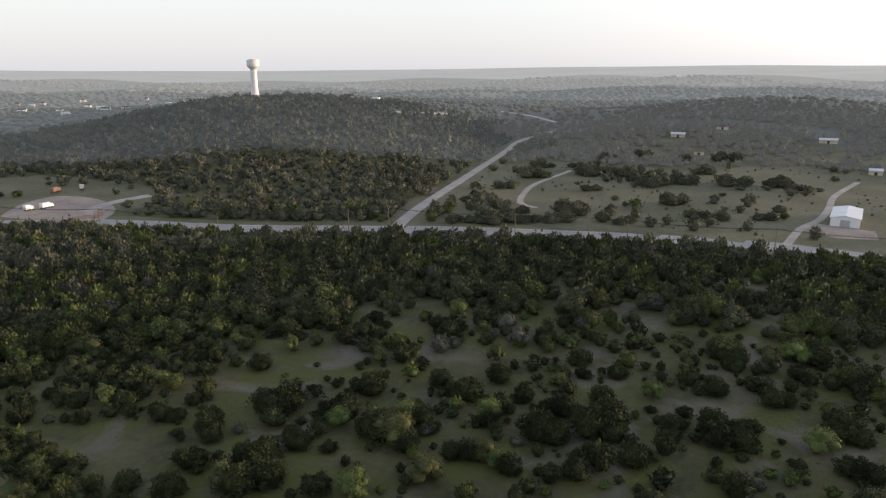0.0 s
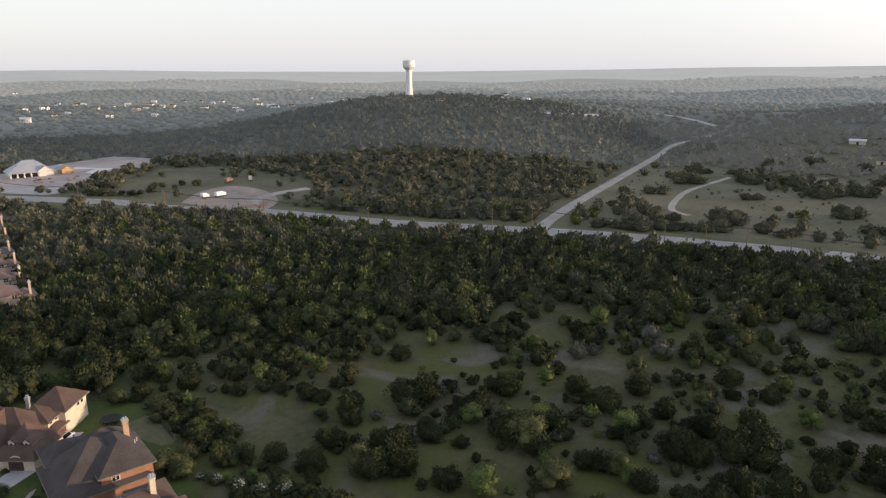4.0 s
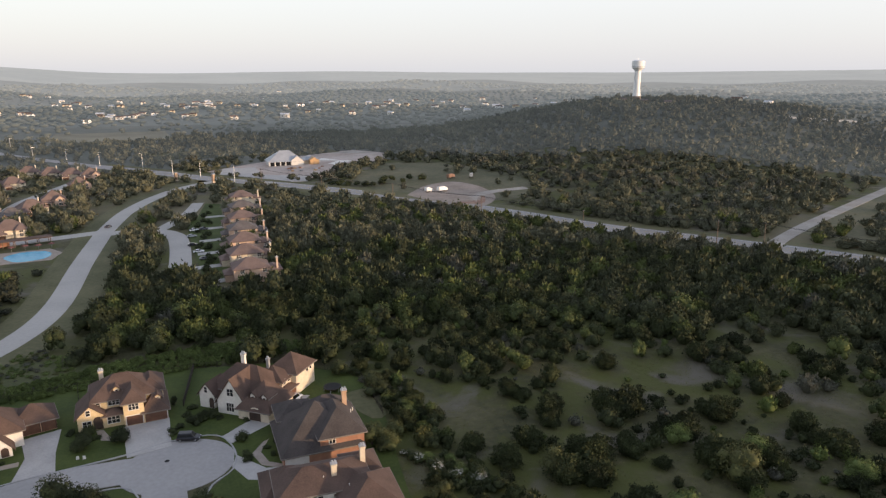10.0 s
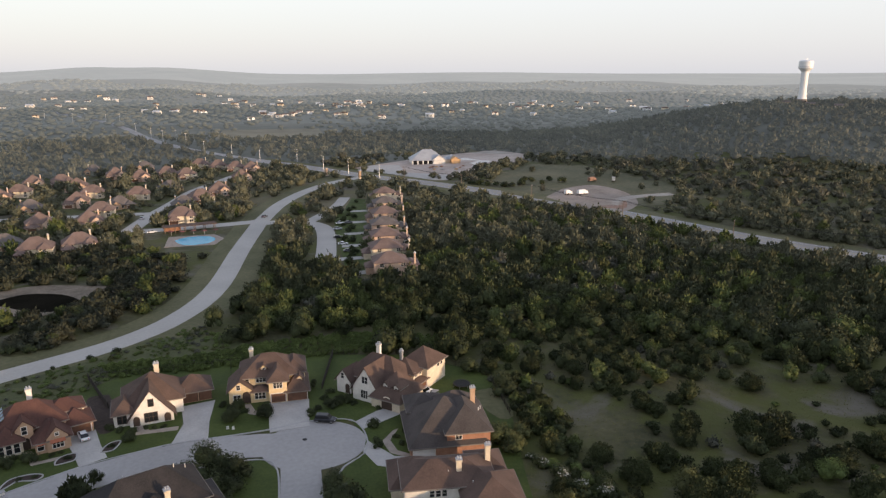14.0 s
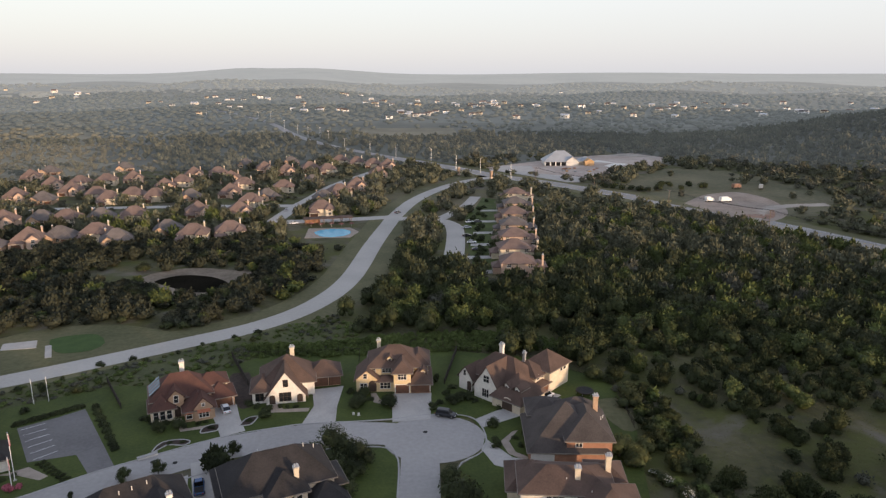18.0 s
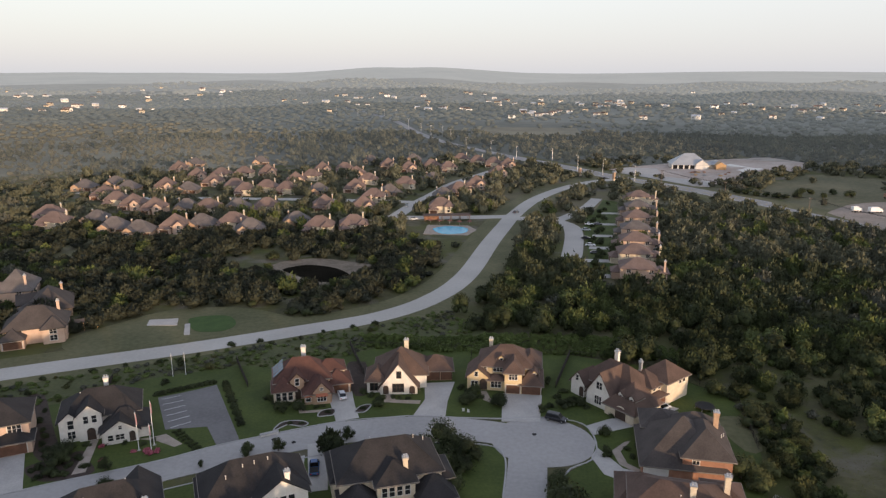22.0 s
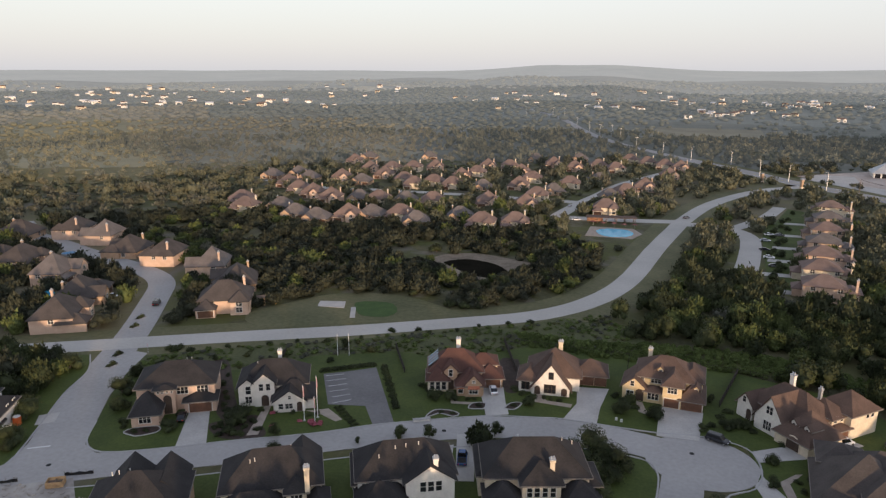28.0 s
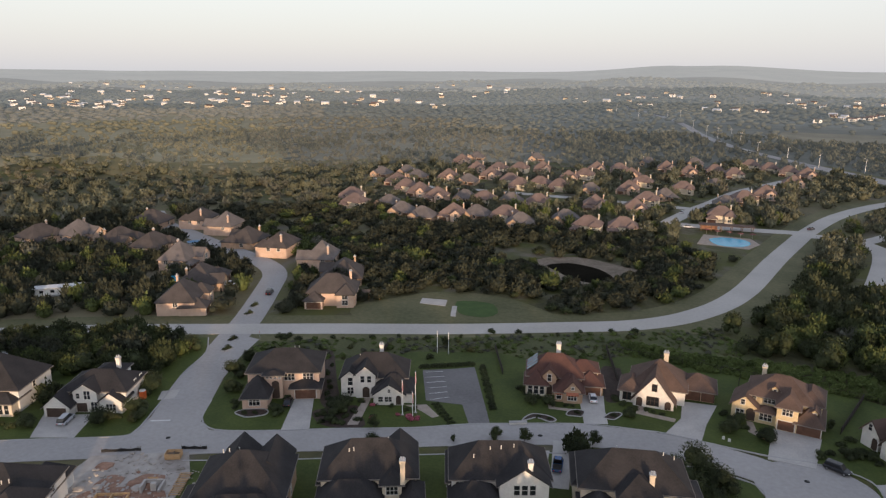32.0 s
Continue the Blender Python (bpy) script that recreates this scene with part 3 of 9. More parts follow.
sheet("north_meadow", sector(-20, -8, 880, 960), 0.3, M_FIELD, 20, "open dry meadow below distant houses", "grass")


# ---- houses
def block_walls(x0, x1, y0, y1, base, eave, roof, axis, pitch, over=0.0):
    """Walls of one wing, with gable peaks where the roof has them."""
    bm = bmesh.new()
    box(bm, x0, x1, y0, y1, base - 0.3, eave)
    if roof == "gable":
        if axis == "y":
            h = (x1 - x0) / 2 * pitch
            ends = [((x0, y, eave), (x1, y, eave), ((x0 + x1) / 2, y, eave + h)) for y in (y0, y1)]
        else:
            h = (y1 - y0) / 2 * pitch
            ends = [((x, y0, eave), (x, y1, eave), (x, (y0 + y1) / 2, eave + h)) for x in (x0, x1)]
        a, b = [[bm.verts.new(v) for v in e] for e in ends]
        bm.faces.new(a)
        bm.faces.new(b[::-1])
        for i in range(3):
            bm.faces.new((a[i], b[i], b[(i + 1) % 3], a[(i + 1) % 3]))
        bmesh.ops.recalc_face_normals(bm, faces=bm.faces)
    return bm


def gable_roof(x0, x1, y0, y1, eave, axis, pitch, over, thick):
    """Two sloping slabs that meet at a ridge, open at the gable ends."""
    if axis == "y":
        half, mid, e0, e1 = (x1 - x0) / 2 + over, (x0 + x1) / 2, y0 - 0.35, y1 + 0.35
    else:
        half, mid, e0, e1 = (y1 - y0) / 2 + over, (y0 + y1) / 2, x0 - 0.35, x1 + 0.35
    z0 = eave - over * pitch + 0.06 + thick
    h = half * pitch
    outline = ((-half, z0), (0, z0 + h), (half, z0), (half, z0 - thick), (0, z0 + h - thick), (-half, z0 - thick))
    bm = bmesh.new()
    rows = [[bm.verts.new((mid + u, e, z) if axis == "y" else (e, mid + u, z)) for u, z in outline] for e in (e0, e1)]
    for k in range(6):
        bm.faces.new((rows[0][k], rows[0][(k + 1) % 6], rows[1][(k + 1) % 6], rows[1][k]))
    for r in rows:
        bm.faces.new((r[0], r[1], r[4], r[5]))
        bm.faces.new((r[1], r[2], r[3], r[4]))
    bmesh.ops.recalc_face_normals(bm, faces=bm.faces)
    return bm


def block_roof(x0, x1, y0, y1, eave, roof, axis, pitch, over=0.55, thick=0.2):
    """A hipped or gabled roof with eaves and thickness."""
    if roof == "gable":
        return gable_roof(x0, x1, y0, y1, eave, axis, pitch, over, thick)
    X0, X1, Y0, Y1 = x0 - over, x1 + over, y0 - over, y1 + over
    z0 = eave - over * pitch + 0.08
    w, d = X1 - X0, Y1 - Y0
    run = (w if axis == "y" else d) / 2
    h = run * pitch
    inset = run if roof == "hip" else 0.0
    inset = min(inset, (d if axis == "y" else w) / 2)
    cx, cy = (X0 + X1) / 2, (Y0 + Y1) / 2
    if axis == "y":
        ridge = [(cx, Y0 + inset, z0 + h), (cx, Y1 - inset, z0 + h)]
    else:
        ridge = [(X0 + inset, cy, z0 + h), (X1 - inset, cy, z0 + h)]
    bm = bmesh.new()
    c = [bm.verts.new(v) for v in ((X0, Y0, z0), (X1, Y0, z0), (X1, Y1, z0), (X0, Y1, z0))]
    lo = [bm.verts.new((v.co.x, v.co.y, z0 - thick)) for v in c]
    r = [bm.verts.new(v) for v in ridge]
    if axis == "y":
        faces = [(c[0], c[1], r[0]), (c[1], c[2], r[1], r[0]), (c[2], c[3], r[1]), (c[3], c[0], r[0], r[1])]
    else:
        faces = [(c[0], c[1], r[1], r[0]), (c[1], c[2], r[1]), (c[2], c[3], r[0], r[1]), (c[3], c[0], r[0])]
    for f in faces:
        bm.faces.new(f)
    for i in range(4):
        j = (i + 1) % 4
        bm.faces.new((lo[i], lo[j], c[j], c[i]))
    bm.faces.new(lo[::-1])
    bmesh.ops.recalc_face_normals(bm, faces=bm.faces)
    return bm


def on_wall(b, side, u, z, out=0.0):
    """A pose on a wing's wall: x along the wall, y into it."""
    x0, x1, y0, y1 = b[:4]
    if side == "f":
        return pose(u, y0 - out, z)
    if side == "b":
        return pose(u, y1 + out, z, 0, 0, 180)
    if side == "l":
        return pose(x0 - out, u, z, 0, 0, -90)
    return pose(x1 + out, u, z, 0, 0, 90)


def put(ob, m):
    ob.matrix_local = m
    return ob


WINDOW_CACHE = {}


def window(house, b, side, u, z, w, h, trim, arched=False):
    """A framed window with glazing bars; alike ones share their meshes."""
    key = (w, h, trim.name, arched)
    if key not in WINDOW_CACHE:
        t, k = 0.13, max(1, round(w / 0.75))
        xs = [-w / 2 - t, -w / 2]
        for i in range(1, k):
            xs += [-w / 2 + w * i / k - 0.055, -w / 2 + w * i / k + 0.055]
        xs += [w / 2, w / 2 + t]
        zs = [-t, 0, h * 0.52 - 0.03, h * 0.52 + 0.03, h, h + t] + ([h + t + w * 0.2] if arched else [])
        bm = lattice(xs, zs, lambda i, j: i % 2 == 0 or j % 2 == 0 or j > 4, 0.05, -0.09)
        frame_ob = part("window", bm, trim, house)
        pane = part("pane", boxes((-w / 2, w / 2, -0.03, 0.02, 0, h)), M_PANE, frame_ob)
        WINDOW_CACHE[key] = (frame_ob.data, pane.data)
        ob = frame_ob
    else:
        f, p = WINDOW_CACHE[key]
        ob = new("window", f)
        ob.parent = house
        new("pane", p).parent = ob
    return put(ob, on_wall(b, side, u, z))


def garage(house, b, side, u, w, h=2.15, material=None, trim=None):
    bm = bmesh.new()
    n = 4
    rows = [[bm.verts.new((-w / 2 + w * i / 4, -0.03, h * j / n)) for i in range(5)] for j in range(n + 1)]
    cells = [bm.faces.new((rows[j][i], rows[j][i + 1], rows[j + 1][i + 1], rows[j + 1][i])) for j in range(n) for i in range(4)]
    bmesh.ops.inset_individual(bm, faces=cells, thickness=0.07, depth=0.05)
    bmesh.ops.recalc_face_normals(bm, faces=bm.faces)
    d = put(part("garage_door", bm, material or M_GARAGE_BROWN, house), on_wall(b, side, u, 0.12))
    t = 0.16
    fr = lattice((-w / 2 - t, -w / 2, w / 2, w / 2 + t), (0, h, h + t), lambda i, j: i != 1 or j == 1, 0.04, -0.1)
    part("door_frame", fr, trim or M_TRIM, d)
    return d


def entry(house, b, side, u, w=1.7, h=3.0, arch=True, door=M_DARKTRIM, trim=None):
    """An arched surround over a flat dark panel that paints the porch's shaded depth."""
    trim = trim or M_TRIM
    bm = bmesh.new()
    seg, t = 12, 0.22
    inner, outer = [], []
    pts = [(-w / 2, 0)] + [(w / 2 * math.cos(math.pi - k * math.pi / seg), h - w / 2 + w / 2 * math.sin(k * math.pi / seg)) for k in range(seg + 1)] + [(w / 2, 0)]
    out = [(-w / 2 - t, 0)] + [((w / 2 + t) * math.cos(math.pi - k * math.pi / seg), h - w / 2 + (w / 2 + t) * math.sin(k * math.pi / seg)) for k in range(seg + 1)] + [(w / 2 + t, 0)]
    rows = []
    for p, q in zip(pts, out):
        rows.append([bm.verts.new((p[0], y, p[1])) for y in (0.02, -0.14)] + [bm.verts.new((q[0], y, q[1])) for y in (-0.14, 0.02)])
    for a, c in zip(rows, rows[1:]):
        for k in range(4):
            bm.faces.new((a[k], c[k], c[(k + 1) % 4], a[(k + 1) % 4]))
    ar = put(part("porch_arch", bm, trim, house), on_wall(b, side, u, 0.1))
    bm = bmesh.new()
    vs = [bm.verts.new((p[0], -0.04, p[1])) for p in pts]
    bm.faces.new(vs)
    ex = bmesh.ops.extrude_face_region(bm, geom=bm.faces[:])
    bmesh.ops.translate(bm, vec=(0, 0.06, 0), verts=[v for v in ex["geom"] if isinstance(v, bmesh.types.BMVert)])
    bmesh.ops.recalc_face_normals(bm, faces=bm.faces)
    leaf = part("front_door", bm, door, ar)
    return ar


def chimney(house, x, y, z0, z1, w=1.0, d=0.8, material=None):
    bm = bmesh.new()
    w, d, z1 = w * 0.42, d * 0.42, z1 - 0.4
    stack(bm, x, y, [(w, d, z0), (w, d, z1 - 0.45), (w + 0.1, d + 0.1, z1 - 0.38), (w + 0.1, d + 0.1, z1 - 0.18), (w, d, z1 - 0.12), (w, d, z1)])
    c = part("chimney", bm, material or M_CREAM, house)
    part("chimney_cap", boxes((x - w - 0.14, x + w + 0.14, y - d - 0.14, y + d + 0.14, z1, z1 + 0.14)), M_STEEL, c)
    for k in (-1, 1):
        bm = bmesh.new()
        lathe(bm, [(0.14, z1 + 0.14), (0.12, z1 + 0.5), (0.19, z1 + 0.52), (0.19, z1 + 0.6), (0.05, z1 + 0.68)], 8, (x + k * w / 2, y))
        part("chimney_pot", bm, M_STEEL, c)
    return c


def vents(house, pts):
    for x, y, z in pts:
        bm = bmesh.new()
        lathe(bm, [(0.07, z - 0.5), (0.07, z + 0.15), (0.11, z + 0.17), (0.11, z + 0.22), (0.03, z + 0.26)], 7, (x, y))
        part("roof_vent", bm, M_TRIM, house)


def house(at, rot, label, blocks, roof_m, trim=None, openings=(), chimneys=(), group="", vent=(), name="house", gutters=True):
    """blocks: x0, x1, y0, y1, eave, roof kind, ridge axis, pitch, wall material, base height.
    openings: kind, wing, side, place along the wall, then sizes."""
    trim = trim or M_TRIM
    h = thing(name, pose(at[0], at[1], 0.14, 0, 0, rot), label, "house", group)
    for x0, x1, y0, y1, eave, kind, axis, pitch, wm, *base in blocks:
        b0 = base[0] if base else 0.0
        part("wall", block_walls(x0, x1, y0, y1, b0, eave, kind, axis, pitch), wm, h)
        rf = part("roof", block_roof(x0, x1, y0, y1, eave, kind, axis, pitch), roof_m, h)
        if not gutters:
            continue
        z, o = eave - 0.55 * pitch + 0.06, 0.6
        runs = []
        if kind == "hip" or axis == "x":
            e = o if kind == "hip" else 0.3
            runs += [(x0 - e, x1 + e, y0 - o - 0.04, y0 - o + 0.06), (x0 - e, x1 + e, y1 + o - 0.06, y1 + o + 0.04)]
        if kind == "hip" or axis == "y":
            e = o if kind == "hip" else 0.3
            runs += [(x0 - o - 0.04, x0 - o + 0.06, y0 - e, y1 + e), (x1 + o - 0.06, x1 + o + 0.04, y0 - e, y1 + e)]
        for a in runs:
            part("gutter", boxes((*a, z - 0.2, z + 0.02)), M_GUTTER, rf)
    for kind, k, side, u, *v in openings:
        b = blocks[k]
        if kind == "w":
            window(h, b, side, u, v[0], v[1], v[2], trim)
        elif kind == "a":
            window(h, b, side, u, v[0], v[1], v[2], trim, True)
        elif kind == "g":
            garage(h, b, side, u, v[0], 2.2, v[1] if len(v) > 1 else None, trim)
        elif kind == "d":
            entry(h, b, side, u, *(v or (1.7, 3.0)), trim=b[8] if b[8] is not M_WHITE else M_TRIM)
    for c in chimneys:
        chimney(h, *c)
    vents(h, vent)
    x0, x1, y0, y1 = min(b[0] for b in blocks) - 2.5, max(b[1] for b in blocks) + 2.5, min(b[2] for b in blocks) - 2.5, max(b[3] for b in blocks) + 2.5
    m = Matrix.Rotation(radians(rot), 2)
    AVOID_POLYS.append(np.array([tuple(m @ Vector(p) + Vector(at)) for p in ((x0, y0), (x1, y0), (x1, y1), (x0, y1))]))
    return h


def footprint(at, rot, x0, x1, y0, y1):
    m = Matrix.Rotation(radians(rot), 2)
    AVOID_POLYS.append(np.array([tuple(m @ Vector(p) + Vector(at)) for p in ((x0, y0), (x1, y0), (x1, y1), (x0, y1))]))


# north side of the court, seen from the front; local x runs along the front, y to the back
house((-106.5, 109.5), 33, "two-storey cream brick house with dark shingle roof and arched porch", [
    (-9.3, 7.6, 2.5, 14, 6.2, "hip", "x", 0.62, M_PINK), (-9.2, -3.4, -4.5, 4, 3.1, "hip", "x", 0.8, M_PINK),
    (1.2, 8.0, 0.2, 5, 3.0, "hip", "x", 0.45, M_PINK), (-5.0, -0.8, 0.6, 3, 6.2, "hip", "y", 0.3, M_PINK)], M_ROOF_DARK,
    openings=[("w", 1, "f", -6.4, 0.9, 2.4, 1.9), ("d", 3, "f", -2.4, 1.8, 4.6), ("w", 0, "f", 0.6, 3.9, 2.4, 1.6), ("w", 0, "f", 5, 3.9, 2.4, 1.6), ("g", 2, "f", 4.6, 4.9),
              ("w", 3, "f", -1.4, 5.2, 0.4, 0.45), ("w", 0, "r", 7, 4.0, 1.6, 1.4), ("w", 0, "r", 11, 4.0, 1.6, 1.4), ("w", 3, "f", -4.3, 5.2, 0.4, 0.45), ("w", 3, "f", -3.4, 5.2, 0.4, 0.45), ("w", 3, "f", -2.4, 5.2, 0.4, 0.45)],
    vent=[(1, 9.5, 9.6), (2, 10, 9.4)], group="houses on the court")
house((-88, 120.5), 30, "two-storey white limestone house with dark roof, gables and tall chimney", [
    (-8.6, 7, 2.5, 12.5, 5.0, "hip", "x", 0.8, M_WHITE), (-8.6, -4.4, 1.5, 6, 4.8, "gable", "y", 0.85, M_WHITE), (-5, -0.4, 0.9, 6, 6.0, "gable", "y", 0.85, M_WHITE),
    (-0.6, 8.6, -1.6, 6, 3.0, "hip", "x", 0.72, M_WHITE), (-0.2, 6.6, -2.8, 2, 2.8, "gable", "y", 0.68, M_WHITE)], M_ROOF_DARK,
    openings=[("w", 1, "f", -6.4, 3.0, 1.1, 1.9), ("w", 2, "f", -3.4, 4.0, 0.9, 1.6), ("w", 2, "f", -1.8, 4.0, 0.9, 1.6), ("d", 2, "f", -2.6, 1.7, 2.8), ("w", 0, "f", 2.5, 3.7, 0.9, 1.0),
              ("w", 4, "f", 1.2, 0.9, 1.0, 1.2), ("w", 4, "f", 3.0, 0.9, 1.6, 1.2), ("w", 4, "f", 3.2, 3.2, 0.6, 0.8), ("d", 4, "f", 5.4, 1.2, 2.4), ("w", 0, "r", 8, 3.4, 1.6, 1.3), ("w", 1, "f", -6.4, 0.8, 1.4, 1.6)],
    chimneys=[(0.4, 10.5, 5, 10.2, 1.1, 0.9, M_WHITE)], group="houses on the court", vent=[(-4.5, 7, 8.4)])
house((-50.5, 143.5), 22, "two-storey cream stone house with red-brown roof and solar panels", [
    (-8, 5, 3, 12, 4.6, "hip", "x", 0.85, M_TAN), (-8.4, -3.4, 0.5, 7, 3.4, "hip", "y", 0.85, M_CREAM), (-4.4, -1.2, 1.6, 6, 5.0, "gable", "y", 1.0, M_TAN),
    (-1.4, 5.0, -1.8, 6, 3.0, "hip", "y", 0.75, M_TAN), (0.6, 4.6, -2.3, 2, 3.2, "gable", "y", 1.1, M_TAN), (4, 10, 2.5, 9, 2.9, "hip", "x", 0.65, M_TAN), (2, 9, 6.5, 12, 4.8, "hip", "x", 0.6, M_CREAM)], M_ROOF_RED,
    openings=[("w", 1, "f", -7.3, 0.6, 1.0, 2.2), ("w", 1, "f", -5.9, 0.6, 1.0, 2.2), ("w", 1, "f", -4.5, 0.6, 1.0, 2.2), ("w", 2, "f", -2.8, 3.6, 0.9, 1.7), ("d", 2, "f", -2.8, 1.5, 2.7),
              ("w", 3, "f", -0.5, 0.8, 1.1, 1.6), ("w", 4, "f", 2.6, 0.8, 2.0, 1.5), ("w", 4, "f", 2.6, 3.5, 0.6, 0.6), ("g", 5, "f", 7.2, 4.6), ("w", 6, "f", 6, 3.6, 2.4, 0.8)],
    chimneys=[(-0.6, 11, 6, 10.0, 1.3, 1.0, M_WHITE)], group="houses on the court")
house((-29, 150), 10, "white limestone house with brown roof, steep front gable and garage wing", [
    (-7, 5.6, 3.5, 14, 4.0, "hip", "y", 0.78, M_WHITE), (-5.8, 3.3, 0, 8, 1.9, "gable", "y", 1.3, M_WHITE), (-9, -4.4, 1.2, 9, 3.4, "hip", "y", 0.85, M_WHITE), (4, 12.2, 7.5, 15, 3.0, "hip", "x", 0.68, M_TAN)], M_ROOF_BROWN,
    openings=[("w", 1, "f", -1.2, 4.3, 1.0, 1.6), ("w", 1, "f", -1.4, 0.7, 2.6, 2.0), ("w", 2, "f", -7.8, 0.7, 0.8, 2.2), ("w", 2, "f", -6.8, 0.7, 0.7, 2.2), ("d", 1, "f", -4.4, 1.4, 2.3), ("d", 1, "f", 2.0, 1.4, 2.1),
              ("g", 3, "f", 7.0, 3.8), ("g", 3, "f", 10.7, 2.6), ("w", 3, "l", 9, 1.0, 0.8, 1.5)],
    chimneys=[(0.6, 12, 6, 9.8, 1.3, 1.0, M_CREAM)], group="houses on the court", trim=M_DARKTRIM)
house((-7.2, 154.3), 0, "two-storey yellow limestone house with brown hipped roof and brick garages", [
    (-4, 9, 3, 13, 5.8, "hip", "x", 0.72, M_YELLOWSTONE), (-6.8, -1.6, 0.6, 9, 3.4, "gable", "y", 0.85, M_YELLOWSTONE), (2.4, 6.6, -0.6, 9, 5.9, "hip", "y", 0.9, M_YELLOWSTONE), (6.2, 11.4, -0.4, 9, 2.9, "hip", "y", 1.0, M_BRICK), (-1.6, 2.4, 0.6, 4, 3.0, "hip", "x", 0.4, M_YELLOWSTONE),
    (6, 11, 5, 14, 5.4, "hip", "y", 0.75, M_YELLOWSTONE), (0.7, 2.0, 4.2, 7.5, 7.3, "gable", "y", 0.9, M_YELLOWSTONE), (9.0, 10.2, 1.4, 4, 4.9, "gable", "y", 0.9, M_YELLOWSTONE)], M_ROOF_BROWN,
    openings=[("w", 1, "f", -4.6, 3.6, 0.8, 1.2), ("d", 1, "f", -2.8, 1.9, 3.0), ("w", 0, "f", -2.6, 4.0, 0.8, 1.2), ("w", 0, "f", 0.6, 4.1, 2.2, 1.2), ("w", 2, "f", 4.5, 3.7, 2.0, 1.6), ("g", 2, "f", 4.5, 3.3), ("g", 3, "f", 8.8, 4.8),
              ("w", 6, "f", 1.35, 6.2, 0.6, 0.9), ("w", 7, "f", 9.6, 3.8, 0.6, 0.9), ("w", 4, "f", 0.3, 0.9, 2.4, 1.6), ("w", 1, "f", -5.0, 0.8, 1.6, 1.5)],
    chimneys=[(-1.6, 11, 6, 9.9, 1.1, 0.9, M_CREAM)], group="houses on the court")
house((17.5, 150), -44, "large white limestone house with steep brown roofs", [
    (-8, 7, 3, 12.5, 4.6, "hip", "x", 0.9, M_WHITE), (-3.2, 4.2, -0.6, 8, 3.2, "gable", "y", 1.45, M_WHITE), (-9, -5, 0.6, 6, 3.6, "gable", "y", 1.2, M_WHITE),
    (3, 11, -1.6, 8.5, 3.0, "hip", "x", 0.95, M_CREAM), (2, 9.6, 12.8, 21.5, 5.9, "hip", "x", 0.75, M_CREAM), (0, 8, 9, 14, 5.2, "hip", "y", 0.6, M_CREAM), (7, 9.4, 8.5, 13, 3.0, "hip", "y", 0.45, M_TAN), (5.2, 6.5, 0.2, 3.4, 5.3, "gable", "y", 0.9, M_WHITE), (8.2, 9.5, 0.2, 3.4, 5.3, "gable", "y", 0.9, M_WHITE)], M_ROOF_BROWN,
    openings=[("w", 1, "f", 0.4, 4.6, 1.6, 1.7), ("w", 1, "f", 0.2, 0.8, 1.9, 2.0), ("d", 3, "f", 7.4, 3.0, 3.0), ("d", 2, "f", -5.7, 1.4, 2.6), ("w", 2, "f", -7.2, 3.8, 0.8, 1.4), ("w", 4, "r", 18, 4.1, 0.9, 1.5), ("w", 4, "r", 19.6, 4.1, 0.9, 1.5),
              ("g", 6, "r", 10.8, 3.8), ("w", 5, "r", 10, 3.9, 0.9, 1.2), ("w", 5, "r", 12, 3.9, 0.9, 1.2), ("w", 3, "r", 3, 0.9, 1.4, 1.5), ("w", 4, "l", 17, 3.9, 1.2, 1.3), ("w", 7, "f", 5.85, 4.1, 0.6, 0.9), ("w", 8, "f", 8.85, 4.1, 0.6, 0.9)],
    chimneys=[(-2.2, 9, 7, 11.2, 1.2, 0.9, M_WHITE), (3.2, 11, 7, 9.8, 0.8, 0.7, M_STEEL)], group="houses on the court")
house((31.5, 121), -4, "large brown brick house with hipped roof and brick chimney", [
    (-1, 8, 0, 13, 5.4, "hip", "y", 0.8, M_BRICK), (-8.4, 7.4, -0.3, 15, 3.0, "hip", "y", 0.86, M_BRICK), (-7.4, 0, 12, 19.5, 4.6, "hip", "x", 0.6, M_CREAM), (-2, 7.6, 8, 16, 5.4, "hip", "x", 0.8, M_BRICK)], M_ROOF_SLATE,
    openings=[("w", 0, "f", 1.4, 3.6, 1.2, 1.5), ("g", 1, "f", -5.8, 4.4, M_GARAGE_PALE), ("w", 2, "l", 17, 2.6, 0.7, 1.6), ("w", 2, "l", 14.4, 2.6, 0.7, 1.4), ("w", 0, "f", 4.5, 0.8, 2.2, 1.8), ("w", 0, "r", 6, 3.6, 1.6, 1.4)],
    chimneys=[(6.2, 9.6, 6, 10.5, 1.2, 1.0, M_TAN)], group="houses on the court", vent=[(6.2, 3.6, 8.2), (6.8, 4.6, 8)])
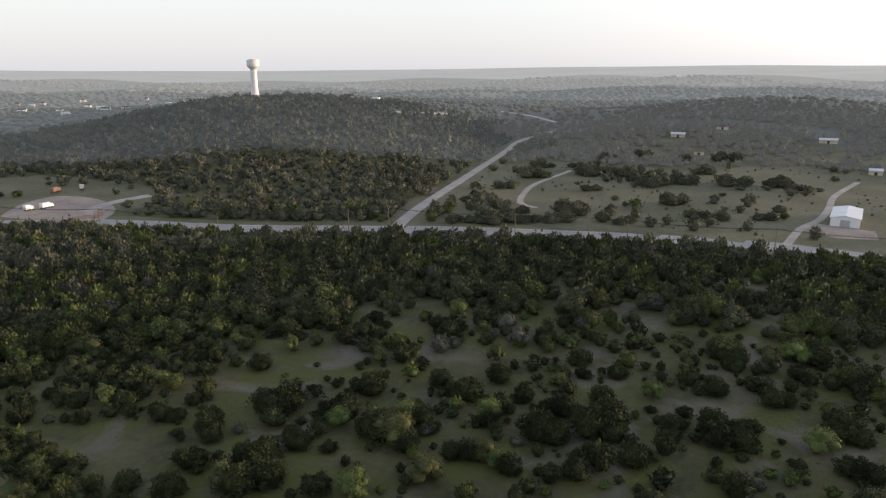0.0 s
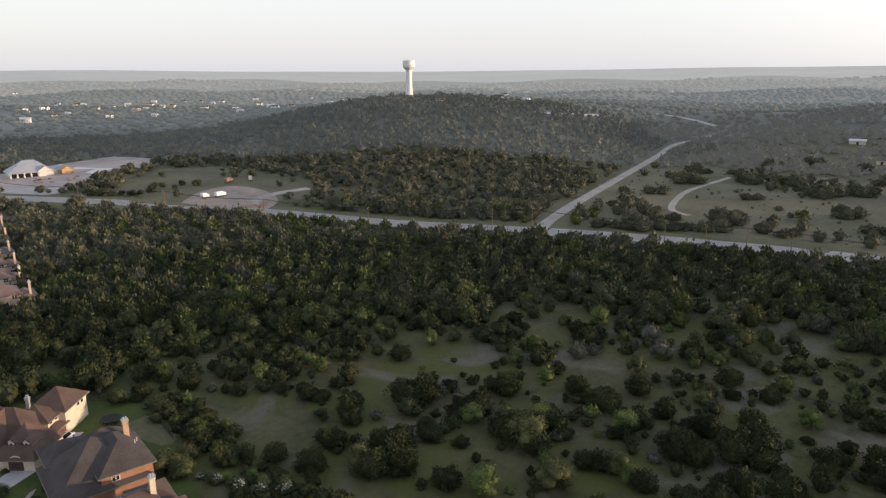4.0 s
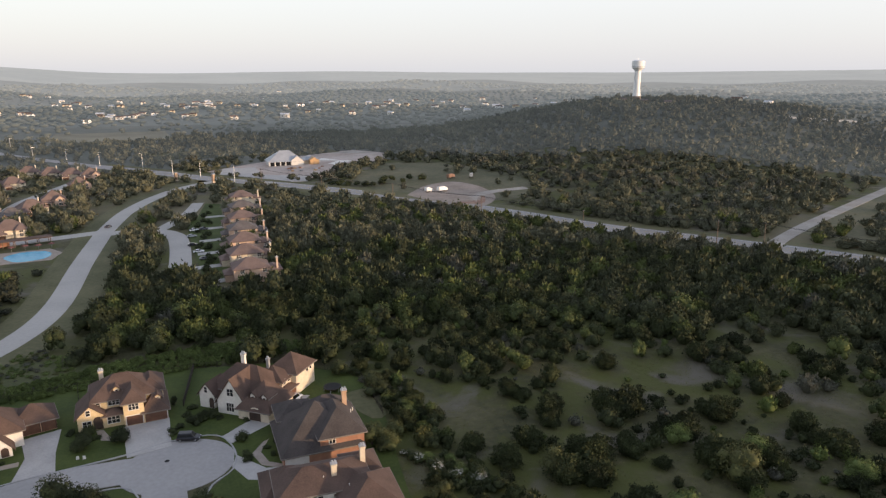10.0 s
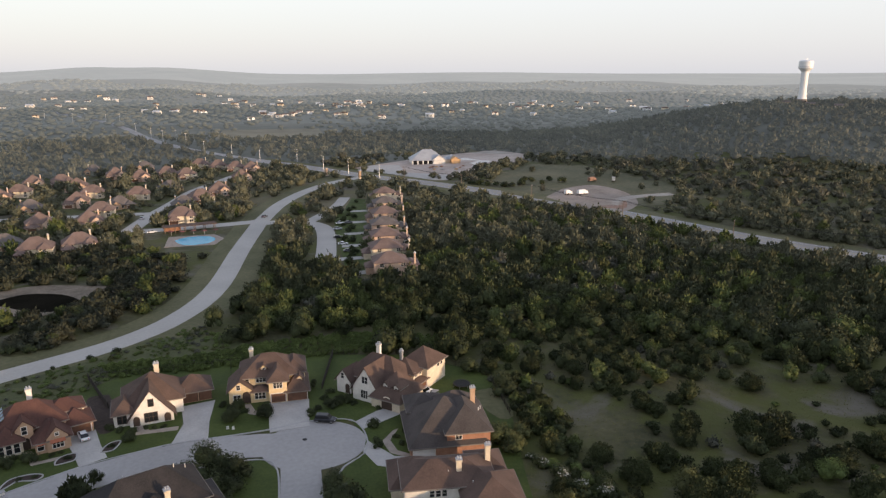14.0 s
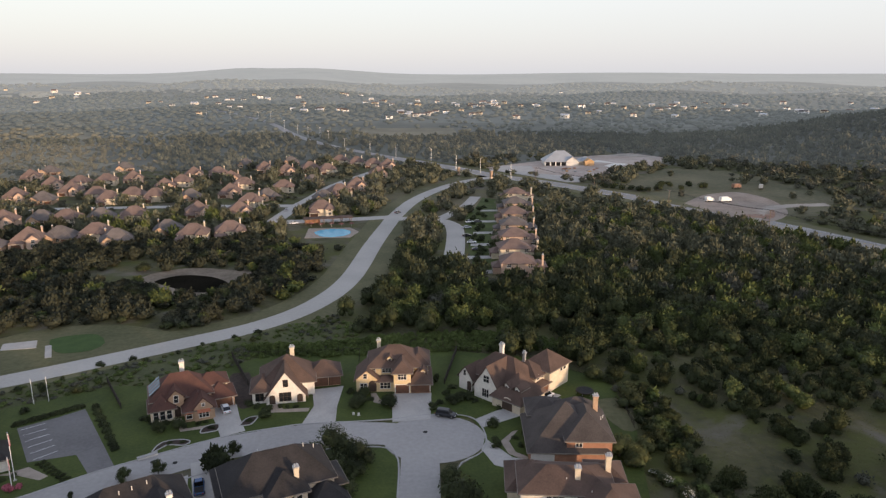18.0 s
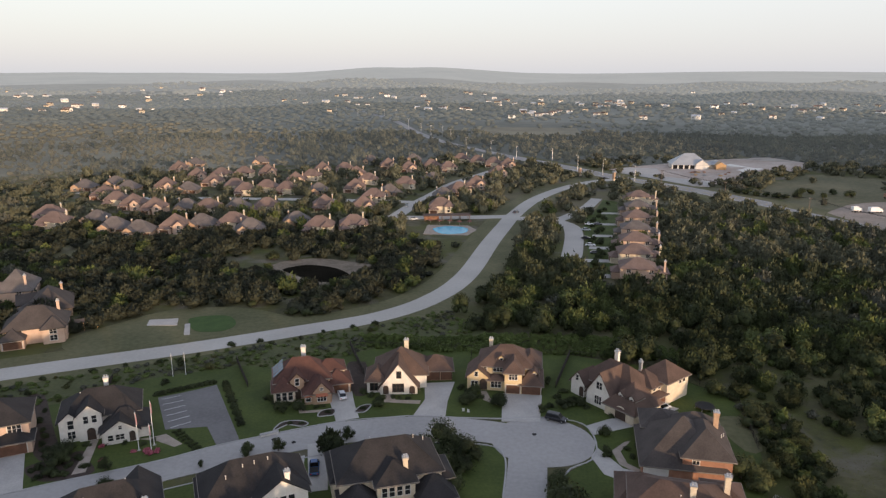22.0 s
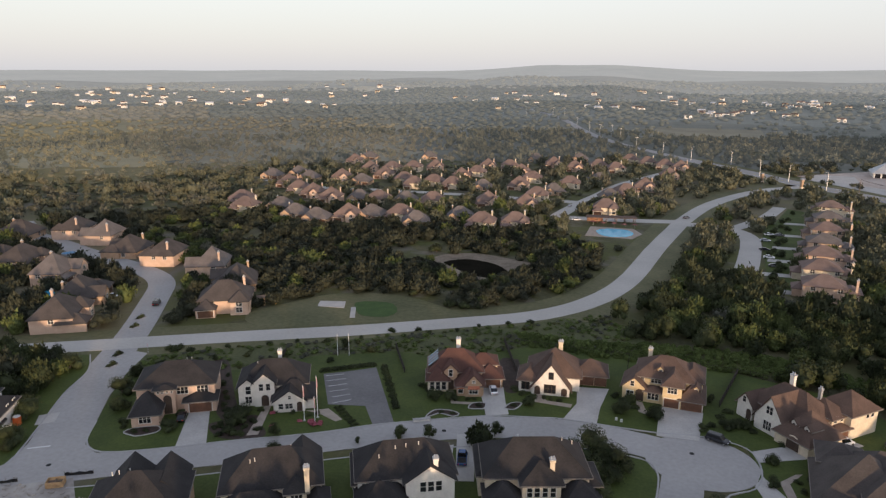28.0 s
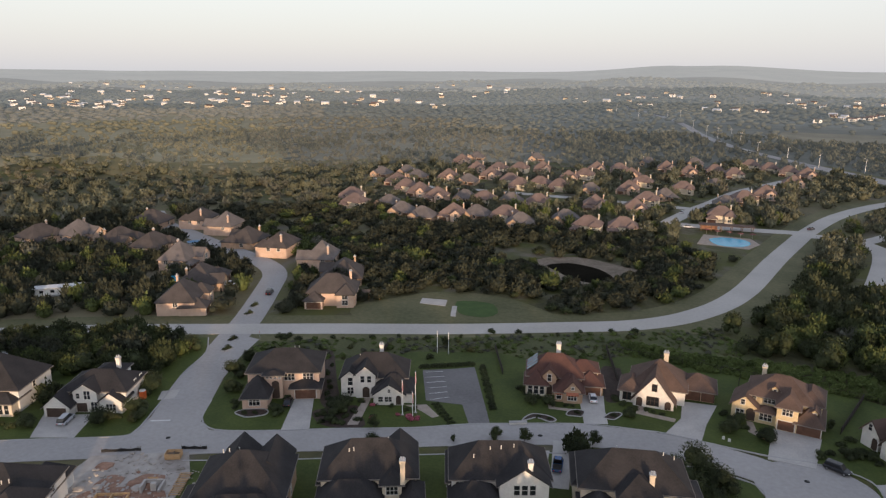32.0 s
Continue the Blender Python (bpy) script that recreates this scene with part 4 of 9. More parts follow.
house((27, 99.5), -6, "brown-roofed two-storey house with pale chimneys", [
    (-9, 7, 2.5, 12, 6.0, "hip", "x", 0.5, M_WHITE), (1, 11, -4.5, 7, 5.2, "hip", "y", 0.62, M_WHITE), (-11, -3, 6, 15, 4.2, "hip", "x", 0.7, M_CREAM), (4, 10, 9, 15.5, 4.6, "hip", "x", 0.55, M_CREAM)], M_ROOF_BROWN,
    openings=[("w", 0, "f", -4.2, 3.9, 0.8, 1.2), ("w", 0, "f", -3.1, 3.9, 0.8, 1.2), ("w", 0, "f", -2.0, 3.9, 0.8, 1.2), ("w", 1, "f", 6, 3.6, 2.4, 1.4)],
    chimneys=[(0.9, 5, 7, 9.8, 1.1, 0.9, M_CREAM), (7, 9.5, 5, 9.6, 1.1, 0.9, M_CREAM)], group="houses on the court", vent=[(-1, 4.8, 7.2), (3, 2, 6.6)])
# south side of the court, seen from the back
house((-20.5, 100.5), 22, "dark-roofed house seen from its garden, with a curved window bay", [
    (-9.5, 9, 6, 17, 6.2, "hip", "x", 0.8, M_CREAM), (-3.2, 3.6, 3.6, 10, 6.2, "hip", "y", 0.72, M_CREAM), (-10.5, -4, 9, 19, 4.8, "hip", "y", 0.85, M_CREAM), (3, 11, 6, 13, 4.4, "hip", "x", 0.6, M_CREAM), (-9.6, -3.3, 1.2, 8, 3.4, "hip", "y", 0.8, M_CREAM), (3.8, 10.4, 1.4, 8, 3.4, "hip", "y", 0.8, M_CREAM)], M_ROOF_DARK,
    openings=[("w", 1, "f", -1.9, 3.4, 0.9, 1.8), ("w", 1, "f", -0.6, 3.4, 0.9, 1.8), ("w", 1, "f", 0.8, 3.4, 0.9, 1.8), ("w", 1, "f", 2.2, 3.4, 0.9, 1.8), ("w", 3, "f", 7, 0.9, 2.4, 1.6), ("w", 0, "f", -7, 3.4, 1.6, 1.5)],
    chimneys=[(2.4, 6.5, 6, 9.4, 1.0, 0.9, M_CREAM)], group="houses on the court", vent=[(-3, 13, 10), (5, 12, 10), (7, 12.5, 9)])
house((-41.3, 92.5), 30, "dark-roofed house seen from its garden, with a white rear gable", [
    (-9, 8.5, 7, 17, 5.6, "hip", "x", 0.85, M_STUCCO), (-0.6, 8, 4.4, 11, 5.6, "gable", "y", 0.68, M_WHITE), (-9.6, -3, 8, 18, 4.4, "hip", "y", 0.9, M_STUCCO), (-8, -2.5, 4, 9, 3.6, "hip", "y", 0.7, M_STUCCO), (-9.2, -0.8, 0.8, 8, 3.3, "hip", "x", 0.85, M_STUCCO)], M_ROOF_DARK,
    openings=[("w", 1, "f", 2.4, 3.6, 1.0, 1.9), ("w", 1, "f", 3.8, 3.6, 1.0, 1.9), ("w", 1, "f", 5.2, 3.6, 1.0, 1.9), ("w", 3, "f", -5.2, 0.9, 1.8, 1.4), ("w", 0, "f", -7.6, 3.2, 1.2, 1.3)],
    chimneys=[(4.8, 5.5, 5, 9.8, 1.0, 0.8, M_WHITE)], group="houses on the court", vent=[(-2, 10, 9.6), (0, 10.4, 9.6), (2.4, 11, 9.5), (-5, 9, 8.6)])
house((-61.3, 81.2), 33, "dark-roofed house seen from its garden, with roof vents and pale chimney", [
    (-9, 8, 6.5, 17, 5.8, "hip", "x", 0.85, M_CREAM), (2.0, 5.4, 4.6, 11, 5.6, "hip", "y", 0.75, M_CREAM), (2, 8, 9, 18.5, 5.4, "gable", "y", 0.9, M_CREAM), (-9.5, -4, 8, 17.5, 4.0, "hip", "x", 0.8, M_CREAM), (-9.2, 1.8, 0.8, 8, 3.5, "hip", "x", 0.85, M_CREAM), (5.6, 9, 1.5, 8, 3.5, "hip", "y", 0.95, M_CREAM)], M_ROOF_DARK,
    openings=[("w", 0, "f", -1.6, 3.2, 1.0, 1.5), ("w", 0, "f", -0.4, 3.2, 1.0, 1.5), ("w", 1, "f", 3.7, 3.2, 2.0, 1.5), ("w", 0, "f", -6.4, 3.2, 1.8, 1.5)],
    chimneys=[(5.6, 4.5, 5, 10.4, 1.0, 0.9, M_CREAM)], group="houses on the court", vent=[(-4, 9, 9.6), (-3.2, 9.4, 9.6), (3, 12, 10)])
house((-79.4, 68.2), 33, "dark-roofed house with twin street gables and brick walls", [
    (-8, 7.5, 2.5, 16, 5.4, "hip", "x", 0.75, M_TAN), (-5.4, 0.6, 9, 18.5, 5.6, "gable", "y", 1.0, M_TAN), (0.8, 6.8, 9, 18, 5.4, "gable", "y", 0.95, M_TAN), (-10.5, -6, 3, 10, 3.2, "hip", "y", 0.8, M_TAN), (-7, 7.2, -2.2, 5.5, 3.4, "hip", "x", 0.85, M_TAN)], M_ROOF_DARK,
    openings=[("w", 0, "f", -5.2, 3.4, 1.8, 1.5), ("w", 0, "f", 3, 3.4, 1.8, 1.5), ("w", 0, "r", 7, 3.6, 1.0, 1.4), ("w", 0, "r", 10, 0.9, 1.0, 1.6), ("w", 3, "f", -8.4, 0.9, 1.8, 1.4)],
    chimneys=(), group="houses on the court", vent=[(-4, 10, 10), (-3, 10.3, 10), (-2, 13, 8.6)])
house((-113.5, 44), 33, "white stucco house with dark brown roof beside the building plot", [
    (-9, 8, 2, 15, 5.6, "hip", "x", 0.75, M_STUCCO), (1, 8.6, -1, 8, 5.6, "hip", "y", 0.8, M_STUCCO), (1.5, 7.5, 10, 18.5, 3.6, "hip", "y", 0.9, M_STUCCO), (-8, -2, 10, 18, 4.2, "hip", "y", 0.95, M_STUCCO)], M_ROOF_DARK,
    openings=[("w", 1, "f", 3.4, 3.4, 1.0, 1.5), ("w", 1, "f", 5.2, 3.4, 1.0, 1.5), ("w", 0, "r", 10.5, 3.4, 0.8, 1.3), ("w", 0, "f", -5, 3.4, 1.6, 1.5)],
    chimneys=[(-2, 8, 6, 10, 1.0, 0.9, M_WHITE)], group="houses on the court", vent=[(3, 5, 9), (4, 5.4, 9)])
house((-140, 80.5), 30, "two-storey white house with dark roof and double garage", [
    (-6.5, 8.2, 3, 13, 4.9, "hip", "x", 0.58, M_STUCCO), (-8.6, -3.0, -1, 8, 2.7, "gable", "y", 0.9, M_STUCCO), (-3.2, 2.2, 1.6, 8, 5.0, "gable", "y", 0.68, M_STUCCO), (3.0, 8.0, 1.0, 6, 3.0, "gable", "y", 0.75, M_STUCCO), (-2, 4, 9, 15, 6.2, "hip", "x", 0.5, M_STUCCO)], M_ROOF_DARK,
    openings=[("g", 1, "f", -5.8, 4.4, M_DARKTRIM), ("g", 2, "f", -1.4, 2.4, M_DARKTRIM), ("a", 2, "f", 0.0, 3.2, 1.4, 2.0), ("w", 2, "f", -2.1, 3.4, 0.8, 1.2), ("w", 2, "f", 1.4, 0.5, 1.4, 2.0), ("a", 3, "f", 5.5, 0.8, 2.2, 1.5), ("w", 0, "f", 4.6, 3.4, 1.8, 1.1), ("w", 0, "r", 8, 3.8, 0.9, 1.4), ("w", 0, "r", 11, 3.8, 0.9, 1.4)],
    chimneys=[(3, 11.5, 6, 9.6, 1.1, 0.9, M_WHITE)], group="houses on the court")
house((-160.5, 67), 30, "white and yellow stone house with dark roof and tall chimneys", [
    (-8, 9, 3, 16, 5.8, "hip", "y", 0.75, M_STUCCO), (-8.5, -2, -2, 8, 3.4, "gable", "y", 0.7, M_STUCCO), (-2.5, 3, 1.4, 7, 5.2, "gable", "y", 0.9, M_CREAM), (3, 8.6, 0.6, 7, 3.6, "hip", "y", 0.7, M_CREAM)], M_ROOF_DARK,
    openings=[("w", 2, "f", 0.3, 3.4, 1.4, 1.6), ("d", 2, "f", 0.3, 1.6, 2.7), ("w", 3, "f", 4.6, 0.6, 1.0, 2.2), ("w", 3, "f", 6, 0.6, 1.0, 2.2), ("w", 3, "f", 7.4, 0.6, 1.0, 2.2), ("w", 0, "r", 9, 3.6, 1.0, 1.5), ("g", 1, "f", -5.3, 4.6, M_DARKTRIM)],
    chimneys=[(1, 12, 6, 10.6, 1.1, 0.9, M_WHITE), (-4, 11, 6, 10.2, 1.1, 0.9, M_WHITE)], group="houses on the court")

# ---- the row of houses beside the woods, and the far neighbourhoods: a few plans, repeated
FAR_WALLS = (M_CREAM, M_TAN, M_PINK, M_WHITE)
FAR_ROOFS = (M_ROOF_WARM, M_ROOF_GREY, M_ROOF_WARM, M_ROOF_BROWN)
PLANS = (
    ([(-8, 8, 2, 14, 4.9, "hip", "x", 0.78), (-8.4, -2.5, -1.5, 7, 3.1, "hip", "y", 0.7), (2, 7.6, 0, 6, 4.9, "hip", "y", 0.85)],
     [("g", 1, "f", -5.4, 4.8), ("w", 2, "f", 4.8, 3.0, 1.8, 1.4), ("w", 2, "f", 4.8, 0.9, 1.8, 1.5), ("w", 0, "f", -4, 3.0, 1.6, 1.4), ("w", 0, "r", 6, 3.0, 1.4, 1.4), ("w", 0, "r", 10.5, 3.0, 1.4, 1.4), ("w", 0, "l", 8, 3.0, 1.4, 1.4)], (5.6, 11, 4, 9.9)),
    ([(-8, 8, 1, 14, 3.2, "hip", "x", 0.82), (-7.4, -1, -2, 6, 3.2, "gable", "y", 0.75), (2, 8.6, -1, 7, 3.2, "hip", "y", 0.7)],
     [("g", 2, "f", 5.3, 4.8), ("w", 1, "f", -4.2, 0.9, 2.2, 1.6), ("w", 0, "f", 0.4, 0.8, 1.4, 1.8), ("w", 0, "r", 8.5, 0.9, 1.4, 1.5), ("w", 0, "l", 9, 0.9, 1.6, 1.5), ("w", 0, "b", -3, 0.9, 2.4, 1.6)], (-5, 11, 3, 8.2)),
    ([(-7.5, 7.5, 2, 13, 4.9, "hip", "y", 0.78), (-8.4, -1, 0, 8, 3.2, "hip", "y", 0.65), (0.5, 7, -1.4, 6, 4.6, "gable", "y", 0.8)],
     [("w", 2, "f", 3.8, 3.2, 1.6, 1.6), ("w", 2, "f", 3.8, 0.8, 2.2, 1.6), ("g", 1, "f", -4.8, 4.8), ("w", 0, "f", -4, 3.3, 1.4, 1.2), ("w", 0, "r", 9, 3.0, 1.4, 1.4), ("w", 0, "l", 10, 3.0, 1.4, 1.4)], (5.6, 11, 4, 9.9)),
    ([(-5.5, 5.5, 0, 13, 5.7, "hip", "y", 0.55), (-5.2, 1.5, -3, 2, 3.1, "hip", "y", 0.5), (-3, 5.2, 12, 17.5, 4.4, "hip", "x", 0.5)],
     [("g", 1, "f", -2.4, 4.8), ("w", 0, "f", 3.8, 3.9, 1.8, 1.4), ("w", 0, "r", 3, 3.9, 1.4, 1.4), ("w", 0, "r", 8, 0.9, 2.6, 1.8), ("w", 0, "r", 11.2, 3.9, 1.4, 1.4), ("w", 2, "r", 15, 0.9, 2.0, 1.6), ("w", 2, "r", 15.2, 2.9, 1.2, 0.9), ("w", 0, "l", 8, 3.7, 1.4, 1.4)], (4.6, 16, 4, 9.2)))
MASTERS = []
for k in range(12):
    blocks, holes, (chx, chy, c0, c1) = PLANS[k % 3]
    wall, roof_m = FAR_WALLS[(k // 3 + k) % 4], FAR_ROOFS[(k * 5 + k // 3) % 4]
    MASTERS.append((blocks, holes, (chx, chy, c0, c1), wall, roof_m))
for wall, roof_m in ((M_PINK, M_ROOF_SLATE), (M_TAN, M_ROOF_SLATE), (M_PINK, M_ROOF_GREY)):
    MASTERS.append((*MASTERS[len(MASTERS) % 3][:3], wall, roof_m))
for wall, roof_m in ((M_PINK, M_ROOF_WARM), (M_CREAM, M_ROOF_WARM), (M_PINK, M_ROOF_GREY)):
    MASTERS.append((*PLANS[3], wall, roof_m))
MADE = {}
WORD = {M_CREAM: "cream stone", M_TAN: "tan brick", M_PINK: "pinkish stucco", M_WHITE: "white stone", M_ROOF_BROWN: "brown", M_ROOF_DARK: "dark", M_ROOF_GREY: "hazed grey", M_ROOF_SLATE: "grey-brown", M_ROOF_WARM: "warm brown"}
far_rng = random.Random(4)


def far_house(x, y, rot, k, group, scale=1.0):
    z = float(hz(x, y)) + 0.1
    key = (k, group)
    blocks, holes, ch, wall, roof_m = MASTERS[k]
    if key not in MADE:
        tall = "two-storey" if blocks[0][4] > 4 else "single-storey"
        MADE[key] = house((x, y), rot, f"{tall} {WORD[wall]} house with {WORD[roof_m]} hipped roof and chimney", [(*b, wall) for b in blocks], roof_m, openings=holes, chimneys=[(*ch, 0.9, 0.8, wall)], group=group, gutters=False)
        MADE[key].matrix_world = pose(x, y, z, 0, 0, rot) @ Matrix.Scale(scale, 4)
        return MADE[key]
    footprint((x, y), rot, -8.5 * scale, 8.5 * scale, -5 * scale, 21 if k > 14 else 14 * scale)
    return copy_thing(MADE[key], pose(x, y, z, 0, 0, rot))


ROW = ((35, 259), (37, 282), (40.5, 305), (44, 330), (48.5, 358), (53.5, 389), (59, 424))
for i, (x, y) in enumerate(ROW):
    far_house(x, y, -94 + (i * 5) % 7, (15, 16, 15, 17, 15, 17, 16)[i], "houses in the row")
LEFT_STREET = ((-180, 143, 124, 12), (-195, 163, 124, 13), (-222, 176, 114, 14), (-249, 184, 108, 12), (-275, 186, 100, 13), (-296, 180, 95, 14), (-306, 168, 95, 12), (-143, 172, 31, 12), (-157, 194, -56, 13), (-177, 205, -62, 14), (-206, 211, -70, 12), (-229, 215, -72, 13), (-256, 228, -70, 14), (-279, 231, -66, 12), (-299, 219, 20, 13))
for x, y, turn, k in LEFT_STREET:
    far_house(x + 6 * math.sin(radians(turn)), y - 6 * math.cos(radians(turn)), turn, k, "houses on the side street")
VILLAGE_A = ((-303, 428), (-292, 446), (-271, 428), (-268, 397), (-248, 378), (-231, 368), (-212, 358), (-197, 366), (-182, 362), (-168, 371), (-150, 370), (-290, 561), (-286, 525), (-251, 486), (-235, 493), (-221, 503), (-248, 435), (-228, 428), (-225, 459), (-201, 441), (-186, 424), (-240, 583), (-206, 514), (-177, 438), (-161, 433), (-258, 332), (-242, 314), (-226, 326), (-207, 311), (-190, 305), (-176, 314), (-167, 324))
VILLAGE_B = ((-151, 326), (-138, 317), (-121, 337), (-164, 494), (-168, 535), (-151, 540), (-140, 435), (-119, 380), (-104, 322), (-88, 328), (-134, 512), (-117, 480), (-118, 447), (-144, 603), (-121, 570), (-108, 620), (-100, 552), (-84, 572), (-68, 558), (-72, 498), (-87, 466), (-92, 436), (-97, 411), (-96, 380), (-51, 384), (-55, 427), (-38, 472), (-47, 446), (-64, 622), (-48, 608), (-33, 594), (-20, 585), (-26, 533), (-169, 473))
for i, (x, y) in enumerate(VILLAGE_A + VILLAGE_B):
    turn = 14 + far_rng.uniform(-10, 10)
    far_house(x + 6 * math.sin(radians(turn)), y - 6 * math.cos(radians(turn)), turn, far_rng.randrange(12), "houses of the far neighbourhood", 0.86)


# ---- plots round the court: lawns, drives, beds, fences
def kerb(pts, closed=False, w=0.35, z=0.2, parent=None):
    line = smooth_line(list(pts) + ([pts[0]] if closed else []), 2.0)
    bm = bmesh.new()
    rows = []
    for i, p in enumerate(line):
        d = (line[min(i + 1, len(line) - 1)] - line[max(i - 1, 0)]).normalized()
        n = Vector((-d.y, d.x, 0)) * (w / 2)
        zz = float(hz(p.x, p.y))
        rows.append([bm.verts.new((*(p + n * a).to_2d(), zz + b)) for a, b in ((1, 0), (1, z), (0.6, z + 0.02), (-0.6, z + 0.02), (-1, z), (-1, 0))])
    for a, b in zip(rows, rows[1:]):
        for k in range(5):
            bm.faces.new((a[k], b[k], b[k + 1], a[k + 1]))
    return tagged(part("kerb", bm, M_KERB), "pale concrete kerb along the lawn", "kerb", kind="structure")


LAWN_NORTH = [(-116.6, 93.2), (-121.6, 100.4), (-130.5, 114), (-134.0, 121.0), (-122.0, 127.0), (-108.0, 135.0), (-94.8, 150.4), (-85.7, 155.4), (-76.2, 161.0), (-68.1, 161.0), (-56.0, 165.6), (-40, 180), (-15, 180.5), (12, 180), (34, 174), (50, 158), (49, 134), (44, 112), (40, 92),
              (14, 92), (8.5, 104), (8.5, 120), (14, 126), (15.5, 133), (13, 141), (4, 142.6), (-4, 141), (-13, 140.2), (-24, 139.6), (-30, 138.2), (-42, 134.2), (-57.5, 125.2), (-64, 121), (-73.5, 113.6), (-88.8, 104), (-96.3, 98.8), (-107, 92.2), (-112, 90.9)]
patch("lawn_north", LAWN_NORTH, 0.14, M_LAWN, "dark green front lawns and back gardens", "lawn")
n_front = len(LAWN_NORTH)
kerb([LAWN_NORTH[1], LAWN_NORTH[0]] + [LAWN_NORTH[n_front - k] for k in range(1, 19)])
LAWN_SOUTH = [(-92, 87.5), (-80, 95.5), (-64, 106.5), (-44, 119), (-27, 126.5), (-14, 129), (-6, 128.5), (-3.3, 124), (-3.2, 110), (-4, 88), (-20, 82), (-44, 74), (-62, 64), (-76, 55), (-97, 69), (-106, 79)]
patch("lawn_south", LAWN_SOUTH, 0.14, M_LAWN, "dark green gardens behind the houses", "lawn")
kerb([LAWN_SOUTH[k] for k in (15, 0, 1, 2, 3, 4, 5, 6, 7, 8, 9)])
LAWN_WEST = [(-125.8, 84.8), (-132.0, 95), (-139.8, 107.4), (-145.5, 119.5), (-153.6, 127.6), (-170, 118), (-182, 112), (-200, 90), (-190, 60), (-176, 46), (-160, 54), (-142, 67), (-131, 74.5), (-124, 80)]
patch("lawn_west", LAWN_WEST, 0.135, M_LAWN, "dark green lawns round white houses", "lawn", keep=False)
kerb([LAWN_WEST[k] for k in (4, 3, 2, 1, 0, 13, 12, 11, 10)])
DRIVES = []
for pts, label in (([(-105, 110.8), (-101.2, 113.3), (-92.2, 101.2), (-97.6, 98.2)], "pale concrete drive to a double garage"), ([(-47.6, 147.4), (-42.0, 150), (-39.5, 143), (-36.9, 137), (-41.6, 134.5), (-44, 140)], "pale concrete drive with a parked car"),
                   ([(-25, 156.8), (-17.5, 158.6), (-18, 148), (-17.6, 140), (-25, 139.4), (-23.5, 148)], "pale concrete drive to two garages"), ([(-5, 153.6), (4.4, 153.8), (4, 145), (3.8, 140.4), (-4.8, 139.6), (-5, 146)], "pale concrete drive to brick garages"),
                   ([(14, 140), (19, 143.6), (27, 148), (33, 153), (36, 151), (27, 142.5), (18, 137.5), (15, 136)], "pale concrete drive beside a white house"), ([(14, 127), (15.5, 131), (20, 123.6), (27.5, 120.8), (25, 116), (16, 121)], "pale concrete drive to a brick house"),
                   ([(-148.6, 76), (-138.6, 81.8), (-133, 73.4), (-141, 68.6)], "pale concrete drive to white garages"), ([(-44.8, 106), (-40.6, 108.4), (-44, 120), (-48.6, 117)], "pale concrete drive between dark-roofed houses"),
                   ([(-72.5, 97), (-68, 100), (-70.5, 104.5), (-75, 101.5)], "pale concrete drive to a street-side garage")):
    DRIVES.append(np.array(pts, float))
    patch("driveway", pts, 0.18, M_DRIVE, label, "driveway", depth=0.25)
for pts in ([(-91, 120), (-89.6, 120.6), (-84.5, 108.5), (-86.6, 107.2)], [(-54.2, 143.2), (-52.8, 143.6), (-50, 138.6), (-44, 140.4), (-44, 139), (-51, 137.2)], [(-33.5, 149.4), (-32, 149.4), (-30.4, 146.8), (-24.4, 147.2), (-24.4, 145.4), (-33, 145.2)],
            [(-10.6, 154.4), (-9.2, 154.4), (-8, 150.6), (-5, 148.6), (-5, 147), (-9.6, 149.4)], [(21.5, 134), (22.8, 134.6), (20.2, 130), (21, 125.6), (23.6, 123.4), (22.4, 122.4), (19.4, 125), (18.4, 130)], [(-81, 121.6), (-79, 122.6), (-76.5, 124.4), (-71, 121), (-72, 119.6), (-77, 121.4)]):
    patch("garden_path", pts, 0.17, M_PATH, "stone-paved garden path to a porch", "path", depth=0.2)
LOT = [(-87.4, 140.3), (-80.8, 145.2), (-76.6, 149.0), (-59.7, 124.0), (-63.5, 121.2), (-69.2, 128.6), (-77.7, 126.1)]
patch("parking_lot", LOT, 0.17, M_LOT, "empty grey parking lot with faded white lines", "parking lot")
for k in range(6):
    t = k / 5
    a, b = Vector((-86.2 + 9.2 * t, 139.5 - 12.5 * t)), Vector((-82.4 + 8.6 * t, 142.3 - 12.0 * t))
    d = (b - a).normalized()
    n = Vector((-d.y, d.x)) * 0.07
    patch("parking_line", [tuple(a + n), tuple(b + n), tuple(b - n), tuple(a - n)], 0.176, M_PAINT, "faded white parking line", "road marking", keep=False, depth=0.004)
patch("putting_green", rounded([(-107, 194), (-101, 197.5), (-94.8, 197.5), (-90, 191), (-91, 185.5), (-96, 183.5), (-101, 184.5)]), 0.16, M_GREEN, "bright green mown putting green", "lawn")
patch("park_lawn", rounded([(-134, 172), (-122, 196), (-108, 205), (-92, 206), (-76, 200), (-68, 194), (-82, 185), (-100, 175), (-122, 163)]), 0.1, M_SHOULDER, "open mown grass by the boulevard", "lawn")
patch("patio", [(-119, 191), (-110.5, 193.5), (-107.8, 187.5), (-117, 186)], 0.2, M_DRIVE, "pale stone patio beside the green", "patio")
patch("park_path", [(-106, 189), (-104.5, 189.6), (-100, 180.5), (-101.6, 180)], 0.19, M_DRIVE, "pale path across the grass", "path", depth=0.2)
bank = rounded([(-106, 252), (-103, 264), (-90, 272), (-72, 268), (-60, 263), (-52, 256), (-59, 244), (-69, 236), (-86, 236), (-100, 242)])
patch("pond_bank", bank, 0.12, M_MUD, "bare muddy bank round a pond", "bank")
